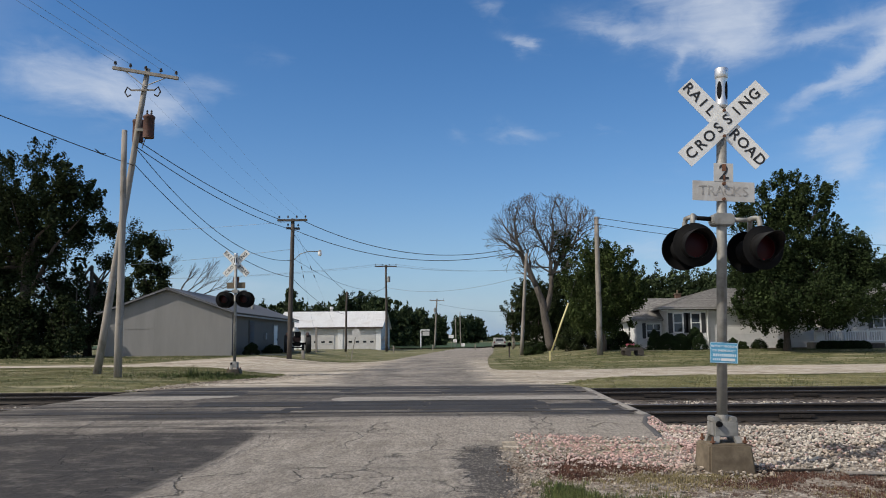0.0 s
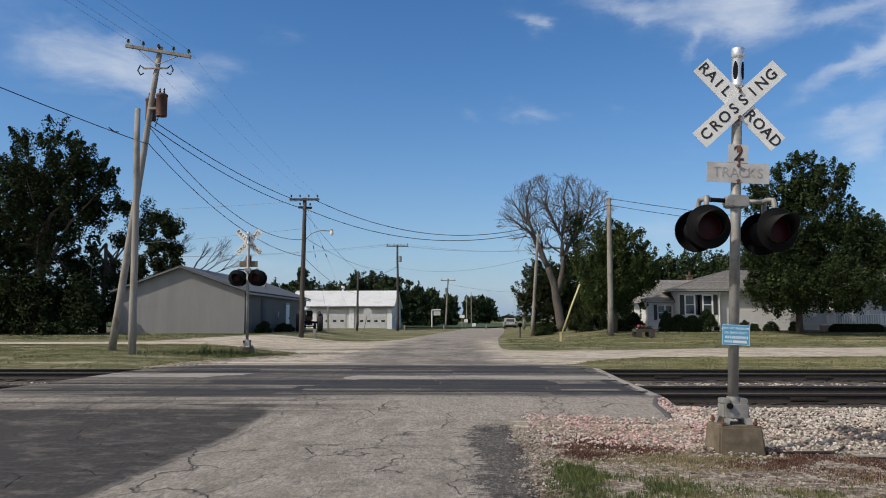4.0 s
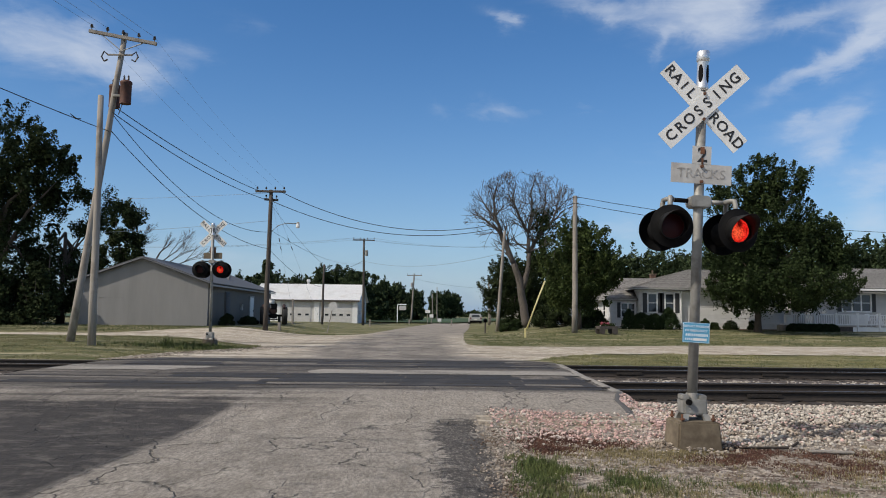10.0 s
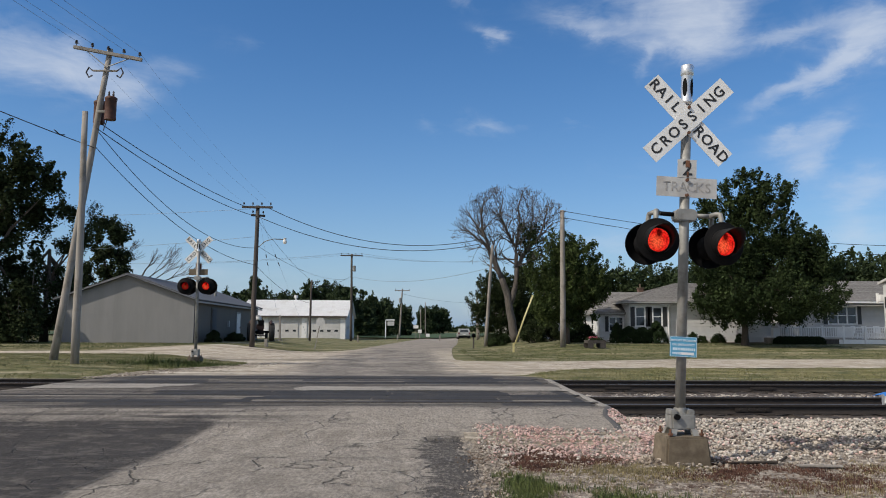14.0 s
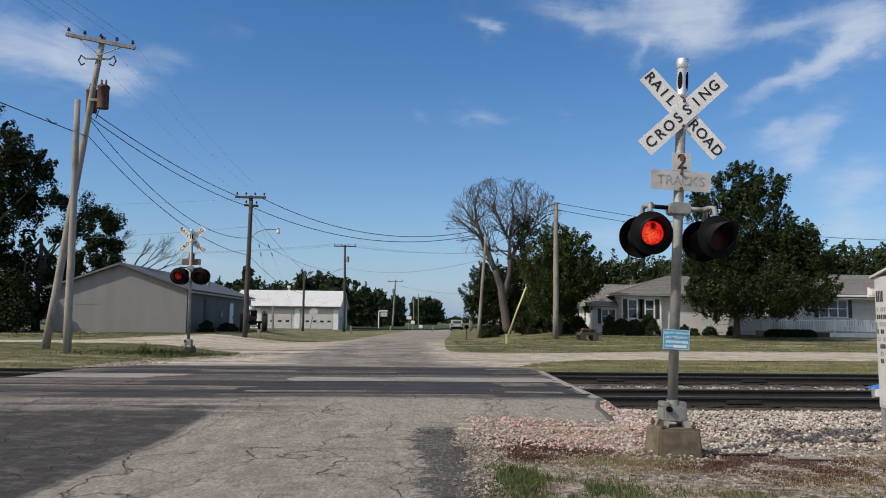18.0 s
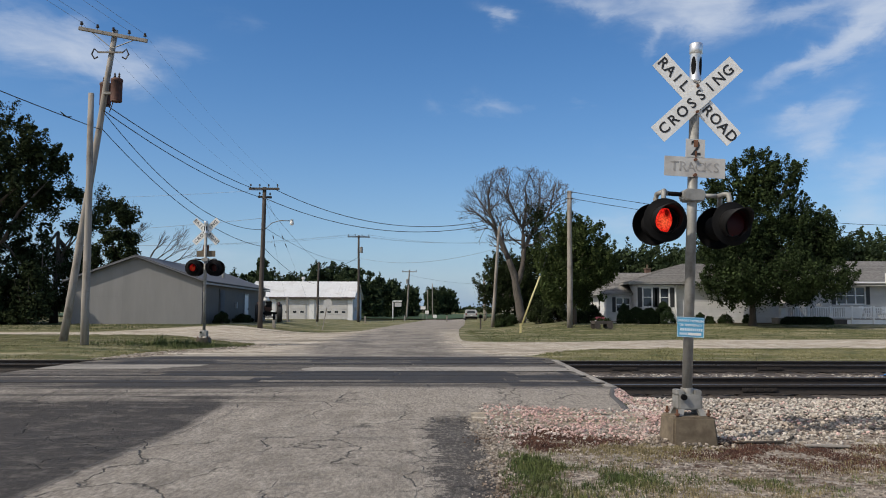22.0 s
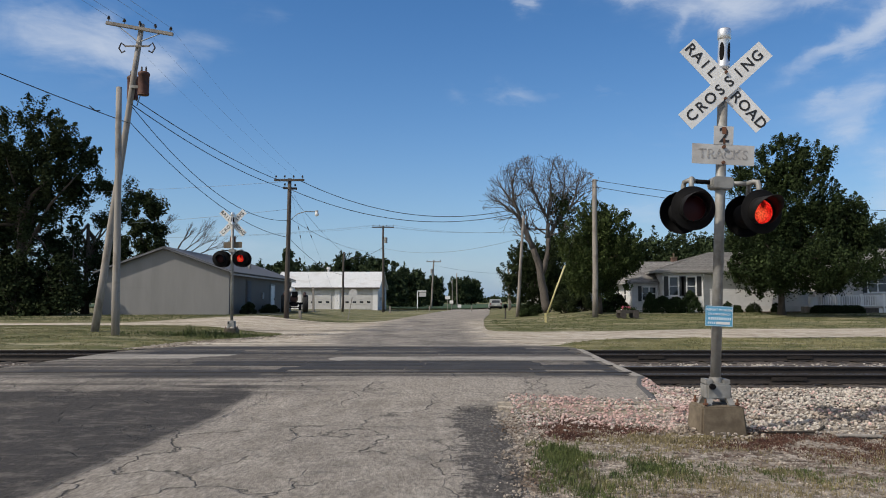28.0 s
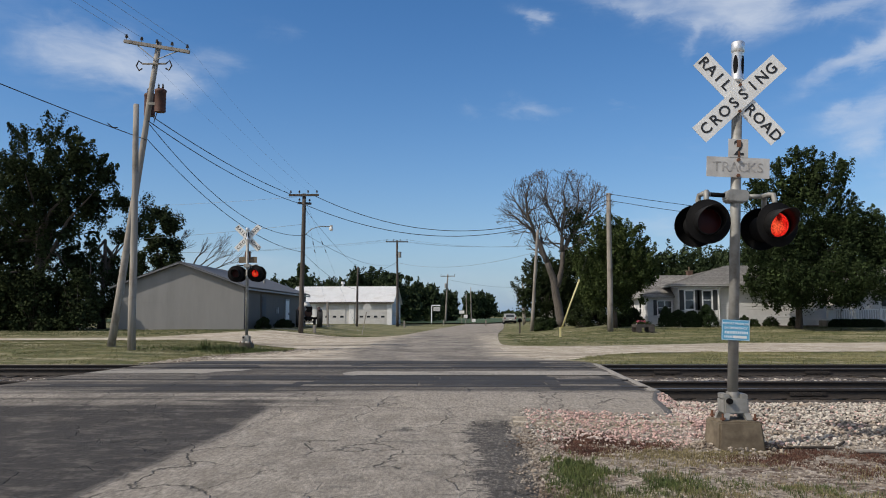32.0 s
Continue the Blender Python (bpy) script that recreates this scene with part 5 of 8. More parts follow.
def blue_notice(signal, lean):
    """Blue notice board with rows of unreadable text."""
    board = part("notice_board", box(bmesh.new(), -0.16, 0.16, -0.069, -0.064, 1.235, 1.47, 0.002), M["blue"], signal, "light blue notice board with pale text")
    board.matrix_basis = lean
    bm = bmesh.new()
    for x0, x1, z0, z1 in ((-0.155, 0.155, 1.462, 1.466), (-0.155, 0.155, 1.239, 1.243), (-0.155, -0.151, 1.243, 1.462), (0.151, 0.155, 1.243, 1.462)):
        box(bm, x0, x1, -0.0712, -0.0695, z0, z1)
    part("border", bm, M["pale"], board)
    rnd = random.Random(2)
    for text, z in (("REPORT PROBLEM", 1.425), ("OR EMERGENCY", 1.375)):
        lettering(text, 0.036, Matrix.Translation((0, -0.0695, z)) @ FACE @ Matrix.Translation((0, 0, 0.0016)), M["pale"], "text_line", board, "", 0.0006)
    for z, h, x0, x1 in ((1.325, 0.03, -0.125, 0.13), (1.275, 0.024, -0.13, -0.05)):
        x = x0
        while x < x1:
            w = rnd.uniform(0.012, 0.02)
            part("text_bar", box(bmesh.new(), x, x + w, -0.0712, -0.0695, z - h / 2, z + h / 2), M["pale"], board)
            x += w + 0.008
    part("text_bar", box(bmesh.new(), -0.035, 0.125, -0.0712, -0.0695, 1.26, 1.29), M["signwhite"], board)


blue_notice(near_signal, near_lean)


def relay_cabinet():
    c = thing("relay_cabinet", pose(7.08, 9.75, 0.0), "pale grey steel relay cabinet on a low stand beside the rails", "cabinet")
    bm = box(bmesh.new(), -0.62, 0.62, -0.4, 0.4, 0.42, 2.22, 0.012)
    part("body", bm, M["cabinet"], c)
    bm = bmesh.new()
    slab(bm, [(-0.66, -0.45, 2.22), (0.66, -0.45, 2.22), (0.66, 0.0, 2.34), (-0.66, 0.0, 2.34)], 0.03)
    slab(bm, [(-0.66, 0.0, 2.34), (0.66, 0.0, 2.34), (0.66, 0.45, 2.22), (-0.66, 0.45, 2.22)], 0.03)
    part("roof", bm, M["cabinet"], c)
    door = part("door", box(bmesh.new(), -0.59, 0.59, -0.425, -0.4, 0.46, 2.18, 0.008), M["cabinet"], c)
    side = part("side_panel", box(bmesh.new(), -0.632, -0.62, -0.36, 0.37, 0.46, 2.18, 0.004), M["cabinet"], c)
    rnd = random.Random(6)
    for i, z in enumerate((1.94, 1.76, 1.66, 1.56, 1.46, 1.36, 1.26, 1.16, 1.06)):
        y, h = 0.345 - (0.05 if i in (3, 6, 7, 8) else 0), 0.075 if i == 0 else 0.03
        while y > (0.2 if i == 0 else -0.3):
            w = rnd.uniform(0.02, 0.035)
            part("text_bar", box(bmesh.new(), -0.635, -0.6325, y - w, y, z - h, z + h), M["letter"] if i % 2 == 0 else M["faded"], side)
            y -= w + rnd.choice((0.012, 0.012, 0.05))
    for z in (2.0, 0.62):
        part("hinge", tube(box(bmesh.new(), -0.68, -0.6, 0.36, 0.44, z - 0.05, z + 0.05, 0.006), (-0.675, 0.44, z - 0.07), (-0.675, 0.44, z + 0.07), 0.018, n=10), M["signwhite"], c)
    for x in (-0.56, 0.56):
        for y in (-0.34, 0.34):
            part("leg", box(bmesh.new(), x - 0.05, x + 0.05, y - 0.05, y + 0.05, -0.05, 0.42, 0.004), M["galv"], c)
    part("stand_beam", box(bmesh.new(), -0.62, 0.62, -0.4, -0.3, 0.36, 0.415), M["galv"], c)
    part("conduit", chain(bmesh.new(), [(-0.3, -0.1, 0.43), (-0.3, -0.1, 0.2), (-0.36, -0.2, -0.05)], 0.04, 10), M["lampblack"], c)


relay_cabinet()


def small_litter():
    bm = box(bmesh.new(), -0.24, 0.24, -0.035, 0.035, 0.0, 0.025, 0.008)
    tagged(part("plank", bm, M["polegrey"]), "short grey weathered board lying on the gravel", "board").matrix_basis = pose(4.55, 8.45, 0.03, 0, 0, -8)
    bm = chain(bmesh.new(), [(-0.5, 0, 0.02), (-0.2, 0.05, 0.015), (0.25, 0.02, 0.02), (0.36, 0.04, 0.08)], [0.012, 0.018, 0.018, 0.015], 8)
    tagged(part("scrap_pipe", bm, M["tie"], None, "", True), "rusty bent scrap bar lying on the gravel", "scrap").matrix_basis = pose(3.95, 8.66, 0.02, 0, 0, 4)
    bm = bmesh.new()
    bmesh.ops.create_grid(bm, x_segments=9, y_segments=7, size=0.3)
    for v in bm.verts:
        v.co.z = 0.1 * max(0, 1 - 6.5 * (v.co.x ** 2 + v.co.y ** 2)) + 0.05 * rough(v.co.x * 5, v.co.y * 5)
    bmesh.ops.solidify(bm, geom=bm.faces[:], thickness=0.01)
    tagged(part("tarp", bm, M["tarp"], None, "", True), "crumpled bright blue plastic sheet between the tracks", "tarp").matrix_basis = pose(11.12, 17.35, 0.07)


small_litter()


# ---- utility poles and wires ----
def make_pole(base, top, r0, r1, material, label, group="utility poles"):
    """A round wooden pole from base to top; parts are placed in world turns about its foot."""
    foot = Vector((base[0], base[1], ground_z(base[0], base[1]) - 0.05))
    p = thing("utility_pole", Matrix.Translation(foot), label, "utility pole", group)
    tip = Vector(top) - foot
    bm = bmesh.new()
    rnd = random.Random(int(base[0] * 100))
    pts = [tip * (k / 6) + Vector((rnd.uniform(-0.02, 0.02), rnd.uniform(-0.02, 0.02), 0)) * (1 if 0 < k < 6 else 0) for k in range(7)]
    chain(bm, pts, [r0 + (r1 - r0) * k / 6 for k in range(7)], 14)
    part("pole", bm, material, p, "", True)
    return p, foot, tip


def crossarm(p, centre, half, turn, material, pins=4, braces=True, tilt=0.0):
    """A timber arm with pin insulators; returns the wire seats in the pole's space."""
    c = Vector(centre)
    d = Vector((math.cos(radians(turn)), math.sin(radians(turn)), -math.tan(radians(tilt))))
    arm = part("crossarm", box(bmesh.new(), -half, half, -0.06, 0.06, -0.07, 0.07, 0.01), material, p)
    arm.matrix_basis = Matrix.Translation(c) @ pose(0, 0, 0, 0, 0, turn) @ pose(0, 0, 0, 0, tilt)
    seats = []
    for i in range(pins):
        off = -half + 0.12 + (2 * half - 0.24) * i / (pins - 1)
        seat = c + d * off + Vector((0, 0, 0.07))
        bm = tube(bmesh.new(), seat, seat + Vector((0, 0, 0.12)), 0.015, n=6)
        lathe(bm, [(0.0, 0.24), (0.05, 0.235), (0.04, 0.19), (0.07, 0.17), (0.05, 0.14), (0.075, 0.11), (0.0, 0.10)], 10, Matrix.Translation(seat))
        part("insulator", bm, M["porcelain"], p)
        seats.append(seat + Vector((0, 0, 0.2)))
    if braces:
        for sgn in (-1, 1):
            part("brace", chain(bmesh.new(), [c + d * sgn * half * 0.62 + Vector((0, 0, -0.05)), c + Vector((0, -0.09, -0.62))], 0.022, 6), M["galv"], p)
    return seats


def wire(a, b, sag, radius, name="wire", material=None, label="dark overhead cable strung between poles"):
    a, b = Vector(a), Vector(b)
    n = 26
    pts = [a.lerp(b, k / n) - Vector((0, 0, sag * 4 * (k / n) * (1 - k / n))) for k in range(n + 1)]
    ob = part(name, chain(bmesh.new(), pts, radius, 5), material or M["wire"], None, "", True)
    return tagged(ob, label, "cable", "overhead cables")


def make_lines():
    # the leaning pole with transformer, and the stub pole beside it
    a, a_foot, a_tip = make_pole((-14.48, 31.07), (-12.85, 31.0, 13.2), 0.165, 0.11, M["polegrey"], "leaning grey wooden utility pole with crossarm and transformer")
    seats_a = [s + a_foot for s in crossarm(a, a_tip - Vector((0.03, 0.15, 0.25)), 1.4, 4, M["polegrey"], 5, True, 9.0)]
    stub, s_foot, s_tip = make_pole((-12.01, 27.4), (-12.15, 27.4, 9.45), 0.145, 0.1, M["polegrey"], "plain grey stub pole beside a leaning utility pole")

    def on_a(z):
        return a_tip * (z / a_tip.z)

    for dx, dy in ((0.6, -0.2), (-0.1, 0.4)):
        c = on_a(9.85) + Vector((dx, dy, 0))
        bm = lathe(bmesh.new(), [(0, 0), (0.22, 0), (0.235, 0.05), (0.225, 0.1), (0.225, 0.82), (0.245, 0.85), (0.245, 0.93), (0.18, 0.98), (0, 1.0)], 20, Matrix.Translation(c))
        can = part("transformer", bm, M["transformer"], a, "rusty brown transformer can", True)
        for k in (-0.09, 0.09):
            bm = lathe(bmesh.new(), [(0.045, 0), (0.03, 0.06), (0.05, 0.1), (0.03, 0.16), (0.045, 0.2), (0, 0.28)], 10, Matrix.Translation(c + Vector((k, 0, 0.96))))
            part("bushing", bm, M["porcelain"], can)
        part("bracket", box(bmesh.new(), c.x - dx * 0.8 - 0.05, c.x - dx * 0.2 + 0.05, c.y - 0.05, c.y + 0.05, c.z + 0.3, c.z + 0.4), M["galv"], a)
    for sgn in (-1, 1):
        c = on_a(11.95) + Vector((sgn * 0.5, -0.15, 0))
        part("cutout_arm", box(bmesh.new(), min(0, sgn * 0.5) + on_a(11.95).x, max(0, sgn * 0.5) + on_a(11.95).x, c.y - 0.03, c.y + 0.03, c.z - 0.03, c.z + 0.03), M["pole"], a)
        part("fuse_cutout", chain(bmesh.new(), [c, c + Vector((sgn * 0.16, 0, 0.14)), c + Vector((sgn * 0.26, 0, -0.08)), c + Vector((sgn * 0.14, 0, -0.28)), c + Vector((0, 0, -0.2))], 0.035, 7), M["porcelain"], a)
    chained = [on_a(10.3) + Vector((0.62, -0.2, 0.5)), on_a(10) + Vector((0.6, -0.2, 0.3)), on_a(9.4) + Vector((0.4, -0.2, 0.0))]
    part("jumper", chain(bmesh.new(), chained, 0.018, 6), M["wire"], a)
    # street-side poles
    b, b_foot, b_tip = make_pole((-10.31, 48.66), (-10.2, 48.6, 9.5), 0.17, 0.12, M["poledark"], "dark wooden utility pole with a street lamp arm")
    seats_b = [s + b_foot for s in crossarm(b, b_tip - Vector((0, 0.14, 0.12)), 0.98, 0, M["poledark"], 4, False)]
    crossarm(b, b_tip - Vector((0, -0.14, 0.62)), 0.45, 20, M["poledark"], 2, False)
    part("lamp_arm", chain(bmesh.new(), [b_tip * 0.70 + Vector((0.1, 0, 0)), b_tip * 0.70 + Vector((0.55, 0, 0.42)), b_tip * 0.70 + Vector((1.1, -0.05, 0.58)), b_tip * 0.70 + Vector((1.75, -0.1, 0.55))], 0.03, 8), M["galv"], b, "grey curved lamp arm", True)
    bm = lathe(bmesh.new(), [(0.0, 0.16), (0.09, 0.14), (0.1, 0.0), (0.13, -0.1), (0.1, -0.22), (0.0, -0.25)], 14, Matrix.Translation(b_tip * 0.70 + Vector((1.85, -0.1, 0.5))))
    part("lamp_head", bm, M["signwhite"], b, "pale street lamp head", True)
    c, c_foot, c_tip = make_pole((9.98, 50.47), (10.02, 50.4, 9.72), 0.2, 0.15, M["pole"], "grey-brown wooden utility pole on the lawn")
    for dz in (-0.1, -0.55):
        part("bracket", tube(bmesh.new(), c_tip + Vector((-0.1, -0.1, dz)), c_tip + Vector((0.22, -0.1, dz)), 0.04, n=8), M["porcelain"], c)
    d, d_foot, d_tip = make_pole((-7.92, 95.5), (-8.0, 95.5, 11.1), 0.18, 0.12, M["poledark"], "dark wooden utility pole beside the road")
    seats_d = [s + d_foot for s in crossarm(d, d_tip - Vector((0, 0.14, 0.2)), 1.4, 3, M["poledark"], 4, False)]
    part("transformer", lathe(bmesh.new(), [(0, 0), (0.2, 0), (0.2, 0.7), (0, 0.75)], 12, Matrix.Translation(d_tip + Vector((0.35, 0, -2.2)))), M["galv"], d)
    e, e_foot, e_tip = make_pole((-10.48, 76.51), (-10.4, 76.5, 6.5), 0.13, 0.09, M["poledark"], "thin dark wooden pole in front of the garage")
    f, f_foot, f_tip = make_pole((5.99, 63.44), (6.6, 63.4, 8.75), 0.15, 0.11, M["pole"], "slightly leaning wooden utility pole by the verge")
    g, g_foot, g_tip = make_pole((-2.55, 132.0), (-2.1, 132.0, 8.7), 0.17, 0.12, M["pole"], "leaning wooden utility pole far down the road")
    crossarm(g, g_tip - Vector((0, 0.14, 0.3)), 1.3, 0, M["pole"], 3, False)
    part("transformer", lathe(bmesh.new(), [(0, 0), (0.22, 0), (0.22, 0.8), (0, 0.85)], 12, Matrix.Translation(g_tip + Vector((-0.35, -0.1, -2.4)))), M["galv"], g)
    for x, y, z in ((8.02, 95.5, 5.7), (9.0, 105.0, 5.6), (2.5, 165.0, 7.6), (1.6, 178.0, 6.5)):
        make_pole((x, y), (x - 0.1, y, z), 0.13, 0.09, M["pole"], "thin wooden pole far along the road")
    # wires: primaries on insulators, heavy cables below
    for i in (0, 1, 3, 4):
        wire(seats_a[i], seats_a[i] + Vector((-3.4 - 0.25 * i, -44, -0.2)), 0.5, 0.007, material=M["wirepale"], label="thin pale overhead wire strung between poles")
    for i in (0, 2, 4):
        wire(seats_a[i], seats_b[min(i, 3)], 0.35, 0.0035, material=M["wirepale"], label="thin pale overhead wire strung between poles")
    low_a = a_foot + on_a(9.55)
    wire(low_a + Vector((0.1, -0.1, 0.25)), seats_b[1] + Vector((-0.3, 0, -0.3)), 0.3, 0.02)
    wire(low_a + Vector((0.1, -0.1, -0.05)), b_foot + b_tip + Vector((0, -0.15, -0.75)), 0.42, 0.02)
    wire(low_a + Vector((0, -0.1, 0.0)), b_foot + b_tip * 0.70, 1.35, 0.016)
    wire(low_a + Vector((0, -0.1, -0.75)), b_foot + b_tip * 0.58, 0.95, 0.016)
    wire(b_foot + b_tip * 0.58, e_foot + e_tip * 0.62, 0.5, 0.014)
    wire(low_a + Vector((0, -0.1, -0.85)), (-18.0, -12.0, 10.2), 0.8, 0.018)
    part("splice", chain(bmesh.new(), [low_a + Vector((-0.22, -2.2, -0.87)), low_a + Vector((-0.26, -2.5, -0.95)), low_a + Vector((-0.3, -2.9, -0.86))], [0.02, 0.03, 0.015], 6), M["wire"])["label"] = "dark cable splice hanging on a wire"
    c_top = c_foot + c_tip
    wire(seats_b[2] + Vector((0.4, 0, -0.3)), c_top + Vector((-0.1, -0.1, -0.1)), 2.4, 0.022)
    wire(b_foot + b_tip + Vector((0.1, -0.15, -0.75)), c_top + Vector((-0.1, -0.1, -0.5)), 2.25, 0.022)
    wire(c_top + Vector((0.2, -0.1, -0.1)), (80, 60.0, 13.5), 3.4, 0.022)
    wire(c_top + Vector((0.2, -0.1, -0.55)), (80, 60.0, 12.4), 3.4, 0.022)
    wire(b_foot + b_tip * 0.72, d_foot + d_tip * 0.72, 0.9, 0.014, material=M["wirepale"])
    wire(b_foot + b_tip * 0.9, e_foot + e_tip * 0.99, 0.3, 0.012, material=M["wirepale"])
    wire(e_foot + e_tip * 0.9, d_foot + d_tip * 0.75, 0.4, 0.02)
    wire(d_foot + d_tip * 0.74, f_foot + f_tip * 0.78, 0.9, 0.018, material=M["wirepale"])
    for i in (0, 1, 3):
        wire(seats_d[i], seats_d[i] + Vector((24, 4, 0.2)), 0.9, 0.012, material=M["wirepale"], label="thin pale overhead wire strung between poles")
        wire(seats_d[i], seats_d[i] + Vector((-60, 6, 0.6)), 1.6, 0.012, material=M["wirepale"], label="thin pale overhead wire strung between poles")
    wire(b_foot + b_tip * 0.78, (-60, 66, 8.6), 1.0, 0.012, material=M["wirepale"], label="thin pale overhead wire strung between poles")
    wire(b_foot + b_tip * 0.98, (-60, 62, 11.2), 0.8, 0.01, material=M["wirepale"], label="thin pale overhead wire strung between poles")
    wire(g_foot + g_tip * 0.9, (20, 150, 7.6), 1.0, 0.02, material=M["wirepale"])
    # hanging guy strain rods beside the street pole
    for dx in (1.0, 2.4):
        top, low = b_foot + b_tip * 0.97, b_foot + Vector((dx * 1.35, 3.5, 0.1))
        guy = thing("guy_wire", Matrix.Translation(low), "thin guy wire with dark strain insulators", "guy wire", "guy wires")
        part("strand", chain(bmesh.new(), [Vector((0, 0, 0)), top - low], 0.005, 5), M["wirepale"], guy)
        for f in (0.60, 0.66):
            a = (top - low) * f
            part("insulator", tube(bmesh.new(), a, a + (top - low) * 0.025, 0.028, n=8), M["porcelain"], guy)


make_lines()


# ---- buildings ----
def gable_end(bm, x0, x1, xm, y, z0, ze, zr, t):
    slab(bm, [(x0, y, z0), (x1, y, z0), (x1, y, ze), (xm, y, zr), (x0, y, ze)], t)


def make_shed():
    x0, x1, y0, y1, z0, ze, zr = -23.5, -14.7, 51.0, 71.6, 0.55, 3.5, 5.1
    xm = (x0 + x1) / 2
    s = thing("metal_shed", pose(xm, (y0 + y1) / 2, z0), "grey sheet-metal shed with a dark low-pitched roof", "shed")
    off = Matrix.Translation((-xm, -(y0 + y1) / 2, -z0))

    def add(name, bm, material, parent=s, label=""):
        bmesh.ops.transform(bm, matrix=off, verts=bm.verts[:])
        return part(name, bm, material, parent, label)

    # front wall in sheets
    def roof_z(x):
        return ze + (zr - ze) * (1 - abs(x - xm) / (x1 - xm))

    n = 5
    for k in range(n):
        a, b = x0 + (x1 - x0) * k / n, x0 + (x1 - x0) * (k + 1) / n
        pts = [(a, y0, z0 - 0.1), (b, y0, z0 - 0.1), (b, y0, roof_z(b))] + ([(xm, y0, zr)] if a < xm < b else []) + [(a, y0, roof_z(a))]
        add("wall_sheet", slab(bmesh.new(), pts, 0.06 + 0.004 * (k % 2)), M["shedwall"])
    for k in range(1, 5):
        x = x0 + (x1 - x0) * k / 5
        add("seam", box(bmesh.new(), x - 0.008, x + 0.008, y0 - 0.003, y0 - 0.001, z0 - 0.05, roof_z(x) - 0.08), M["shedwall"])
    add("rub_rail", box(bmesh.new(), x0 + 1.5, x0 + 3.2, y0 - 0.012, y0 - 0.0015, 2.42, 2.45), M["shedwall"])
    # side walls take the colour darkened to put the east side's shade in
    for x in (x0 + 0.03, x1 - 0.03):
        add("side_wall", box(bmesh.new(), x - 0.03, x + 0.03, y0 + 0.07, y1, z0 - 0.1, ze - 0.02), M["shedshade"], s, "grey side wall darkened for its shade")
    add("rear_wall", slab(bmesh.new(), [(x1, y1, z0 - 0.1), (x0, y1, z0 - 0.1), (x0, y1, ze), (xm, y1, zr), (x1, y1, ze)], 0.06), M["shedwall"])
    for sgn, xe in ((-1, x0 - 0.35), (1, x1 + 0.35)):
        drop = (zr - ze) / (x1 - xm) * 0.35
        pts = [(xm, y0 - 0.3, zr + 0.06), (xe, y0 - 0.3, ze - drop + 0.06), (xe, y1 + 0.3, ze - drop + 0.06), (xm, y1 + 0.3, zr + 0.06)]
        add("roof_slope", slab(bmesh.new(), pts if sgn < 0 else pts[::-1], 0.08), M["shedroof"])
        bm = bmesh.new()
        for k in range(25):
            y = y0 + (y1 - y0) * k / 24
            a, b = Vector((xm, y, zr + 0.07)), Vector((xe, y, ze - drop + 0.07))
            chain(bm, [a, b], 0.025, 4)
        add("roof_ribs", bm, M["shedroof"])
    add("fascia", box(bmesh.new(), x1 + 0.28, x1 + 0.36, y0 - 0.3, y1 + 0.3, ze - 0.22, ze - 0.11), M["shedtrim"], s, "pale eave fascia")
    for sgn in (-1, 1):
        xe = xm + sgn * (x1 - xm + 0.35)
        bm = chain(bmesh.new(), [(xm, y0 - 0.31, zr), (xe, y0 - 0.31, ze - 0.1)], 0.045, 4)
        add("rake_trim", bm, M["shedroof"])
    # east side: louvred vent, white door, pipes, junk
    v = add("louvre", box(bmesh.new(), x1, x1 + 0.05, 55.2, 56.5, 0.95, 3.1), M["shedshade"])
    for k in range(12):
        z = 1.0 + 0.17 * k
        bm = slab(bmesh.new(), [(x1 + 0.06, 55.28, z + 0.14), (x1 + 0.06, 56.42, z + 0.14), (x1 + 0.13, 56.42, z), (x1 + 0.13, 55.28, z)], 0.01)
        bmesh.ops.transform(bm, matrix=off, verts=bm.verts[:])
        part("slat", bm, M["shedroof"], v)
    d = add("door", box(bmesh.new(), x1, x1 + 0.06, 63.0, 64.3, 0.62, 2.8, 0.01), M["trimwhite"], s, "white metal door")
    bm = box(bmesh.new(), x1 + 0.06, x1 + 0.12, 64.1, 64.2, 1.6, 1.75)
    bmesh.ops.transform(bm, matrix=off, verts=bm.verts[:])
    part("handle", bm, M["lampblack"], d)
    add("door_frame", box(box(box(bmesh.new(), x1, x1 + 0.08, 62.88, 63.0, 0.6, 2.9), x1, x1 + 0.08, 64.3, 64.42, 0.6, 2.9), x1, x1 + 0.08, 62.88, 64.42, 2.8, 2.92), M["shedtrim"])
    add("meter_box", box(bmesh.new(), x1, x1 + 0.15, 60.0, 60.3, 1.7, 2.2, 0.02), M["shedtrim"])
    add("vent_pipe", tube(tube(bmesh.new(), (x1 - 1.5, 62, 4.2), (x1 - 1.5, 62, 5.1), 0.12, n=12), (x1 - 1.5, 62, 5.05), (x1 - 1.5, 62, 5.2), 0.22, 0.05, 12), M["galv"])


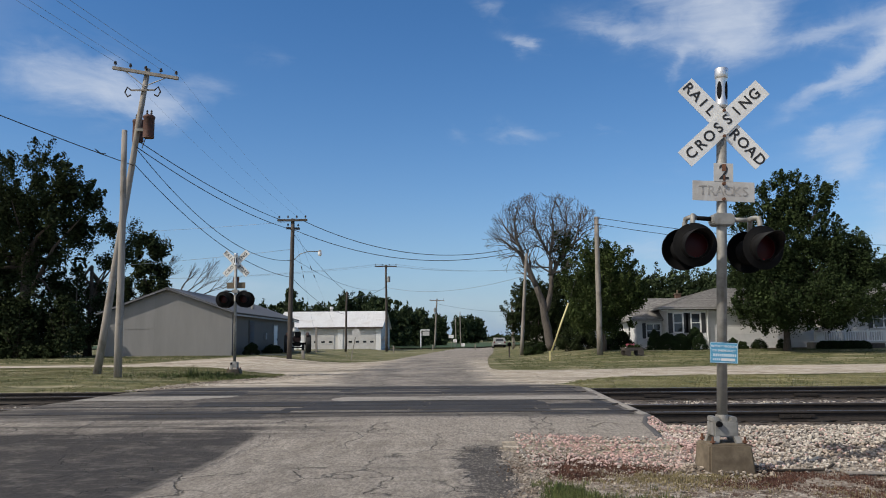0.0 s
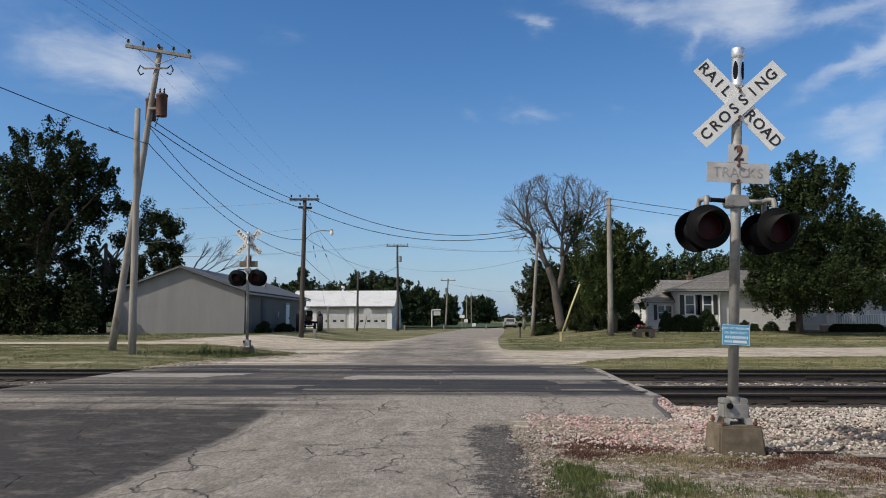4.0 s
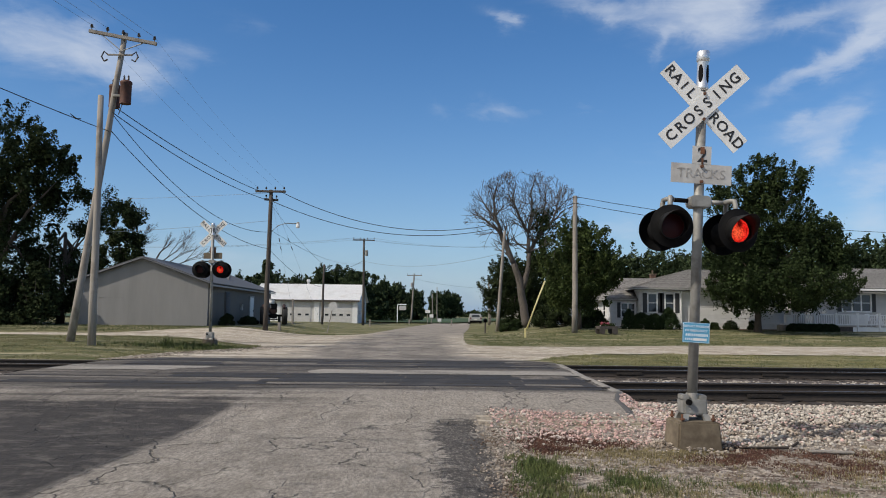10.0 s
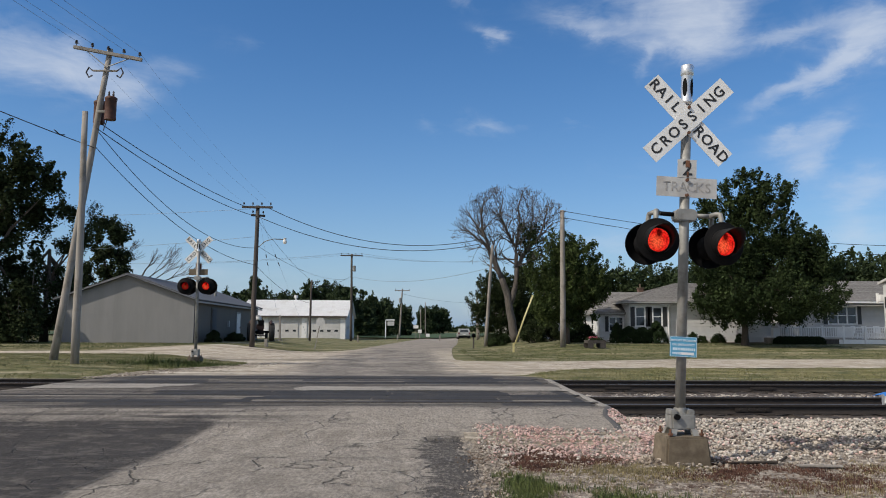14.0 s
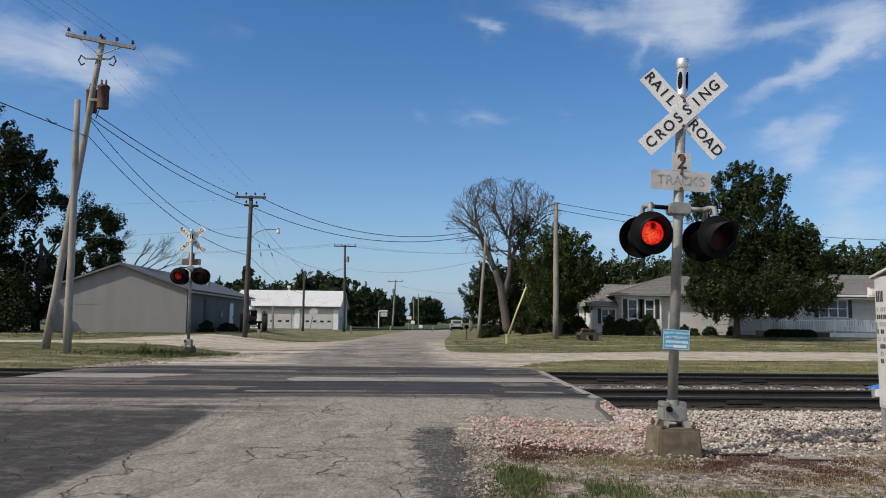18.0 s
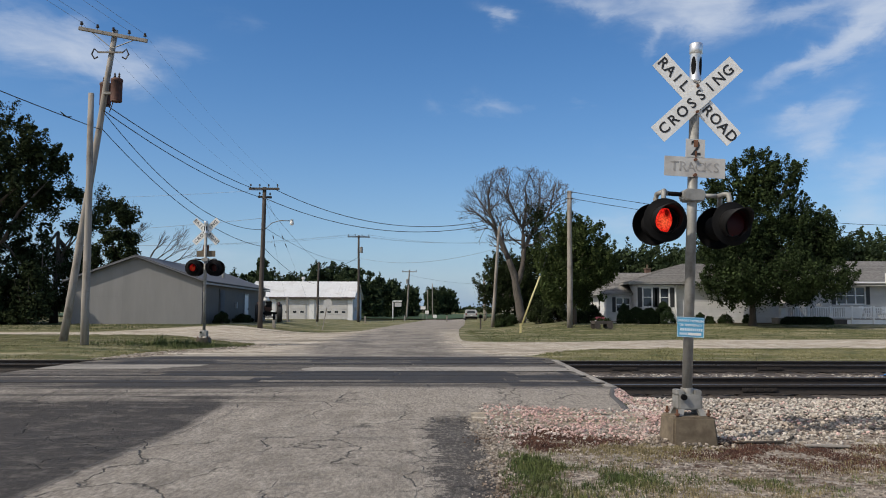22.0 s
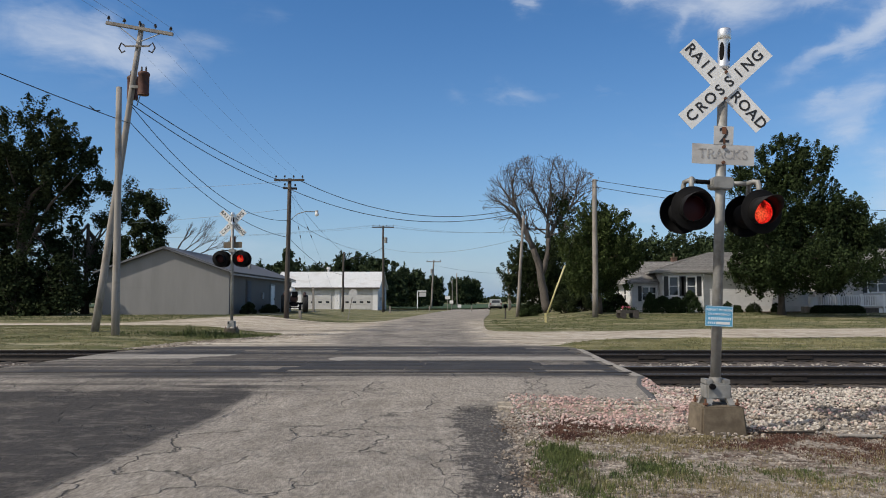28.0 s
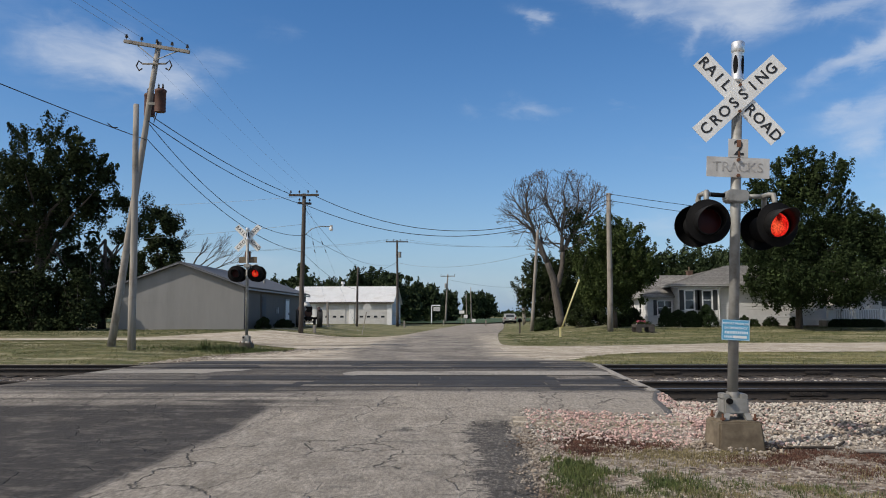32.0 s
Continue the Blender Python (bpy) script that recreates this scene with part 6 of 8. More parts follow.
def make_garage():
    x0, x1, y0, y1, z0, ze, zr = -24.0, -9.4, 104.0, 119.0, 0.35, 3.45, 5.85
    ym = (y0 + y1) / 2
    g = thing("garage_building", pose((x0 + x1) / 2, ym, z0), "white metal garage with a bright ribbed roof and wide doors", "garage")
    off = Matrix.Translation((-(x0 + x1) / 2, -ym, -z0))

    def add(name, bm, material, parent=g, label=""):
        bmesh.ops.transform(bm, matrix=off, verts=bm.verts[:])
        return part(name, bm, material, parent, label)

    add("front_wall", box(bmesh.new(), x0, x1, y0, y0 + 0.15, z0 - 0.2, ze), M["garagewall"])
    add("rear_wall", box(bmesh.new(), x0, x1, y1 - 0.15, y1, z0 - 0.2, ze), M["garagewall"])
    for x in (x0 + 0.15, x1):
        add("end_wall", slab(bmesh.new(), [(x, y0, z0 - 0.2), (x, y1, z0 - 0.2), (x, y1, ze), (x, ym, zr - 0.05), (x, y0, ze)], 0.15), M["garagewall"])
    for sgn in (-1, 1):
        ye = ym + sgn * (ym - y0 + 0.4)
        pts = [(x0 - 0.3, ym, zr), (x1 + 0.3, ym, zr), (x1 + 0.3, ye, ze - 0.1), (x0 - 0.3, ye, ze - 0.1)]
        add("roof_slope", slab(bmesh.new(), pts[::-1] if sgn < 0 else pts, 0.1), M["whitemetal"])
        bm = bmesh.new()
        k = x0 - 0.3
        while k < x1 + 0.3:
            chain(bm, [(k, ym, zr + 0.015), (k, ye, ze - 0.085)], 0.028, 4)
            k += 0.45
        add("roof_ribs", bm, M["whitemetal"])
    add("eave_trim", box(bmesh.new(), x0 - 0.3, x1 + 0.3, y0 - 0.46, y0 - 0.4, ze - 0.3, ze - 0.05), M["poledark"])
    add("roof_vent", tube(tube(bmesh.new(), (-17.4, ym, zr), (-17.4, ym, zr + 0.5), 0.16, n=12), (-17.4, ym, zr + 0.35), (-17.4, ym, zr + 0.7), 0.3, 0.24, 12), M["whitemetal"])
    for xa, xb in ((-14.1, -10.15), (-19.9, -15.8)):
        door = add("garage_door", box(bmesh.new(), xa, xb, y0 - 0.04, y0, z0, 3.1), M["whitemetal"], g, "white sectional garage door")
        for k in range(4):
            bm = box(bmesh.new(), xa + 0.02, xb - 0.02, y0 - 0.07, y0 - 0.04, z0 + 0.02 + 0.68 * k, z0 + 0.66 + 0.68 * k, 0.01)
            bmesh.ops.transform(bm, matrix=off, verts=bm.verts[:])
            part("door_panel", bm, M["garagewall"], door)
        for k in range(4):
            xc = xa + (xb - xa) * (k + 0.5) / 4
            bm = box(bmesh.new(), xc - 0.24, xc + 0.24, y0 - 0.085, y0 - 0.07, 1.25, 1.5)
            bmesh.ops.transform(bm, matrix=off, verts=bm.verts[:])
            part("door_window", bm, M["pane"], door)
    for x in (-20.3, -15.0, -9.75):
        add("pilaster", box(bmesh.new(), x - 0.35, x + 0.35, y0 - 0.1, y0 - 0.001, z0 - 0.1, ze - 0.1), M["trimwhite"])
    add("entry_door", box(bmesh.new(), -21.9, -21.0, y0 - 0.06, y0 - 0.001, z0, 2.45), M["trimwhite"])
    add("wall_box", box(bmesh.new(), x1, x1 + 0.4, 107, 107.8, 1.6, 2.1), M["garagewall"])


def sided_wall(add, a, b, z0, z1, board=0.2, t=0.16, holes=(), material=None):
    """A wall of lapped boards from a to b (x, y); each board is a part, cut round the holes (from, to, low, high)."""
    a, b = Vector((*a, 0)), Vector((*b, 0))
    length = (b - a).length
    d = (b - a).normalized()
    out = Vector((d.y, -d.x, 0))
    material = material or M["siding"]
    core = bmesh.new()
    slab(core, [a + Vector((0, 0, z0)), b + Vector((0, 0, z0)), b + Vector((0, 0, z1)), a + Vector((0, 0, z1))], t)
    add("wall", core, material)
    z = z0 + 0.25
    while z < z1 - 0.02:
        top = min(z + board, z1)
        cuts = sorted((h0, h1) for h0, h1, low, high in holes if low < top - 0.02 and high > z + 0.02)
        x, runs = 0.0, []
        for h0, h1 in cuts:
            runs.append((x, h0))
            x = h1
        runs.append((x, length))
        for s, e in runs:
            if e - s < 0.05:
                continue
            p, q = a + d * s, a + d * e
            bm = slab(bmesh.new(), [p + out * 0.032 + Vector((0, 0, z)), q + out * 0.032 + Vector((0, 0, z)), q + out * 0.008 + Vector((0, 0, top)), p + out * 0.008 + Vector((0, 0, top))], 0.02)
            add("board", bm, material)
        z += board


def house_window(add, off, a, d, s, z0, z1, w, panes=1, shutters=True, name="window"):
    """A framed window in a wall that runs from a along d, s metres along."""
    out = Vector((d.y, -d.x, 0))
    c = a + d * s

    def at(u, v, o):
        return c + d * u + Vector((0, 0, v)) + out * o

    bm = bmesh.new()
    for u0, u1, v0, v1 in ((-w / 2 - 0.09, w / 2 + 0.09, z1, z1 + 0.1), (-w / 2 - 0.09, w / 2 + 0.09, z0 - 0.1, z0), (-w / 2 - 0.09, -w / 2, z0, z1), (w / 2, w / 2 + 0.09, z0, z1)):
        slab(bm, [at(u0, v0, 0.08), at(u1, v0, 0.08), at(u1, v1, 0.08), at(u0, v1, 0.08)], 0.07)
    win = add(name, bm, M["trimwhite"])

    def sub(nm, b, m):
        bmesh.ops.transform(b, matrix=off, verts=b.verts[:])
        return part(nm, b, m, win)

    pw = w / panes
    for k in range(panes):
        u0 = -w / 2 + pw * k
        sub("pane", slab(bmesh.new(), [at(u0 + 0.03, z0 + 0.03, 0.03), at(u0 + pw - 0.03, z0 + 0.03, 0.03), at(u0 + pw - 0.03, z1 - 0.03, 0.03), at(u0 + 0.03, z1 - 0.03, 0.03)], 0.02), M["pane"])
        if k:
            sub("mullion", slab(bmesh.new(), [at(u0 - 0.05, z0, 0.07), at(u0 + 0.05, z0, 0.07), at(u0 + 0.05, z1, 0.07), at(u0 - 0.05, z1, 0.07)], 0.05), M["trimwhite"])
    sub("rail", slab(bmesh.new(), [at(-w / 2, (z0 + z1) / 2 - 0.025, 0.06), at(w / 2, (z0 + z1) / 2 - 0.025, 0.06), at(w / 2, (z0 + z1) / 2 + 0.025, 0.06), at(-w / 2, (z0 + z1) / 2 + 0.025, 0.06)], 0.03), M["trimwhite"])
    if shutters:
        for sgn in (-1, 1):
            u = sgn * (w / 2 + 0.26)
            add("shutter", slab(bmesh.new(), [at(u - 0.16, z0 - 0.06, 0.07), at(u + 0.16, z0 - 0.06, 0.07), at(u + 0.16, z1 + 0.06, 0.07), at(u - 0.16, z1 + 0.06, 0.07)], 0.05), M["shutter"])


def roof_face(add, pts, row=0.22):
    """A sloping roof face in overlapping shingle courses (the first two points are the eave)."""
    add("roof", slab(bmesh.new(), pts, 0.14), M["shingle"])
    e0, e1, t1, t0 = (Vector(p) for p in (pts if len(pts) == 4 else [pts[0], pts[1], pts[2], pts[2]]))
    nrm = (e1 - e0).cross(t0 - e0).normalized()
    n = max(2, int((((t0 + t1) / 2) - ((e0 + e1) / 2)).length / row))
    for k in range(n):
        a, b = e0.lerp(t0, k / n), e1.lerp(t1, k / n)
        c, d = e1.lerp(t1, (k + 1) / n), e0.lerp(t0, (k + 1) / n)
        if (b - a).length < 0.1:
            continue
        add("shingle_course", slab(bmesh.new(), [a + nrm * 0.035, b + nrm * 0.035, c + nrm * 0.012, d + nrm * 0.012], 0.012), M["shingle"])


def make_houses():
    # the near house: a west wing, a hipped middle part and a long east wall
    h = thing("house", pose(20, 60, 0.7), "white-sided single-storey house with grey shingle roof", "house", "houses")
    off = Matrix.Translation((-20, -60, -0.7))

    def add(name, bm, material, parent=h, label=""):
        bmesh.ops.transform(bm, matrix=off, verts=bm.verts[:])
        return part(name, bm, material, parent, label)

    # west wing
    sided_wall(add, (14.2, 63.4), (14.2, 57.4), 0.5, 2.95, holes=[(1.0, 1.9, 1.5, 2.6), (3.4, 4.3, 1.5, 2.6)])
    sided_wall(add, (14.36, 57.4), (16.12, 57.4), 0.5, 2.95, holes=[(0.55, 1.65, 1.55, 2.6)])
    west = Vector((14.2, 63.4, 0))
    for s in (1.45, 3.85):
        house_window(add, off, west, Vector((0, -1, 0)), s, 1.55, 2.55, 0.8, 1, False)
    house_window(add, off, Vector((14.36, 57.4, 0)), Vector((1, 0, 0)), 1.1, 1.58, 2.58, 1.02, 2, False)
    add("shutter", box(bmesh.new(), 14.62, 14.88, 57.32, 57.37, 1.5, 2.66), M["shutter"])
    roof_face(add, [(13.75, 56.95, 2.92), (18.6, 56.95, 2.92), (18.6, 60.2, 4.66), (15.6, 60.2, 4.66)])
    roof_face(add, [(13.75, 63.9, 2.92), (13.75, 56.95, 2.92), (15.6, 60.2, 4.66)])
    roof_face(add, [(18.6, 63.9, 2.92), (13.75, 63.9, 2.92), (15.6, 60.2, 4.66), (18.6, 60.2, 4.66)])
    add("fascia", box(box(bmesh.new(), 13.73, 16.0, 56.9, 56.96, 2.83, 2.91), 13.7, 13.76, 56.95, 63.9, 2.83, 2.91), M["shedtrim"])
    # middle part, standing forward
    sided_wall(add, (16.15, 66.0), (16.15, 56.0), 0.5, 3.55)
    sided_wall(add, (16.3, 56.0), (18.9, 56.0), 0.5, 3.55, holes=[(0.3, 0.95, 1.95, 3.3), (1.6, 2.25, 1.95, 3.3)])
    for s in (0.62, 1.92):
        house_window(add, off, Vector((16.3, 56.0, 0)), Vector((1, 0, 0)), s, 1.95, 3.3, 0.62, 1, True)
    add("downspout", chain(bmesh.new(), [(19.06, 55.7, 3.5), (19.06, 55.92, 3.3), (19.06, 55.92, 0.6)], 0.05, 6), M["trimwhite"])
    # long east wall
    sided_wall(add, (18.9, 56.2), (27.0, 56.2), 0.5, 3.5)
    add("corner_board", box(bmesh.new(), 18.84, 18.98, 55.94, 56.19, 0.5, 3.52), M["trimwhite"])
    sided_wall(add, (27.0, 56.36), (27.0, 66.0), 0.5, 3.5)
    sided_wall(add, (27.0, 66.0), (16.2, 66.0), 0.5, 3.5)
    add("brick_base", box(bmesh.new(), 19.0, 27.05, 56.1, 56.19, 0.4, 0.75), M["brick"])
    roof_face(add, [(15.5, 55.65, 3.72), (27.6, 55.65, 3.72), (25.0, 60.6, 5.45), (21.3, 60.6, 5.45)])
    roof_face(add, [(15.5, 66.4, 3.72), (15.5, 55.65, 3.72), (21.3, 60.6, 5.45)])
    roof_face(add, [(27.6, 55.65, 3.72), (27.6, 66.4, 3.72), (25.0, 60.6, 5.45)])
    roof_face(add, [(27.6, 66.4, 3.72), (15.5, 66.4, 3.72), (21.3, 60.6, 5.45), (25.0, 60.6, 5.45)])
    add("fascia", box(box(bmesh.new(), 15.45, 27.65, 55.59, 55.65, 3.63, 3.71), 15.44, 15.5, 55.65, 66.4, 3.63, 3.71), M["shedtrim"])
    add("soffit", slab(bmesh.new(), [(15.6, 56.2, 3.53), (27.5, 56.2, 3.53), (27.5, 55.68, 3.53), (15.6, 55.68, 3.53)], 0.02), M["trimwhite"])
    ch = add("chimney", box(bmesh.new(), 19.3, 19.72, 64.1, 64.6, 3.0, 5.25, 0.01), M["brick"])
    bm = box(tube(bmesh.new(), (19.5, 64.35, 5.27), (19.5, 64.35, 5.6), 0.08, n=10), 19.25, 19.77, 64.05, 64.65, 5.21, 5.29)
    bmesh.ops.transform(bm, matrix=off, verts=bm.verts[:])
    part("chimney_cap", bm, M["concrete"], ch)

    # the east house, standing higher, with a white railed deck
    r = thing("house", pose(38, 62, 0.72), "pale-sided house with a railed white deck and grey roof", "house", "houses")
    off2 = Matrix.Translation((-38, -62, -0.72))

    def add2(name, bm, material, parent=r, label=""):
        bmesh.ops.transform(bm, matrix=off2, verts=bm.verts[:])
        return part(name, bm, material, parent, label)

    sided_wall(add2, (29.0, 58.0), (46.0, 58.0), 0.5, 3.9, 0.22, holes=[(3.4, 5.7, 2.2, 3.5)], material=M["bluesiding"])
    sided_wall(add2, (29.0, 67.0), (29.0, 58.16), 0.5, 3.9, 0.22, material=M["bluesiding"])
    sided_wall(add2, (46.0, 58.16), (46.0, 67.0), 0.5, 3.9, 0.22, material=M["bluesiding"])
    sided_wall(add2, (46.0, 67.0), (29.0, 67.0), 0.5, 3.9, 0.22, material=M["bluesiding"])
    house_window(add2, off2, Vector((29.0, 58.0, 0)), Vector((1, 0, 0)), 4.55, 2.22, 3.5, 2.2, 3, True)
    roof_face(add2, [(28.4, 57.3, 3.95), (46.6, 57.3, 3.95), (46.6, 62.5, 5.85), (28.4, 62.5, 5.85)])
    roof_face(add2, [(46.6, 67.7, 3.95), (28.4, 67.7, 3.95), (28.4, 62.5, 5.85), (46.6, 62.5, 5.85)])
    for x in (29.1, 46.0):
        add2("gable_wall", slab(bmesh.new(), [(x, 58, 3.9), (x, 67, 3.9), (x, 62.5, 5.7)], 0.12), M["bluesiding"])
    add2("fascia", box(bmesh.new(), 28.4, 46.6, 57.24, 57.3, 3.8, 3.93), M["trimwhite"])
    bm = bmesh.new()
    k = 31.6
    while k < 40:
        slab(bm, [(k, 57.0, 3.62), (k + 0.14, 57.0, 3.62), (k + 0.14, 57.9, 3.74), (k, 57.9, 3.74)], 0.03)
        k += 0.2
    add2("awning", bm, M["shedtrim"], r, "pale ribbed window awning")
    deck = thing("deck", pose(33, 56, 0.7), "white railed wooden deck in front of the house", "deck")
    off3 = Matrix.Translation((-33, -56, -0.7))

    def add3(name, bm, material):
        bmesh.ops.transform(bm, matrix=off3, verts=bm.verts[:])
        return part(name, bm, material, deck)

    xa, xb, ya, zf = 26.9, 37.2, 54.8, 1.05
    for k in range(24):
        y = ya + 0.13 * k
        add3("plank", box(bmesh.new(), xa, xb, y, y + 0.12, zf - 0.04, zf), M["polegrey"])
    add3("brick_step", box(bmesh.new(), xa - 0.75, 27.3, ya - 0.2, ya + 0.9, 0.5, 1.12, 0.02), M["polegrey"])
    add3("planter", box(box(bmesh.new(), xa - 0.7, 27.0, ya - 0.15, ya + 0.5, 1.12, 1.2, 0.01), xa - 0.5, 26.9, ya - 0.05, ya + 0.3, 1.2, 1.85, 0.05), M["trimwhite"])
    # left skirt takes a dark colour for the shade on it; the rest is white
    add3("skirt", box(bmesh.new(), xa + 0.1, 31.4, ya + 0.02, ya + 0.08, 0.5, zf - 0.04), M["poledark"])
    add3("skirt", box(bmesh.new(), 31.4, xb, ya + 0.02, ya + 0.08, 0.5, zf - 0.04), M["trimwhite"])
    x = xa
    post = []
    while x < xb + 0.1:
        post.append(x)
        x += 1.62
    for x in post:
        add3("post", box(box(bmesh.new(), x - 0.06, x + 0.06, ya - 0.06, ya + 0.06, 0.5, 1.98), x - 0.08, x + 0.08, ya - 0.08, ya + 0.08, 1.98, 2.03), M["trimwhite"])
    for z in (1.16, 1.86):
        add3("handrail", box(bmesh.new(), xa, post[-1], ya - 0.035, ya + 0.035, z, z + 0.07, 0.006), M["trimwhite"])
    x = xa + 0.16
    while x < post[-1]:
        add3("baluster", box(bmesh.new(), x - 0.022, x + 0.022, ya - 0.022, ya + 0.022, 1.2, 1.88), M["trimwhite"])
        x += 0.17
    add3("privacy_panel", box(bmesh.new(), 31.2, 32.5, ya - 0.05, ya - 0.036, 1.2, 1.9), M["siding"])
    for x, y in ((33.6, 56.2), (34.5, 56.3), (35.3, 56.2)):
        ch = thing("garden_chair", pose(x, y, zf, 0, 0, random.uniform(-25, 25)), "white moulded garden chair on the deck", "chair", "deck chairs")
        part("seat", box(bmesh.new(), -0.26, 0.26, -0.25, 0.25, 0.4, 0.44, 0.01), M["trimwhite"], ch)
        part("backrest", slab(bmesh.new(), [(-0.25, 0.22, 0.44), (0.25, 0.22, 0.44), (0.22, 0.34, 0.95), (-0.22, 0.34, 0.95)], 0.03), M["trimwhite"], ch)
        for lx in (-0.22, 0.22):
            for ly in (-0.2, 0.2):
                part("leg", tube(bmesh.new(), (lx * 1.1, ly * 1.1, 0), (lx, ly, 0.4), 0.025, n=8), M["trimwhite"], ch)
            part("armrest", box(bmesh.new(), lx * 1.15 - 0.03, lx * 1.15 + 0.03, -0.22, 0.28, 0.62, 0.65, 0.006), M["trimwhite"], ch)


make_shed()
make_garage()
make_houses()


# ---- trees and shrubs ----
def leaf_mesh(name, centres, per, spread, size, material, parent, seed, droop=0.0, flat=1.0):
    """Many small bent leaves in clumps about the centres (x, y, z, radius)."""
    rng = np.random.default_rng(seed)
    c = np.repeat(np.array(centres, float), per, axis=0)
    n = len(c)
    d = rng.normal(size=(n, 3))
    d /= np.linalg.norm(d, axis=1)[:, None]
    r = rng.random(n) ** 0.45 * c[:, 3] * spread
    at = c[:, :3] + d * r[:, None] * np.array([1, 1, flat])
    at[:, 2] -= droop * rng.random(n) * c[:, 3]
    nrm = d + rng.normal(size=(n, 3)) * 0.7 + np.array([0, 0, 0.5])
    nrm /= np.linalg.norm(nrm, axis=1)[:, None]
    u = np.cross(nrm, rng.normal(size=(n, 3)))
    u /= np.linalg.norm(u, axis=1)[:, None]
    v = np.cross(nrm, u)
    s = size * rng.uniform(0.6, 1.35, n)[:, None]
    bend = nrm * s * 0.25
    return leaf_quads(name, at, u, v, s, bend, material, parent)


def spray_mesh(name, sprays, per, size, material, parent, seed):
    """Leaves set along short upright sprays (x, y, z, dx, dy, dz, length, width), dense at the foot and pointed at the tip."""
    rng = np.random.default_rng(seed)
    c = np.repeat(np.array(sprays, float), per, axis=0)
    n = len(c)
    k = rng.random(n) ** 0.85
    side = rng.normal(size=(n, 3))
    d = c[:, 3:6]
    side -= d * np.sum(side * d, axis=1)[:, None]
    at = c[:, :3] + d * ((k - 0.35) * c[:, 6])[:, None] + side * (c[:, 7] * 0.62 * (1.05 - 0.85 * k))[:, None]
    nrm = side * 0.8 + rng.normal(size=(n, 3)) * 0.55 + np.array([0, 0, 0.55])
    nrm /= np.linalg.norm(nrm, axis=1)[:, None]
    u = np.cross(nrm, rng.normal(size=(n, 3)))
    u /= np.linalg.norm(u, axis=1)[:, None]
    v = np.cross(nrm, u)
    s = size * rng.uniform(0.6, 1.35, n)[:, None]
    return leaf_quads(name, at, u, v, s, nrm * s * 0.25, material, parent)


def leaf_quads(name, at, u, v, s, bend, material, parent):
    n = len(at)
    quads = np.stack([at - u * s * 0.55 - bend, at - v * s * 0.36, at + u * s * 0.55 - bend, at + v * s * 0.36], axis=1).reshape(-1, 3)
    me = bpy.data.meshes.new(name)
    me.vertices.add(n * 4)
    me.vertices.foreach_set("co", quads.ravel())
    me.loops.add(n * 4)
    me.loops.foreach_set("vertex_index", np.arange(n * 4, dtype=np.int32))
    me.polygons.add(n)
    me.polygons.foreach_set("loop_start", np.arange(0, n * 4, 4, dtype=np.int32))
    me.update(calc_edges=True)
    me.materials.append(material)
    ob = new(name, me)
    ob.parent = parent
    return ob


def crown_points(lobes, count, rnd, radius):
    """Clump centres in the outer shell of ellipsoid lobes (x, y, z, rx, ry, rz)."""
    out = []
    total = sum(l[3] * l[4] * l[5] for l in lobes) or 1
    for l in lobes:
        k = max(4, int(count * l[3] * l[4] * l[5] / total))
        for _ in range(k):
            d = Vector((rnd.gauss(0, 1), rnd.gauss(0, 1), rnd.gauss(0, 1))).normalized()
            r = rnd.uniform(0.45, 1.0) ** 0.6
            out.append((l[0] + d.x * l[3] * r, l[1] + d.y * l[4] * r, l[2] + d.z * l[5] * r, radius * rnd.uniform(0.6, 1.3)))
    return out


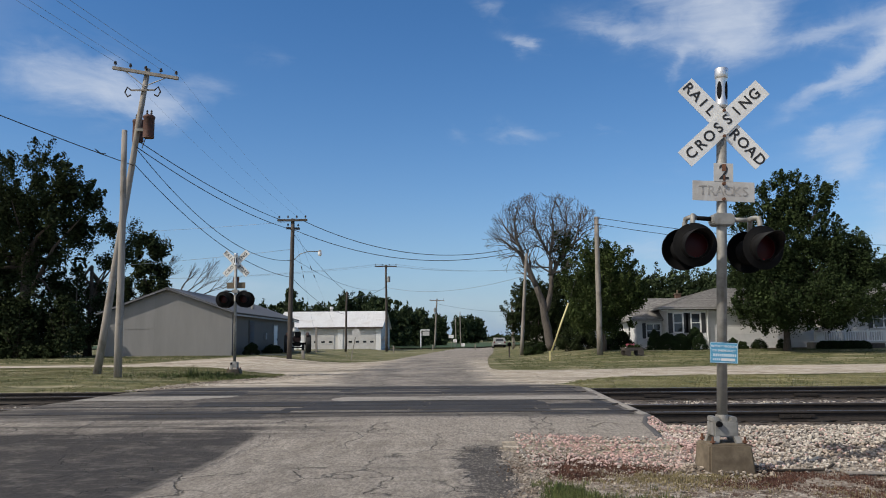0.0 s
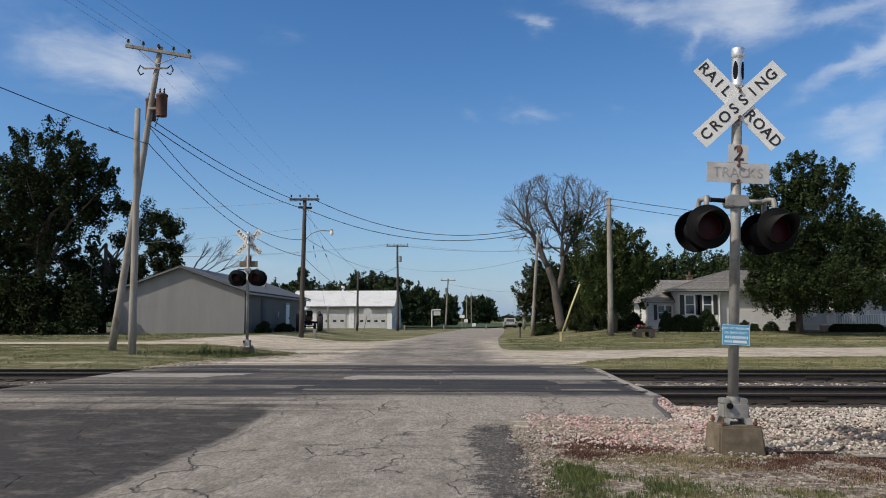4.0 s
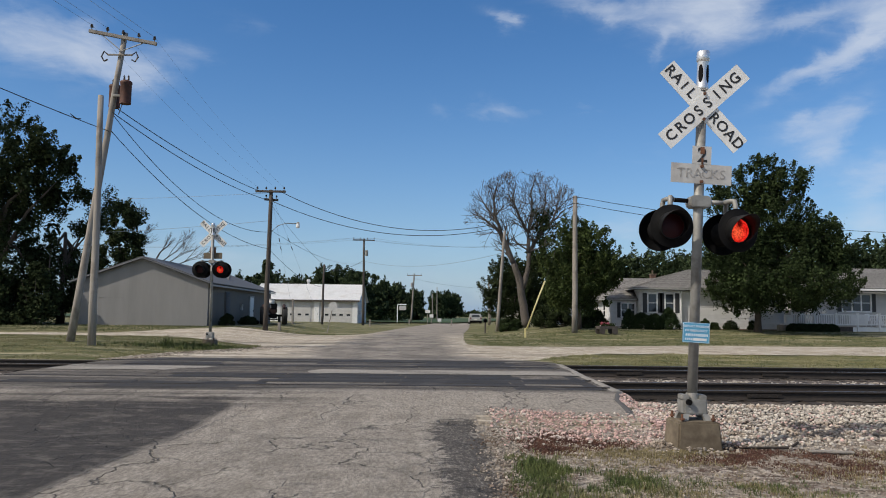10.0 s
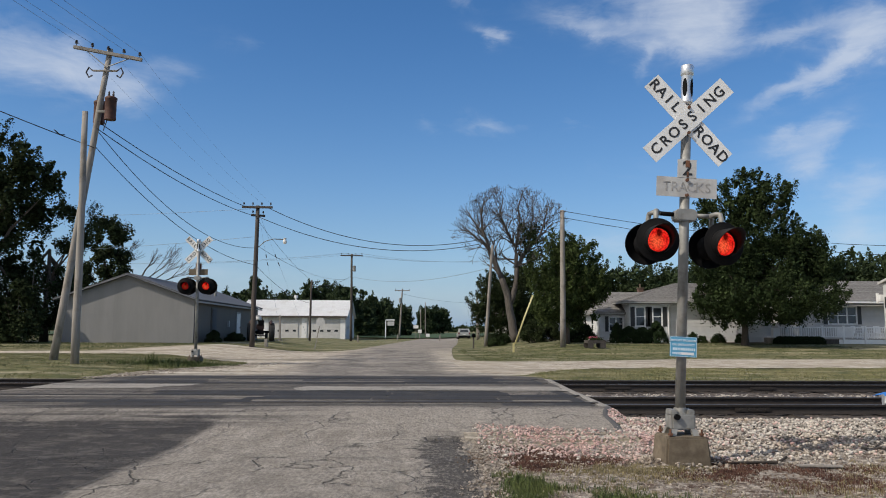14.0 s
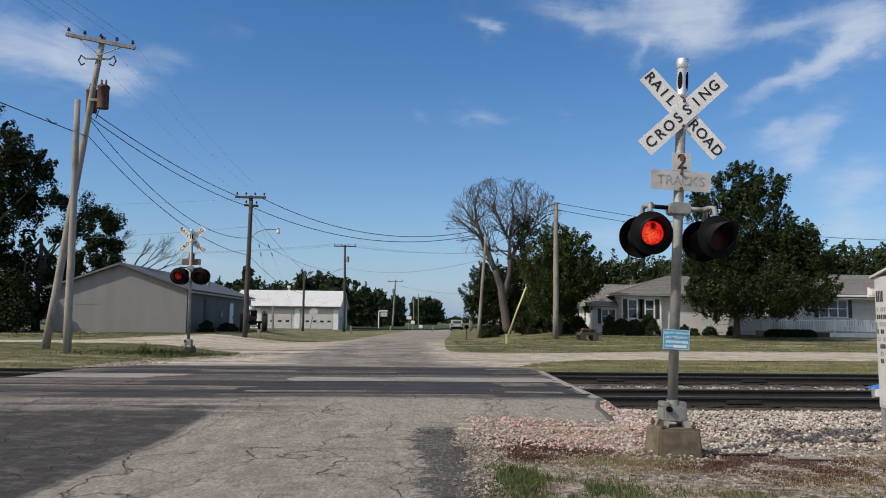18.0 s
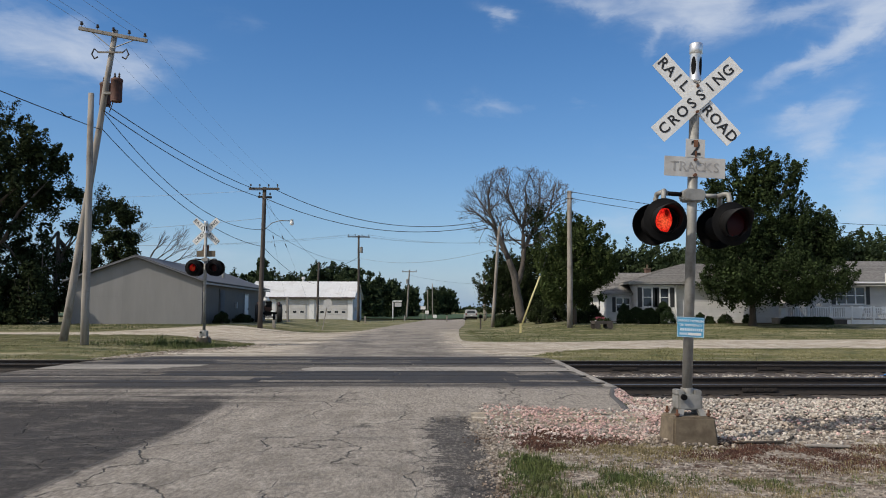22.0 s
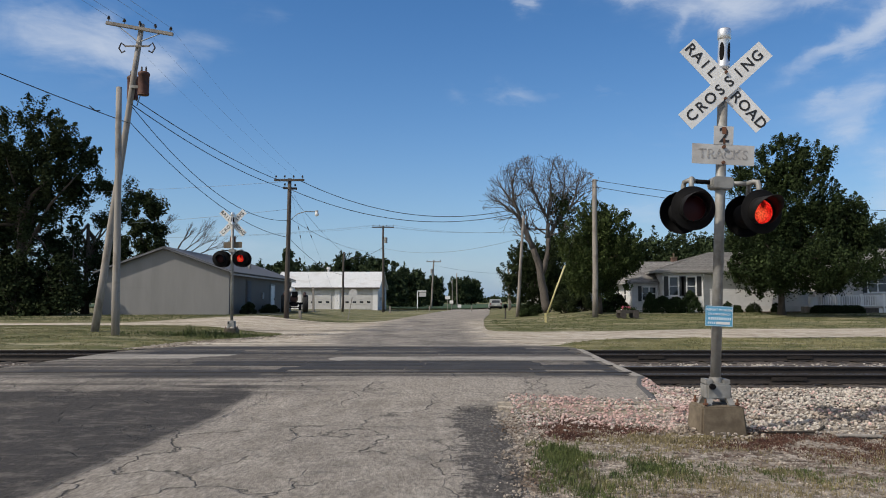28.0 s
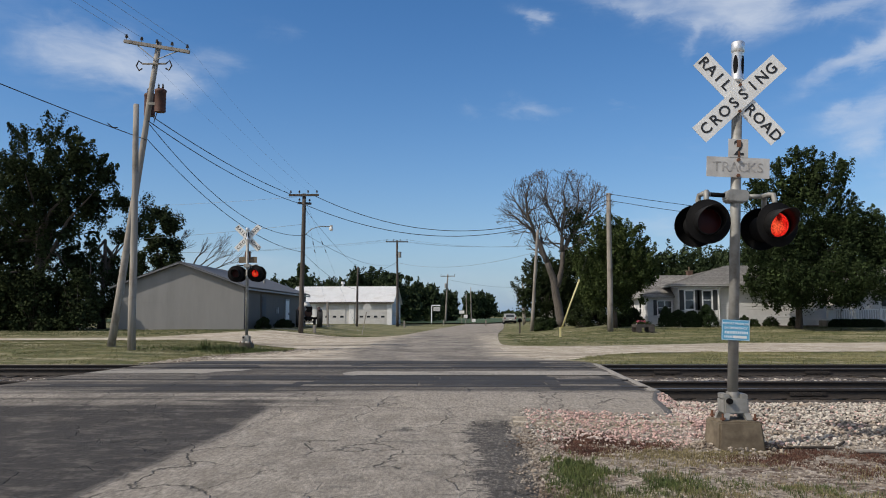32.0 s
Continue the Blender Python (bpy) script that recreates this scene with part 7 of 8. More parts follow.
def make_tree(at, trunk, lobes, clumps, per, leaf, radius, label, material="leaf", bark="bark", seed=1, limbs=14, lean=(0, 0), droop=0.0, name="tree", group="", floor=0.4, core=0):
    """A tapered trunk, limbs that reach into the crown, and a crown of leaf clumps (lobes are relative to the foot)."""
    rnd = random.Random(seed)
    z0 = ground_z(*at) - 0.1
    t = thing(name, pose(at[0], at[1], z0), label, "tree", group)
    height, r0 = trunk
    bm = bmesh.new()
    pts, rad = [], []
    for k in range(6):
        f = k / 5
        pts.append((lean[0] * f + rnd.uniform(-0.06, 0.06), lean[1] * f + rnd.uniform(-0.06, 0.06), height * f))
        rad.append(r0 * (1.35 if k == 0 else 1 - 0.55 * f))
    chain(bm, pts, rad, 12)
    part("trunk", bm, M[bark], t, "", True)
    centres = [c for c in crown_points(lobes, clumps, rnd, radius) if c[2] > floor]
    for c in rnd.sample(centres, min(limbs, len(centres))):
        f = rnd.uniform(0.45, 1.0)
        base = Vector((lean[0] * f, lean[1] * f, height * f))
        tip = Vector(c[:3])
        mid = base.lerp(tip, 0.5) + Vector((rnd.uniform(-0.3, 0.3), rnd.uniform(-0.3, 0.3), 0.12 * (tip - base).length))
        bm = chain(bmesh.new(), [base, base.lerp(mid, 0.55), mid, mid.lerp(tip, 0.6), tip], [r0 * 0.42, r0 * 0.32, r0 * 0.22, r0 * 0.13, r0 * 0.05], 6)
        part("limb", bm, M[bark], t, "", True)
    if droop:
        leaf_mesh("crown", centres, per, 1.0, leaf, M[material], t, seed, droop)
    else:
        sprays = []
        for x, y, z, r in centres:
            d = Vector((x - lean[0], y - lean[1], 0))
            d = d.normalized() * rnd.uniform(0.1, 0.9) + Vector((rnd.gauss(0, 0.3), rnd.gauss(0, 0.3), rnd.uniform(0.5, 1.2)))
            d.normalize()
            sprays.append((x, y, z, d.x, d.y, d.z, r * rnd.uniform(1.7, 2.7), r * rnd.uniform(0.7, 1.0)))
        spray_mesh("crown", sprays, per, leaf, M[material], t, seed)
    if core:
        inner = [(l[0] + rnd.gauss(0, 0.4) * l[3], l[1] + rnd.gauss(0, 0.4) * l[4], l[2] + rnd.gauss(0, 0.4) * l[5], radius) for l in lobes for _ in range(core)]
        leaf_mesh("inner_foliage", [c for c in inner if c[2] > floor + 0.3], 40, 1.0, leaf * 2.2, M[material], t, seed + 500)
    return t


def make_bare_tree(at, height, label, seed, spread=0.5, start=None, material="barkgrey", levels=5, fork=3, twig=0.012, first=None, r0=0.3, name="bare_tree", bound=None, limbs=()):
    """A leafless tree: limbs fork and fork again down to fine twigs."""
    rnd = random.Random(seed)
    t = thing(name, pose(at[0], at[1], ground_z(*at) - 0.1), label, "tree")
    thin = bmesh.new()
    tips = []

    def grow(p, d, length, radius, level):
        q = p + d * length
        if bound and 2 < level < 9:
            cx, cy, cz, rx, ry, rz = bound
            if ((q.x - cx) / rx) ** 2 + ((q.y - cy) / ry) ** 2 + ((q.z - cz) / rz) ** 2 > 1:
                length *= 0.45
                q = p + d * length
                level = max(level, levels - 1)
        bent = p.lerp(q, 0.5) + Vector((rnd.uniform(-1, 1), rnd.uniform(-1, 1), rnd.uniform(-0.3, 0.6))) * length * 0.07
        r1 = max(twig, radius * 0.66)
        stout = level < 3 or level > 8
        bm = chain(bmesh.new() if stout else thin, [p, bent, q], [radius, (radius + r1) / 2, r1], 9 if stout else 4 if level < 4 else 3)
        if stout:
            part("limb", bm, M[material], t, "", True)
        if level >= levels:
            return
        if 2 <= level:
            tips.append(q)
        for k in range(fork if level < 3 else fork + 1 if level < 5 else fork):
            a = rnd.uniform(0, 6.283)
            side = d.orthogonal().normalized()
            side.rotate(Matrix.Rotation(a, 3, d))
            nd = (d + side * rnd.uniform(0.35, 1.0) * spread * 1.6 + Vector((0, 0, 0.16))).normalized()
            grow(p.lerp(q, rnd.uniform(0.55, 1.0)) if k else q, nd, length * rnd.uniform(0.58, 0.86), r1 * rnd.uniform(0.6, 0.9), level + 1)

    for pts, ra, rb in limbs:
        pts = [Vector((x, y, z)) for x, y, z in pts]
        smooth = []
        for a, b in zip(pts, pts[1:]):
            for k in range(3):
                smooth.append(a.lerp(b, k / 3) + Vector((rnd.uniform(-0.09, 0.09), rnd.uniform(-0.09, 0.09), 0)) * (1 if k else 0.3))
        smooth.append(pts[-1])
        n = len(smooth) - 1
        part("limb", chain(bmesh.new(), smooth, [ra + (rb - ra) * i / n for i in range(n + 1)], 9), M[material], t, "", True)
        if rb > 0.1:
            continue
        for i in range(1, n + 1):
            for _ in range(2 if i < n else 4):
                along_limb = (smooth[i] - smooth[i - 1]).normalized()
                side = Vector((rnd.gauss(0, 1), rnd.gauss(0, 0.8), rnd.gauss(0, 0.6))).normalized()
                d = (along_limb * rnd.uniform(0.3, 0.9) + side + Vector((0, 0, 0.35))).normalized()
                r = ra + (rb - ra) * i / n
                grow(smooth[i - 1].lerp(smooth[i], rnd.random()), d, rnd.uniform(0.8, 1.7), r * 0.45, 3)
    if limbs:
        pass
    elif first:
        for p, d, length, radius, level in first:
            grow(Vector(p), Vector(d).normalized(), length, radius, level)
    else:
        grow(Vector((0, 0, 0)), Vector((rnd.uniform(-0.1, 0.1), rnd.uniform(-0.1, 0.1), 1)).normalized(), height * 0.34, r0, 0)
    tagged(part("twig_spray", thin, M[material], t), kind="stuff")
    return t, tips


def make_bush(at, size, label, seed, material="bush", per=260, leaf=0.07, name="bush", category="bush", cone=0.0, clipped=False):
    rnd = random.Random(seed)
    b = thing(name, pose(at[0], at[1], ground_z(*at) - 0.05), label, category, "garden bushes")
    sx, sy, sz = size
    bm = bmesh.new()
    for k in range(5):
        a = k * 1.256
        chain(bm, [(0, 0, 0), (sx * 0.2 * math.cos(a), sy * 0.2 * math.sin(a), sz * 0.4), (sx * 0.35 * math.cos(a), sy * 0.35 * math.sin(a), sz * 0.75)], [0.03, 0.02, 0.008], 5)
    part("stem", bm, M["bark"], b)
    centres = []
    for _ in range(220 if clipped else 34):
        z = rnd.random()
        r = (1 - z ** 2.2) ** 0.5 if not cone else (1 - z ** 1.5) ** 0.75
        a = rnd.uniform(0, 6.283)
        k = rnd.uniform(0.82, 0.95) if clipped else rnd.uniform(0.5, 0.85)
        centres.append((sx * 0.5 * r * k * math.cos(a), sy * 0.5 * r * k * math.sin(a), 0.08 + z * sz * 0.9, (0.09 if clipped else 0.16) * max(sx, sz)))
    leaf_mesh("foliage", centres, per, 1.0, leaf, M[material], b, seed)
    return b


def plant_trees():
    # dark trees west of the shed, with undergrowth
    make_tree((-29.1, 51.3), (7.5, 0.42), [(0.3, 0, 11.6, 3.0, 3.4, 2.6), (3.0, 0, 11.9, 1.6, 2.2, 1.7), (3.6, 0.2, 9.3, 1.7, 2.0, 1.5), (1.2, 0, 8.6, 2.8, 3.4, 2.6), (-2.2, 0.5, 8.4, 4.0, 4, 3.8), (-0.6, 0.5, 4.0, 3.8, 3.6, 3.0)], 330, 150, 0.165, 0.7, "tall dark leafy tree with a ragged crown", "leafdark", seed=3, limbs=24, group="big trees", core=10)
    make_tree((-25.6, 53.5), (6.5, 0.24), [(2.2, 0, 8.8, 1.1, 1.4, 1.3), (1.0, 0, 7.2, 1.8, 2.0, 0.7), (-0.6, 0.2, 5.2, 1.5, 1.8, 1.2), (-0.6, 0.4, 2.9, 3.0, 2.6, 1.9)], 120, 130, 0.16, 0.6, "dark leafy tree with open drooping branches", "leafdark", seed=4, limbs=22, droop=0.6, group="big trees")
    make_tree((-35.5, 52.0), (7.0, 0.4), [(0, 0, 9.2, 4.4, 4, 3.4), (1.5, 0, 5.2, 4.6, 4, 3.4), (-3, 0, 6.4, 4.4, 4, 3.6)], 170, 170, 0.2, 0.9, "tall dark leafy tree with a ragged crown", "leafdark", seed=5, limbs=18, group="big trees", core=8)
    make_tree((-44, 54.0), (7.0, 0.4), [(0, 0, 9.0, 5, 4, 4), (0, 0, 4.8, 5.4, 4, 3.6)], 110, 140, 0.3, 1.1, "tall dark leafy tree with a ragged crown", "leafdark", seed=6, limbs=14, group="big trees")
    for k, (x, y, w, h) in enumerate(((-25.4, 49.6, 2.8, 4.0), (-28.4, 49.6, 4.2, 4.2), (-31.6, 50.0, 4.6, 4.0), (-34.8, 50.2, 4.4, 4.2), (-27.6, 51.2, 3.4, 3.0), (-30.4, 52.6, 3.6, 3.4), (-33.6, 52.8, 3.8, 3.2), (-37, 53.2, 4.0, 3.4), (-41, 53.6, 4.4, 3.4))):
        make_bush((x, y), (w, 2.4, h), "dense dark undergrowth beneath trees", 40 + k, "leafdark", 140, 0.2, "undergrowth", "bush")
    # behind the shed
    make_tree((-34.8, 86), (7, 0.3), [(0.1, 0, 11.6, 2.3, 2.2, 2.4), (0.4, 0, 8.0, 2.5, 2.2, 2.6), (-1.4, 0, 6.5, 2.6, 2.2, 2.6)], 90, 130, 0.3, 0.8, "slender dark tree with drooping leaves", "leafdark", seed=8, limbs=14, droop=0.8)
    make_bare_tree((-36.0, 88), 12, "leafless grey tree leaning out behind the shed", 12, 0.3, levels=5, twig=0.013, first=[((0, 0, 0), (0.12, 0, 1), 9.0, 0.18, 9), ((1.0, 0, 8.6), (0.6, 0, 1), 2.0, 0.08, 2), ((1.0, 0, 8.2), (0.95, 0, 0.8), 2.0, 0.08, 2), ((0.9, 0, 8.0), (0.9, 0.1, 0.4), 1.8, 0.06, 3)])
    make_bare_tree((-33.6, 90), 10, "leafless grey tree leaning out behind the shed", 14, 0.3, levels=5, twig=0.013, first=[((0, 0, 0), (0.12, 0, 1), 7.4, 0.2, 9), ((0.8, 0, 6.6), (0.6, 0, 0.9), 2.0, 0.1, 2), ((1.2, 0, 6.6), (1.0, 0.1, 0.7), 2.3, 0.09, 2), ((2.0, 0.2, 6.4), (1.0, 0, 0.7), 2.2, 0.08, 2), ((3.2, 0.2, 6.4), (1.0, 0, 0.45), 2.2, 0.08, 2), ((0.8, 0.2, 6.2), (1.0, 0, 0.12), 4.2, 0.09, 9)])
    # the dying tree by the verge: two great limbs, bare tops, some leaves left on one limb
    foot = (8.95, 67.5)
    dead, tips = make_bare_tree(foot, 14, "large half-dead tree with bare spreading top limbs", 23, 0.5, levels=6, fork=2, twig=0.011, name="dying_tree", material="barkgrey", bound=(-0.15, 0, 9.9, 5.5, 4.2, 4.4), limbs=[
        ([(0, 0, 0), (-0.2, 0, 2.0), (-0.5, 0, 4.0), (-1.1, 0, 5.8)], 0.42, 0.27),
        ([(-0.3, 0, 3.6), (0.15, 0.1, 5.2), (0.3, 0.1, 6.8)], 0.26, 0.2),
        ([(-1.1, 0, 5.8), (-2.0, 0, 8.0), (-2.7, 0.2, 9.8), (-2.9, 0.3, 11.6), (-2.6, 0.3, 13.2)], 0.25, 0.03),
        ([(-1.6, 0, 7.2), (-2.8, -0.3, 9.0), (-4.0, -0.5, 9.9), (-4.9, -0.6, 10.2)], 0.15, 0.03),
        ([(-2.7, 0.2, 9.8), (-3.7, 0.4, 11.2), (-4.3, 0.5, 12.2)], 0.11, 0.03),
        ([(0.3, 0.1, 6.8), (0.2, 0, 8.6), (-0.7, -0.2, 10.2), (-1.3, -0.3, 11.6), (-1.0, -0.3, 13.2)], 0.19, 0.03),
        ([(0.2, 0, 8.6), (0.6, 0.3, 10.6), (0.5, 0.4, 12.2), (0.8, 0.4, 13.7)], 0.14, 0.03),
        ([(0.3, 0.1, 6.8), (1.2, 0, 8.4), (2.4, -0.1, 9.7), (2.8, -0.1, 11.2), (3.2, 0, 12.6)], 0.19, 0.03),
        ([(2.4, -0.1, 9.7), (3.6, 0.2, 10.8), (4.7, 0.3, 11.3)], 0.1, 0.03),
        ([(1.2, 0, 8.4), (1.6, 0.4, 10.2), (1.9, 0.5, 12.2), (1.8, 0.5, 13.3)], 0.12, 0.03)])
    rnd = random.Random(77)
    few = [(1.0 + rnd.gauss(0.5, 0.55), rnd.gauss(0, 0.4), rnd.uniform(5.2, 10.6), 0.5) for _ in range(60)]
    leaf_mesh("leaves", few, 60, 1.0, 0.19, M["leafdark"], dead, 78)
    # thicket behind it
    make_tree((9.6, 84), (4, 0.25), [(-0.6, 0, 5.6, 2.0, 2, 1.9), (0.9, 0, 5.2, 2.4, 2, 2.2), (-1.7, 0, 4.0, 1.8, 2, 1.8), (-0.6, 0, 2.2, 2.7, 2, 2.2), (1.6, 0, 2.4, 2.6, 2, 2.4)], 260, 130, 0.15, 0.6, "dark shaggy tree wrapped in dead vines", "leafdark", seed=15, limbs=20, core=12)
    make_tree((13.0, 86), (4, 0.25), [(0, 0, 5.2, 2.6, 2, 3.0), (0.4, 0, 2.2, 3.0, 2, 2.0)], 130, 120, 0.18, 0.7, "dark shaggy tree wrapped in dead vines", "leafdark", seed=16, limbs=12, core=12)
    # the round maple and the large lawn tree
    make_tree((10.95, 54.0), (3.6, 0.2), [(-0.1, 0, 6.9, 1.3, 1.5, 1.25), (0.7, 0, 5.9, 1.8, 1.9, 1.5), (-1.0, 0, 5.3, 1.9, 1.9, 1.6), (0.5, 0, 4.3, 2.6, 2.3, 1.8), (-0.9, 0, 3.3, 2.1, 2.0, 1.7), (1.3, 0.1, 3.9, 1.8, 1.9, 1.3), (-0.3, 0.2, 2.3, 2.0, 1.8, 1.1)], 520, 130, 0.115, 0.42, "dense round green maple on the lawn", "leafmaple", seed=17, limbs=18, group="lawn trees", core=12)
    make_tree((23.2, 52.2), (4.5, 0.24), [(0.3, 0, 10.8, 1.9, 2.2, 1.7), (2.0, 0, 10.3, 1.7, 2.0, 1.5), (-1.3, 0, 8.6, 2.0, 2.2, 2.0), (1.2, 0, 7.8, 3.0, 2.8, 2.0), (-1.4, 0, 5.6, 2.3, 2.8, 2.4), (2.4, 0, 5.6, 3.4, 3.0, 2.2), (5.2, 0, 5.3, 1.8, 2.2, 1.4), (4.0, 0, 7.0, 1.8, 2.2, 1.5), (3.6, -1.0, 3.2, 2.5, 3.8, 1.5), (0.6, -1.1, 3.2, 3.6, 4.0, 1.7), (-1.8, -0.8, 2.9, 1.9, 3.4, 1.5)], 960, 130, 0.125, 0.52, "large broad leafy tree on the front lawn", "leaf", seed=18, limbs=26, group="lawn trees", floor=1.0, core=12)
    # woods behind the houses
    rnd = random.Random(5)
    k = 0
    x = 24.0
    while x < 96:
        h = rnd.uniform(9.9, 10.9) + (1.6 if x > 46 else 0)
        make_tree((x, 104 + rnd.uniform(-4, 5)), (h * 0.5, 0.25), [(0, 0, h * 0.62, 4.0, 3, h * 0.36), (rnd.uniform(-2, 2), 0, h * 0.36, 4.2, 3, h * 0.3)], 150, 52, 0.32, 1.0, "leafy woodland tree behind the houses", "leaffar", seed=100 + k, limbs=5, group="woodland trees", core=24)
        x += rnd.uniform(2.7, 3.5)
        k += 1
    # scattered trees round the village edge
    for k, (x, y, h, w, kind) in enumerate(((-31.5, 150, 9.8, 8, 0), (-26, 158, 9.4, 8.0, 0), (-36.5, 152, 9.4, 8, 0), (-22.5, 160, 9.2, 7, 0), (-14.2, 150, 9.6, 6, 0), (-21, 150, 11.0, 3.6, 0), (-17.5, 152, 11.2, 3.6, 0), (-12.4, 134, 9.2, 5.6, 0), (-9.0, 150, 8.4, 4.4, 0), (-9.5, 142, 7.2, 4.0, 0),
                                       (-6.8, 165, 9.0, 5.6, 0), (-2.6, 172, 7.4, 4.0, 0), (-6.0, 150, 6.4, 4.0, 0), (4.2, 245, 9.6, 6.4, 0), (8.4, 250, 9.2, 6.4, 0), (-27.5, 146, 8.2, 7.0, 0), (-23.6, 146, 8.4, 6.0, 0),
                                       (-44, 150, 9.6, 6, 0), (-52, 146, 10, 6, 0), (-62, 140, 11, 7, 0), (21, 160, 9, 5, 0))):
        make_tree((x, y), (h * 0.4, 0.22), [(0, 0, h * 0.6, w * 0.5, w * 0.4, h * 0.36), (0, 0, h * 0.3, w * 0.55, w * 0.4, h * 0.26)], 110, 60, 0.32 if y < 200 else 0.42, 0.85 if y < 200 else 1.0, "distant leafy tree at the village edge", "leaffar", seed=200 + k, limbs=4, group="distant trees", core=26)
    # one spruce beside the shed
    rnd = random.Random(8)
    layers = []
    for k in range(150):
        z = 1.0 + 8.6 * (k / 150)
        tier = 1.0 - ((z * 1.1) % 1.0) * 0.55
        a, r = rnd.uniform(0, 6.283), (1 - (z / 10.2)) * 3.1 * tier * rnd.uniform(0.6, 1)
        layers.append((r * math.cos(a), r * math.sin(a), z, 0.55))
    sp = thing("spruce_tree", pose(-25.6, 121, ground_z(-25.6, 121)), "dark blue-green spruce behind the shed", "tree")
    part("trunk", tube(bmesh.new(), (0, 0, -0.1), (0, 0, 9.6), 0.22, 0.03, 10), M["bark"], sp)
    leaf_mesh("crown", layers, 70, 1.0, 0.3, M["leaffar"], sp, 9, 0.4, 0.5)
    # far tree lines on the horizon
    rng = random.Random(31)
    line = [(rng.uniform(-420, 420), rng.uniform(520, 620), rng.uniform(0.3, 3.8), 3.2) for _ in range(1000)]
    tagged(leaf_mesh("far_woods", line, 26, 1.0, 2.2, M["leaffar"], None, 32, 0, 0.7), "hazy dark tree line along the horizon", "woods", kind="stuff")
    # garden bushes by the house
    for k, (x, y, w, h) in enumerate(((14.85, 54.9, 1.1, 1.5), (15.7, 54.7, 1.5, 1.2), (16.65, 54.7, 1.4, 1.15), (17.65, 54.5, 1.7, 1.65))):
        make_bush((x, y), (w, w, h), "clipped dark green evergreen bush by the house", 60 + k, "bush", 34, 0.085, cone=1.0 if k in (0, 3) else 0.0, clipped=True)
    # dark bushes added where only shade darkens the foot of the deck
    for k, x in enumerate((26.7, 27.1, 27.5, 27.9, 28.3, 28.7, 29.1, 29.5)):
        make_bush((x, 54.2), (1.1, 0.8, 0.5), "low dark clipped bush added for the shade before the deck", 66 + k, "bush", 26, 0.085, clipped=True)
    for k, (x, y, w, h) in enumerate(((21.4, 55.5, 0.8, 0.5), (22.6, 55.5, 1.2, 0.6), (20.7, 55.5, 0.9, 0.75), (24.2, 55.5, 0.7, 0.65))):
        make_bush((x, y), (w, w, h), "low leafy shrub at the foot of the wall", 70 + k, "leaf", 110, 0.06)
    for k, (x, y, w, h, m) in enumerate(((9.6, 60.5, 2.6, 1.7, "leafdark"), (11.2, 61.5, 2.2, 1.6, "leafdark"), (13.0, 57.0, 1.6, 1.3, "leaf"), (12.0, 56.4, 1.2, 0.8, "leaf"), (6.6, 61.8, 1.1, 0.6, "leaf"), (7.4, 62.0, 1.3, 0.8, "leaf"), (7.0, 66, 1.2, 1.0, "leafdark"))):
        make_bush((x, y), (w, w, h), "leafy garden shrub at the lawn's edge", 80 + k, m, 160, 0.11)
    for k, (x, y, w, h) in enumerate(((-14.0, 53.4, 1.2, 0.75), (-13.9, 59.0, 1.4, 0.5), (-14.0, 61.0, 1.1, 0.45))):
        make_bush((x, y), (w, 1.2, h), "dark low shrub against the shed wall", 90 + k, "leafdark", 120, 0.09)


plant_trees()


# ---- street furniture, vehicles, garden things ----
def stop_sign():
    s = thing("stop_sign", pose(-7.15, 54.9, ground_z(-7.15, 54.9), 0, 11, 0), "leaning stop sign seen from its pale back", "road sign")
    part("post", box(bmesh.new(), -0.03, 0.03, -0.02, 0.02, -0.2, 2.3), M["pole"], s)
    bm = bmesh.new()
    ring = [(0.33 * math.cos(radians(22.5 + 45 * k)), -0.03, 1.98 + 0.33 * math.sin(radians(22.5 + 45 * k))) for k in range(8)]
    slab(bm, ring, 0.006)
    part("plate", bm, M["signgrey"], s, "pale aluminium octagonal plate")


def guy_guard():
    g = thing("guy_guard", pose(6.27, 47.55, ground_z(6.27, 47.55)), "yellow plastic guard on a slanting guy wire", "guy wire guard")
    part("guard", chain(bmesh.new(), [(0.1, 0, 0.55), (0.65, 0, 2.05), (1.25, 0, 3.6)], 0.055, 10), M["yellow"], g, "", True)
    part("anchor_post", box(bmesh.new(), -0.06, 0.06, -0.05, 0.05, -0.1, 0.6, 0.01), M["yellow"], g)
    part("guy_wire", chain(bmesh.new(), [(0.0, 0, 0.4), (1.25, 0, 3.6), (3.65, 2.9, 9.3)], 0.006, 5), M["wire"], g)


def mailbox():
    m = thing("mailbox", pose(4.74, 60.2, ground_z(4.74, 60.2)), "dark mailbox on a wooden post by the road", "mailbox")
    part("post", box(bmesh.new(), -0.06, 0.06, -0.06, 0.06, -0.1, 0.85), M["poledark"], m)
    bm = box(bmesh.new(), -0.14, 0.14, -0.28, 0.28, 0.85, 1.02, 0.01)
    tube(bm, (0, -0.28, 1.02), (0, 0.28, 1.02), 0.14, n=16)
    part("box", bm, M["lampblack"], m)


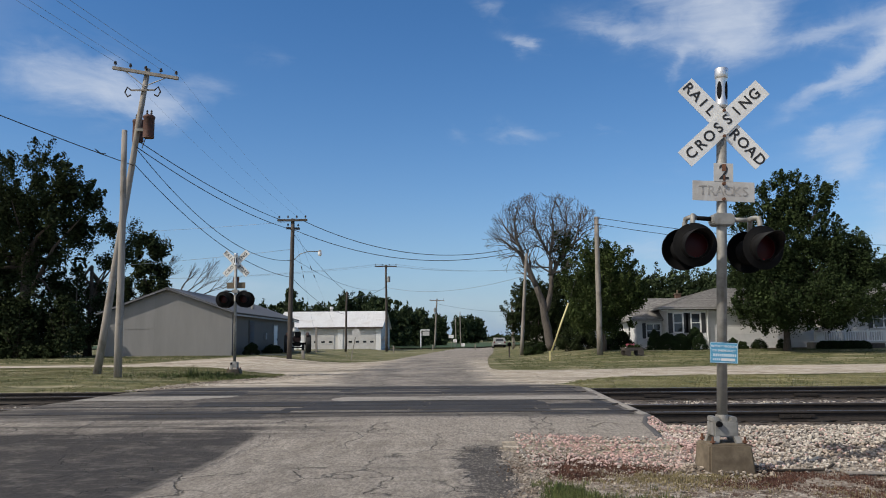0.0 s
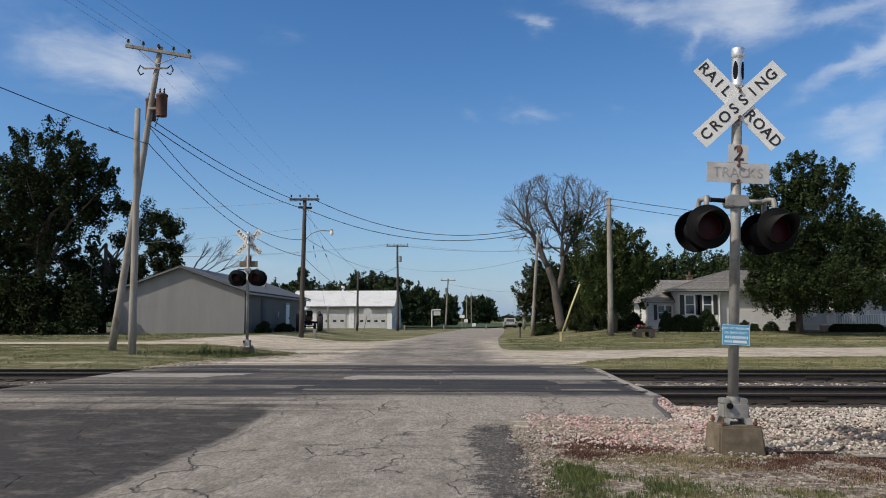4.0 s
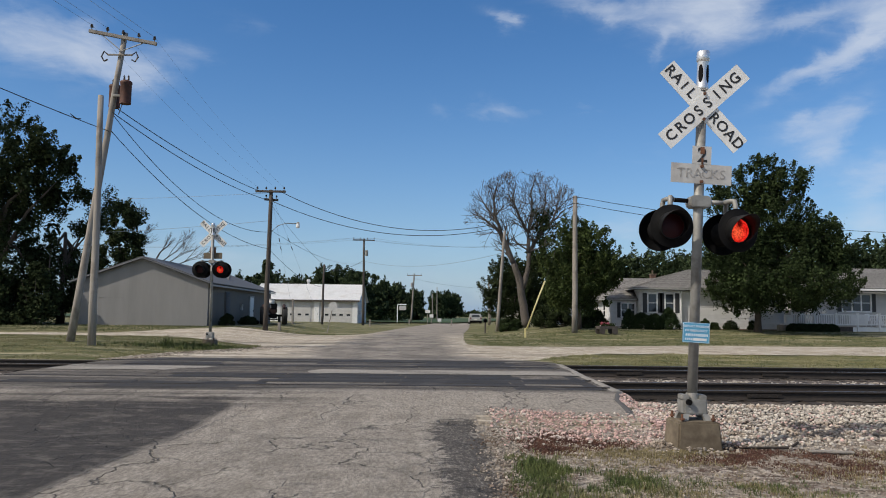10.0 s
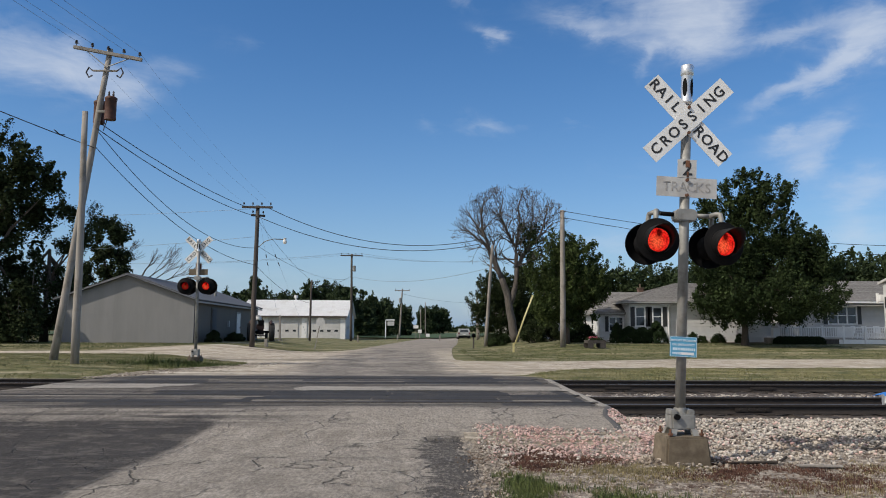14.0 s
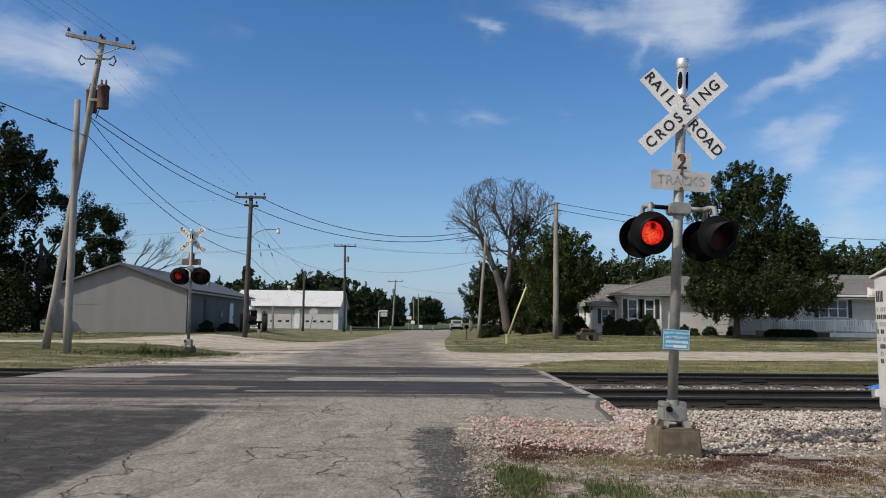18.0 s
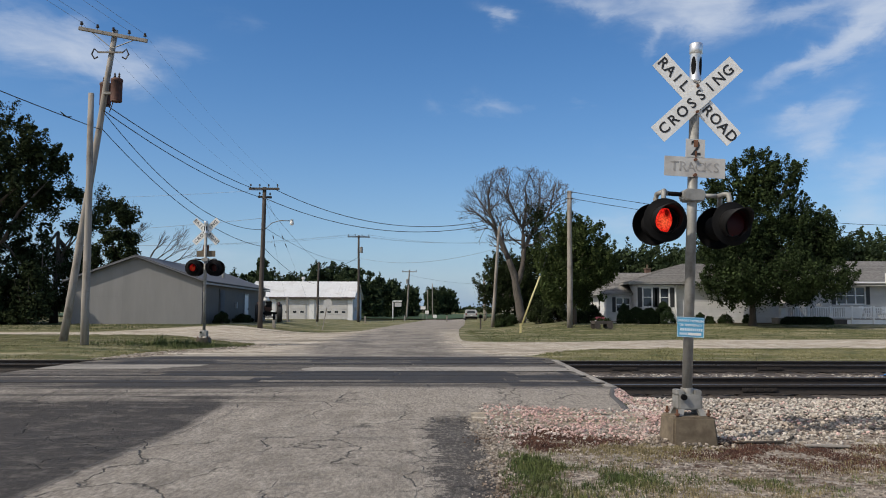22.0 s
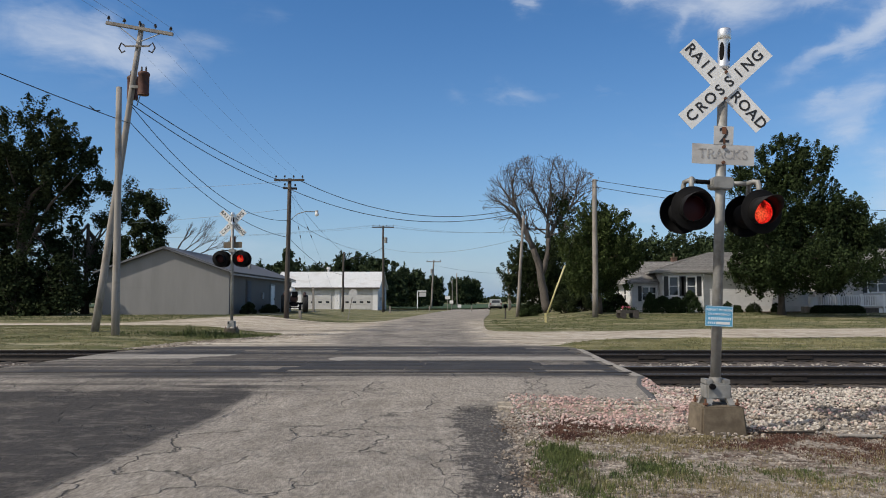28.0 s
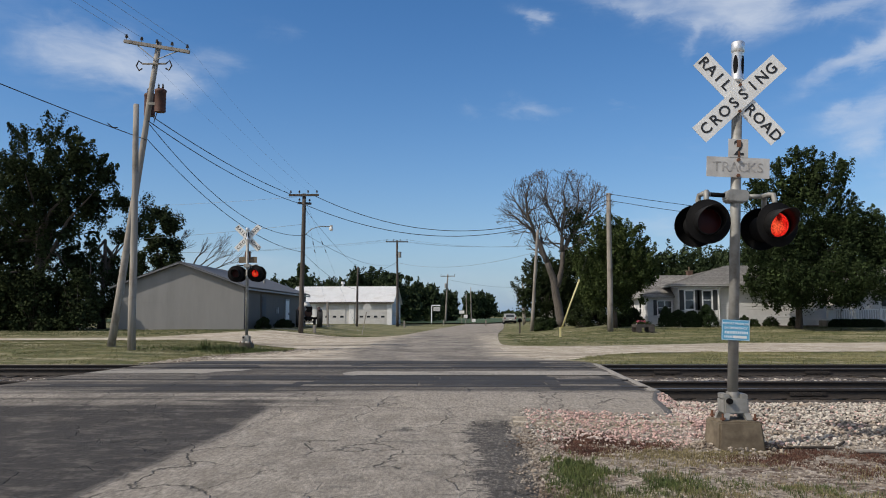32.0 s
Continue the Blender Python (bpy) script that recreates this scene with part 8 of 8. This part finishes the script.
def car():
    c = thing("car", pose(7.55, 116.0, 0.13), "silver grey estate car parked at the roadside", "car")
    prof = [(-2.2, 0.35), (-2.25, 0.75), (-2.15, 1.05), (-1.95, 1.55), (-1.7, 1.66), (0.3, 1.66), (0.95, 1.1), (2.0, 0.95), (2.25, 0.7), (2.25, 0.35)]
    bm = bmesh.new()
    rows = []
    for x, k in ((-0.92, 0.97), (-0.8, 1.0), (0.8, 1.0), (0.92, 0.97)):
        rows.append([bm.verts.new((x if z < 1.1 else x * 0.86, y, 0.3 + (z - 0.3) * k)) for y, z in prof])
    for r0, r1 in zip(rows, rows[1:]):
        for i in range(len(prof)):
            j = (i + 1) % len(prof)
            bm.faces.new((r0[i], r1[i], r1[j], r0[j]))
    bm.faces.new(rows[0][::-1])
    bm.faces.new(rows[-1])
    bmesh.ops.recalc_face_normals(bm, faces=bm.faces[:])
    part("body", bm, M["carpaint"], c)
    part("rear_window", slab(bmesh.new(), [(-0.62, -2.14, 1.12), (0.62, -2.14, 1.12), (0.55, -1.98, 1.5), (-0.55, -1.98, 1.5)], 0.03), M["pane"], c)
    part("bumper", box(bmesh.new(), -0.9, 0.9, -2.32, -2.2, 0.35, 0.6, 0.03), M["lampblack"], c)
    part("number_plate", box(bmesh.new(), -0.22, 0.22, -2.29, -2.26, 0.72, 0.84), M["signwhite"], c)
    for x in (-0.78, 0.78):
        part("tail_light", box(bmesh.new(), x - 0.1, x + 0.1, -2.28, -2.18, 0.85, 1.1, 0.02), M["redlight"], c)
        for y in (-1.35, 1.4):
            w = part("tyre", lathe(bmesh.new(), [(0.2, -0.1), (0.33, -0.1), (0.34, -0.05), (0.34, 0.05), (0.33, 0.1), (0.2, 0.1)], 20, pose(x * 1.08, y, 0.34, 0, 90)), M["tyre"], c)
            part("rim", lathe(bmesh.new(), [(0.0, -0.08), (0.2, -0.09), (0.2, 0.09), (0.0, 0.08)], 16, pose(x * 1.08, y, 0.34, 0, 90)), M["galv"], w)


def tractor():
    t = thing("tractor", pose(-12.4, 61.5, ground_z(-12.4, 61.5), 0, 0, 14), "old dark red farm tractor beside the shed", "tractor")
    for x, y, r, w in ((0.85, -0.9, 0.72, 0.2), (-0.85, -0.9, 0.72, 0.2), (0.55, 1.15, 0.38, 0.1), (-0.55, 1.15, 0.38, 0.1)):
        tyre = part("tyre", lathe(bmesh.new(), [(r * 0.55, -w), (r * 0.92, -w), (r, -w * 0.6), (r, w * 0.6), (r * 0.92, w), (r * 0.55, w)], 24, pose(x, y, r, 0, 90)), M["tyre"], t)
        part("rim", lathe(bmesh.new(), [(0, -w * 0.4), (r * 0.56, -w * 0.7), (r * 0.56, w * 0.7), (0, w * 0.4)], 18, pose(x, y, r, 0, 90)), M["tie"], tyre)
    part("hood", box(bmesh.new(), -0.3, 0.3, -0.1, 1.5, 0.85, 1.35, 0.08), M["redpaint"], t)
    part("chassis", box(bmesh.new(), -0.25, 0.25, -1.2, 1.5, 0.5, 0.85, 0.03), M["lampblack"], t)
    part("axle", tube(bmesh.new(), (-0.8, -0.9, 0.72), (0.8, -0.9, 0.72), 0.09, n=10), M["lampblack"], t)
    part("axle", tube(bmesh.new(), (-0.5, 1.15, 0.4), (0.5, 1.15, 0.4), 0.05, n=8), M["lampblack"], t)
    for x in (-0.78, 0.78):
        part("fender", chain(bmesh.new(), [(x, -0.2, 1.1), (x, -0.5, 1.45), (x, -0.95, 1.52), (x, -1.4, 1.3)], [0.1, 0.13, 0.13, 0.1], 8), M["redpaint"], t)
    part("seat", box(box(bmesh.new(), -0.24, 0.24, -1.25, -0.85, 1.2, 1.3, 0.03), -0.24, 0.24, -1.3, -1.22, 1.3, 1.65, 0.03), M["lampblack"], t)
    part("steering_wheel", lathe(bmesh.new(), [(0.2, -0.02), (0.23, 0.0), (0.2, 0.02), (0.18, 0.0), (0.2, -0.02)], 18, pose(0, -0.35, 1.6, -40)), M["lampblack"], t)
    part("exhaust", tube(bmesh.new(), (0.12, 0.8, 1.3), (0.12, 0.8, 2.0), 0.04, n=10), M["rust"], t)
    part("cover", lathe(bmesh.new(), [(0.0, 0.4), (0.18, 0.36), (0.26, 0.15), (0.27, 0.0), (0.0, 0.0)], 14, pose(-0.2, -1.05, 1.66)), M["signwhite"], t, "white cover lying over the seat", True)


def garden_cart():
    g = thing("garden_cart", pose(11.7, 48.6, ground_z(11.7, 48.6), 0, 0, 10), "dark wooden planter cart with red flowers on the lawn", "planter")
    part("tray", box(bmesh.new(), -0.62, 0.62, -0.3, 0.3, 0.32, 0.52, 0.015), M["poledark"], g)
    for x in (-0.45, 0.42):
        for y in (-0.34, 0.34):
            part("wheel", lathe(bmesh.new(), [(0.0, -0.025), (0.2, -0.03), (0.21, 0.0), (0.2, 0.03), (0.0, 0.025)], 16, pose(x, y, 0.2, 90)), M["poledark"], g)
    part("handle", chain(bmesh.new(), [(0.6, 0, 0.42), (0.95, 0, 0.5), (1.15, 0, 0.62)], 0.025, 6), M["poledark"], g)
    rnd = random.Random(3)
    leaf_mesh("leaves", [(rnd.uniform(-0.5, 0.5), rnd.uniform(-0.2, 0.2), 0.58, 0.16) for _ in range(14)], 60, 1.0, 0.06, M["leaf"], g, 3)
    tagged(leaf_mesh("flower_bed", [(rnd.uniform(-0.5, 0.1), rnd.uniform(-0.2, 0.2), 0.7, 0.1) for _ in range(7)], 18, 1.0, 0.06, M["flower"], g, 4), kind="stuff")


def small_posts():
    for x, y, h, m in ((-9.75, 50.4, 0.55, "polegrey"), (-6.5, 88, 0.8, "pole"), (-2.4, 110, 0.7, "polegrey"), (3.4, 100, 0.8, "pole"), (-11.6, 66, 2.2, "polegrey")):
        p = tagged(part("marker_post", box(bmesh.new(), -0.09, 0.09, -0.08, 0.08, -0.1, h, 0.02), M[m]), "short weathered wooden marker post in grass", "post", "marker posts")
        p.matrix_basis = pose(x, y, ground_z(x, y), 0, random.uniform(-3, 3), 0)
    f = thing("sign_frame", pose(-4.3, 128, 0.12), "white sign hanging from a white post arm", "sign")
    part("post", box(bmesh.new(), -0.6, -0.42, -0.06, 0.06, -0.1, 3.2), M["trimwhite"], f)
    part("arm", box(bmesh.new(), -0.6, 1.0, -0.06, 0.06, 3.0, 3.2), M["trimwhite"], f)
    part("board", box(bmesh.new(), -0.2, 0.95, -0.04, 0.04, 2.15, 2.85, 0.01), M["signgrey"], f)
    for x, y, h, w in ((0.9, 120, 1.5, 0.6), (2.2, 121.5, 0.85, 0.6), (0.3, 122.5, 2.2, 0.8)):
        s = thing("road_sign", pose(x, y, 0.12), "small white sign board on a post", "sign")
        part("post", tube(bmesh.new(), (0, 0, -0.1), (0, 0, h), 0.04, n=8), M["pole"], s)
        part("board", box(bmesh.new(), -w / 2, w / 2, -0.07, -0.04, h - 0.5, h), M["signwhite"], s)
    # small grey cottage among the trees
    h = thing("cottage", pose(14.2, 92, 0.6), "small grey cottage half hidden behind trees", "house", "houses")
    part("wall", box(bmesh.new(), -4, 4, -3, 3, -0.2, 2.6), M["garagewall"], h)
    bm = slab(bmesh.new(), [(-4.4, -3.5, 2.5), (4.4, -3.5, 2.5), (4.4, 0, 4.2), (-4.4, 0, 4.2)], 0.15)
    part("roof", slab(bm, [(-4.4, 0, 4.2), (4.4, 0, 4.2), (4.4, 3.5, 2.5), (-4.4, 3.5, 2.5)], 0.15), M["shingle"], h)
    for x in (-2.2, 0.4):
        w = part("window", box(bmesh.new(), x - 0.5, x + 0.5, -3.06, -3.0, 0.9, 2.1), M["trimwhite"], h)
        part("pane", box(bmesh.new(), x - 0.4, x + 0.4, -3.08, -3.062, 1.0, 2.0), M["pane"], w)


stop_sign()
guy_guard()
mailbox()
car()
tractor()
garden_cart()
small_posts()


# ---- what moves: the lamps flash in turn ----
def motions():
    """Each lens unit turns its lit or its dark side to the front; the pair alternates every 0.6875 s from 4.4 s on."""
    beat, start = 0.6875, 4.375
    for side in ("left", "right"):
        dark = 180.0
        angle, rows = dark, [(0.0, pose(0, 0, 0, 0, dark, 0))]
        t, k = start, 0
        while t < 31.95:
            want = 0.0 if (k % 2 == 0) == (side == "right") else dark
            if want != angle:
                lead = 4 if want == 0.0 else 0  # the next lamp is fully on before the other fades
                for j in range(5):
                    rows.append((t + (j - lead) / FPS, pose(0, 0, 0, 0, angle + (want - angle) * j / 4, 0)))
                angle = want
            t, k = t + beat, k + 1
        rows.append((32.0, pose(0, 0, 0, 0, angle, 0)))
        for lens in INSERTS[side]:
            walk(lens, rows)


motions()
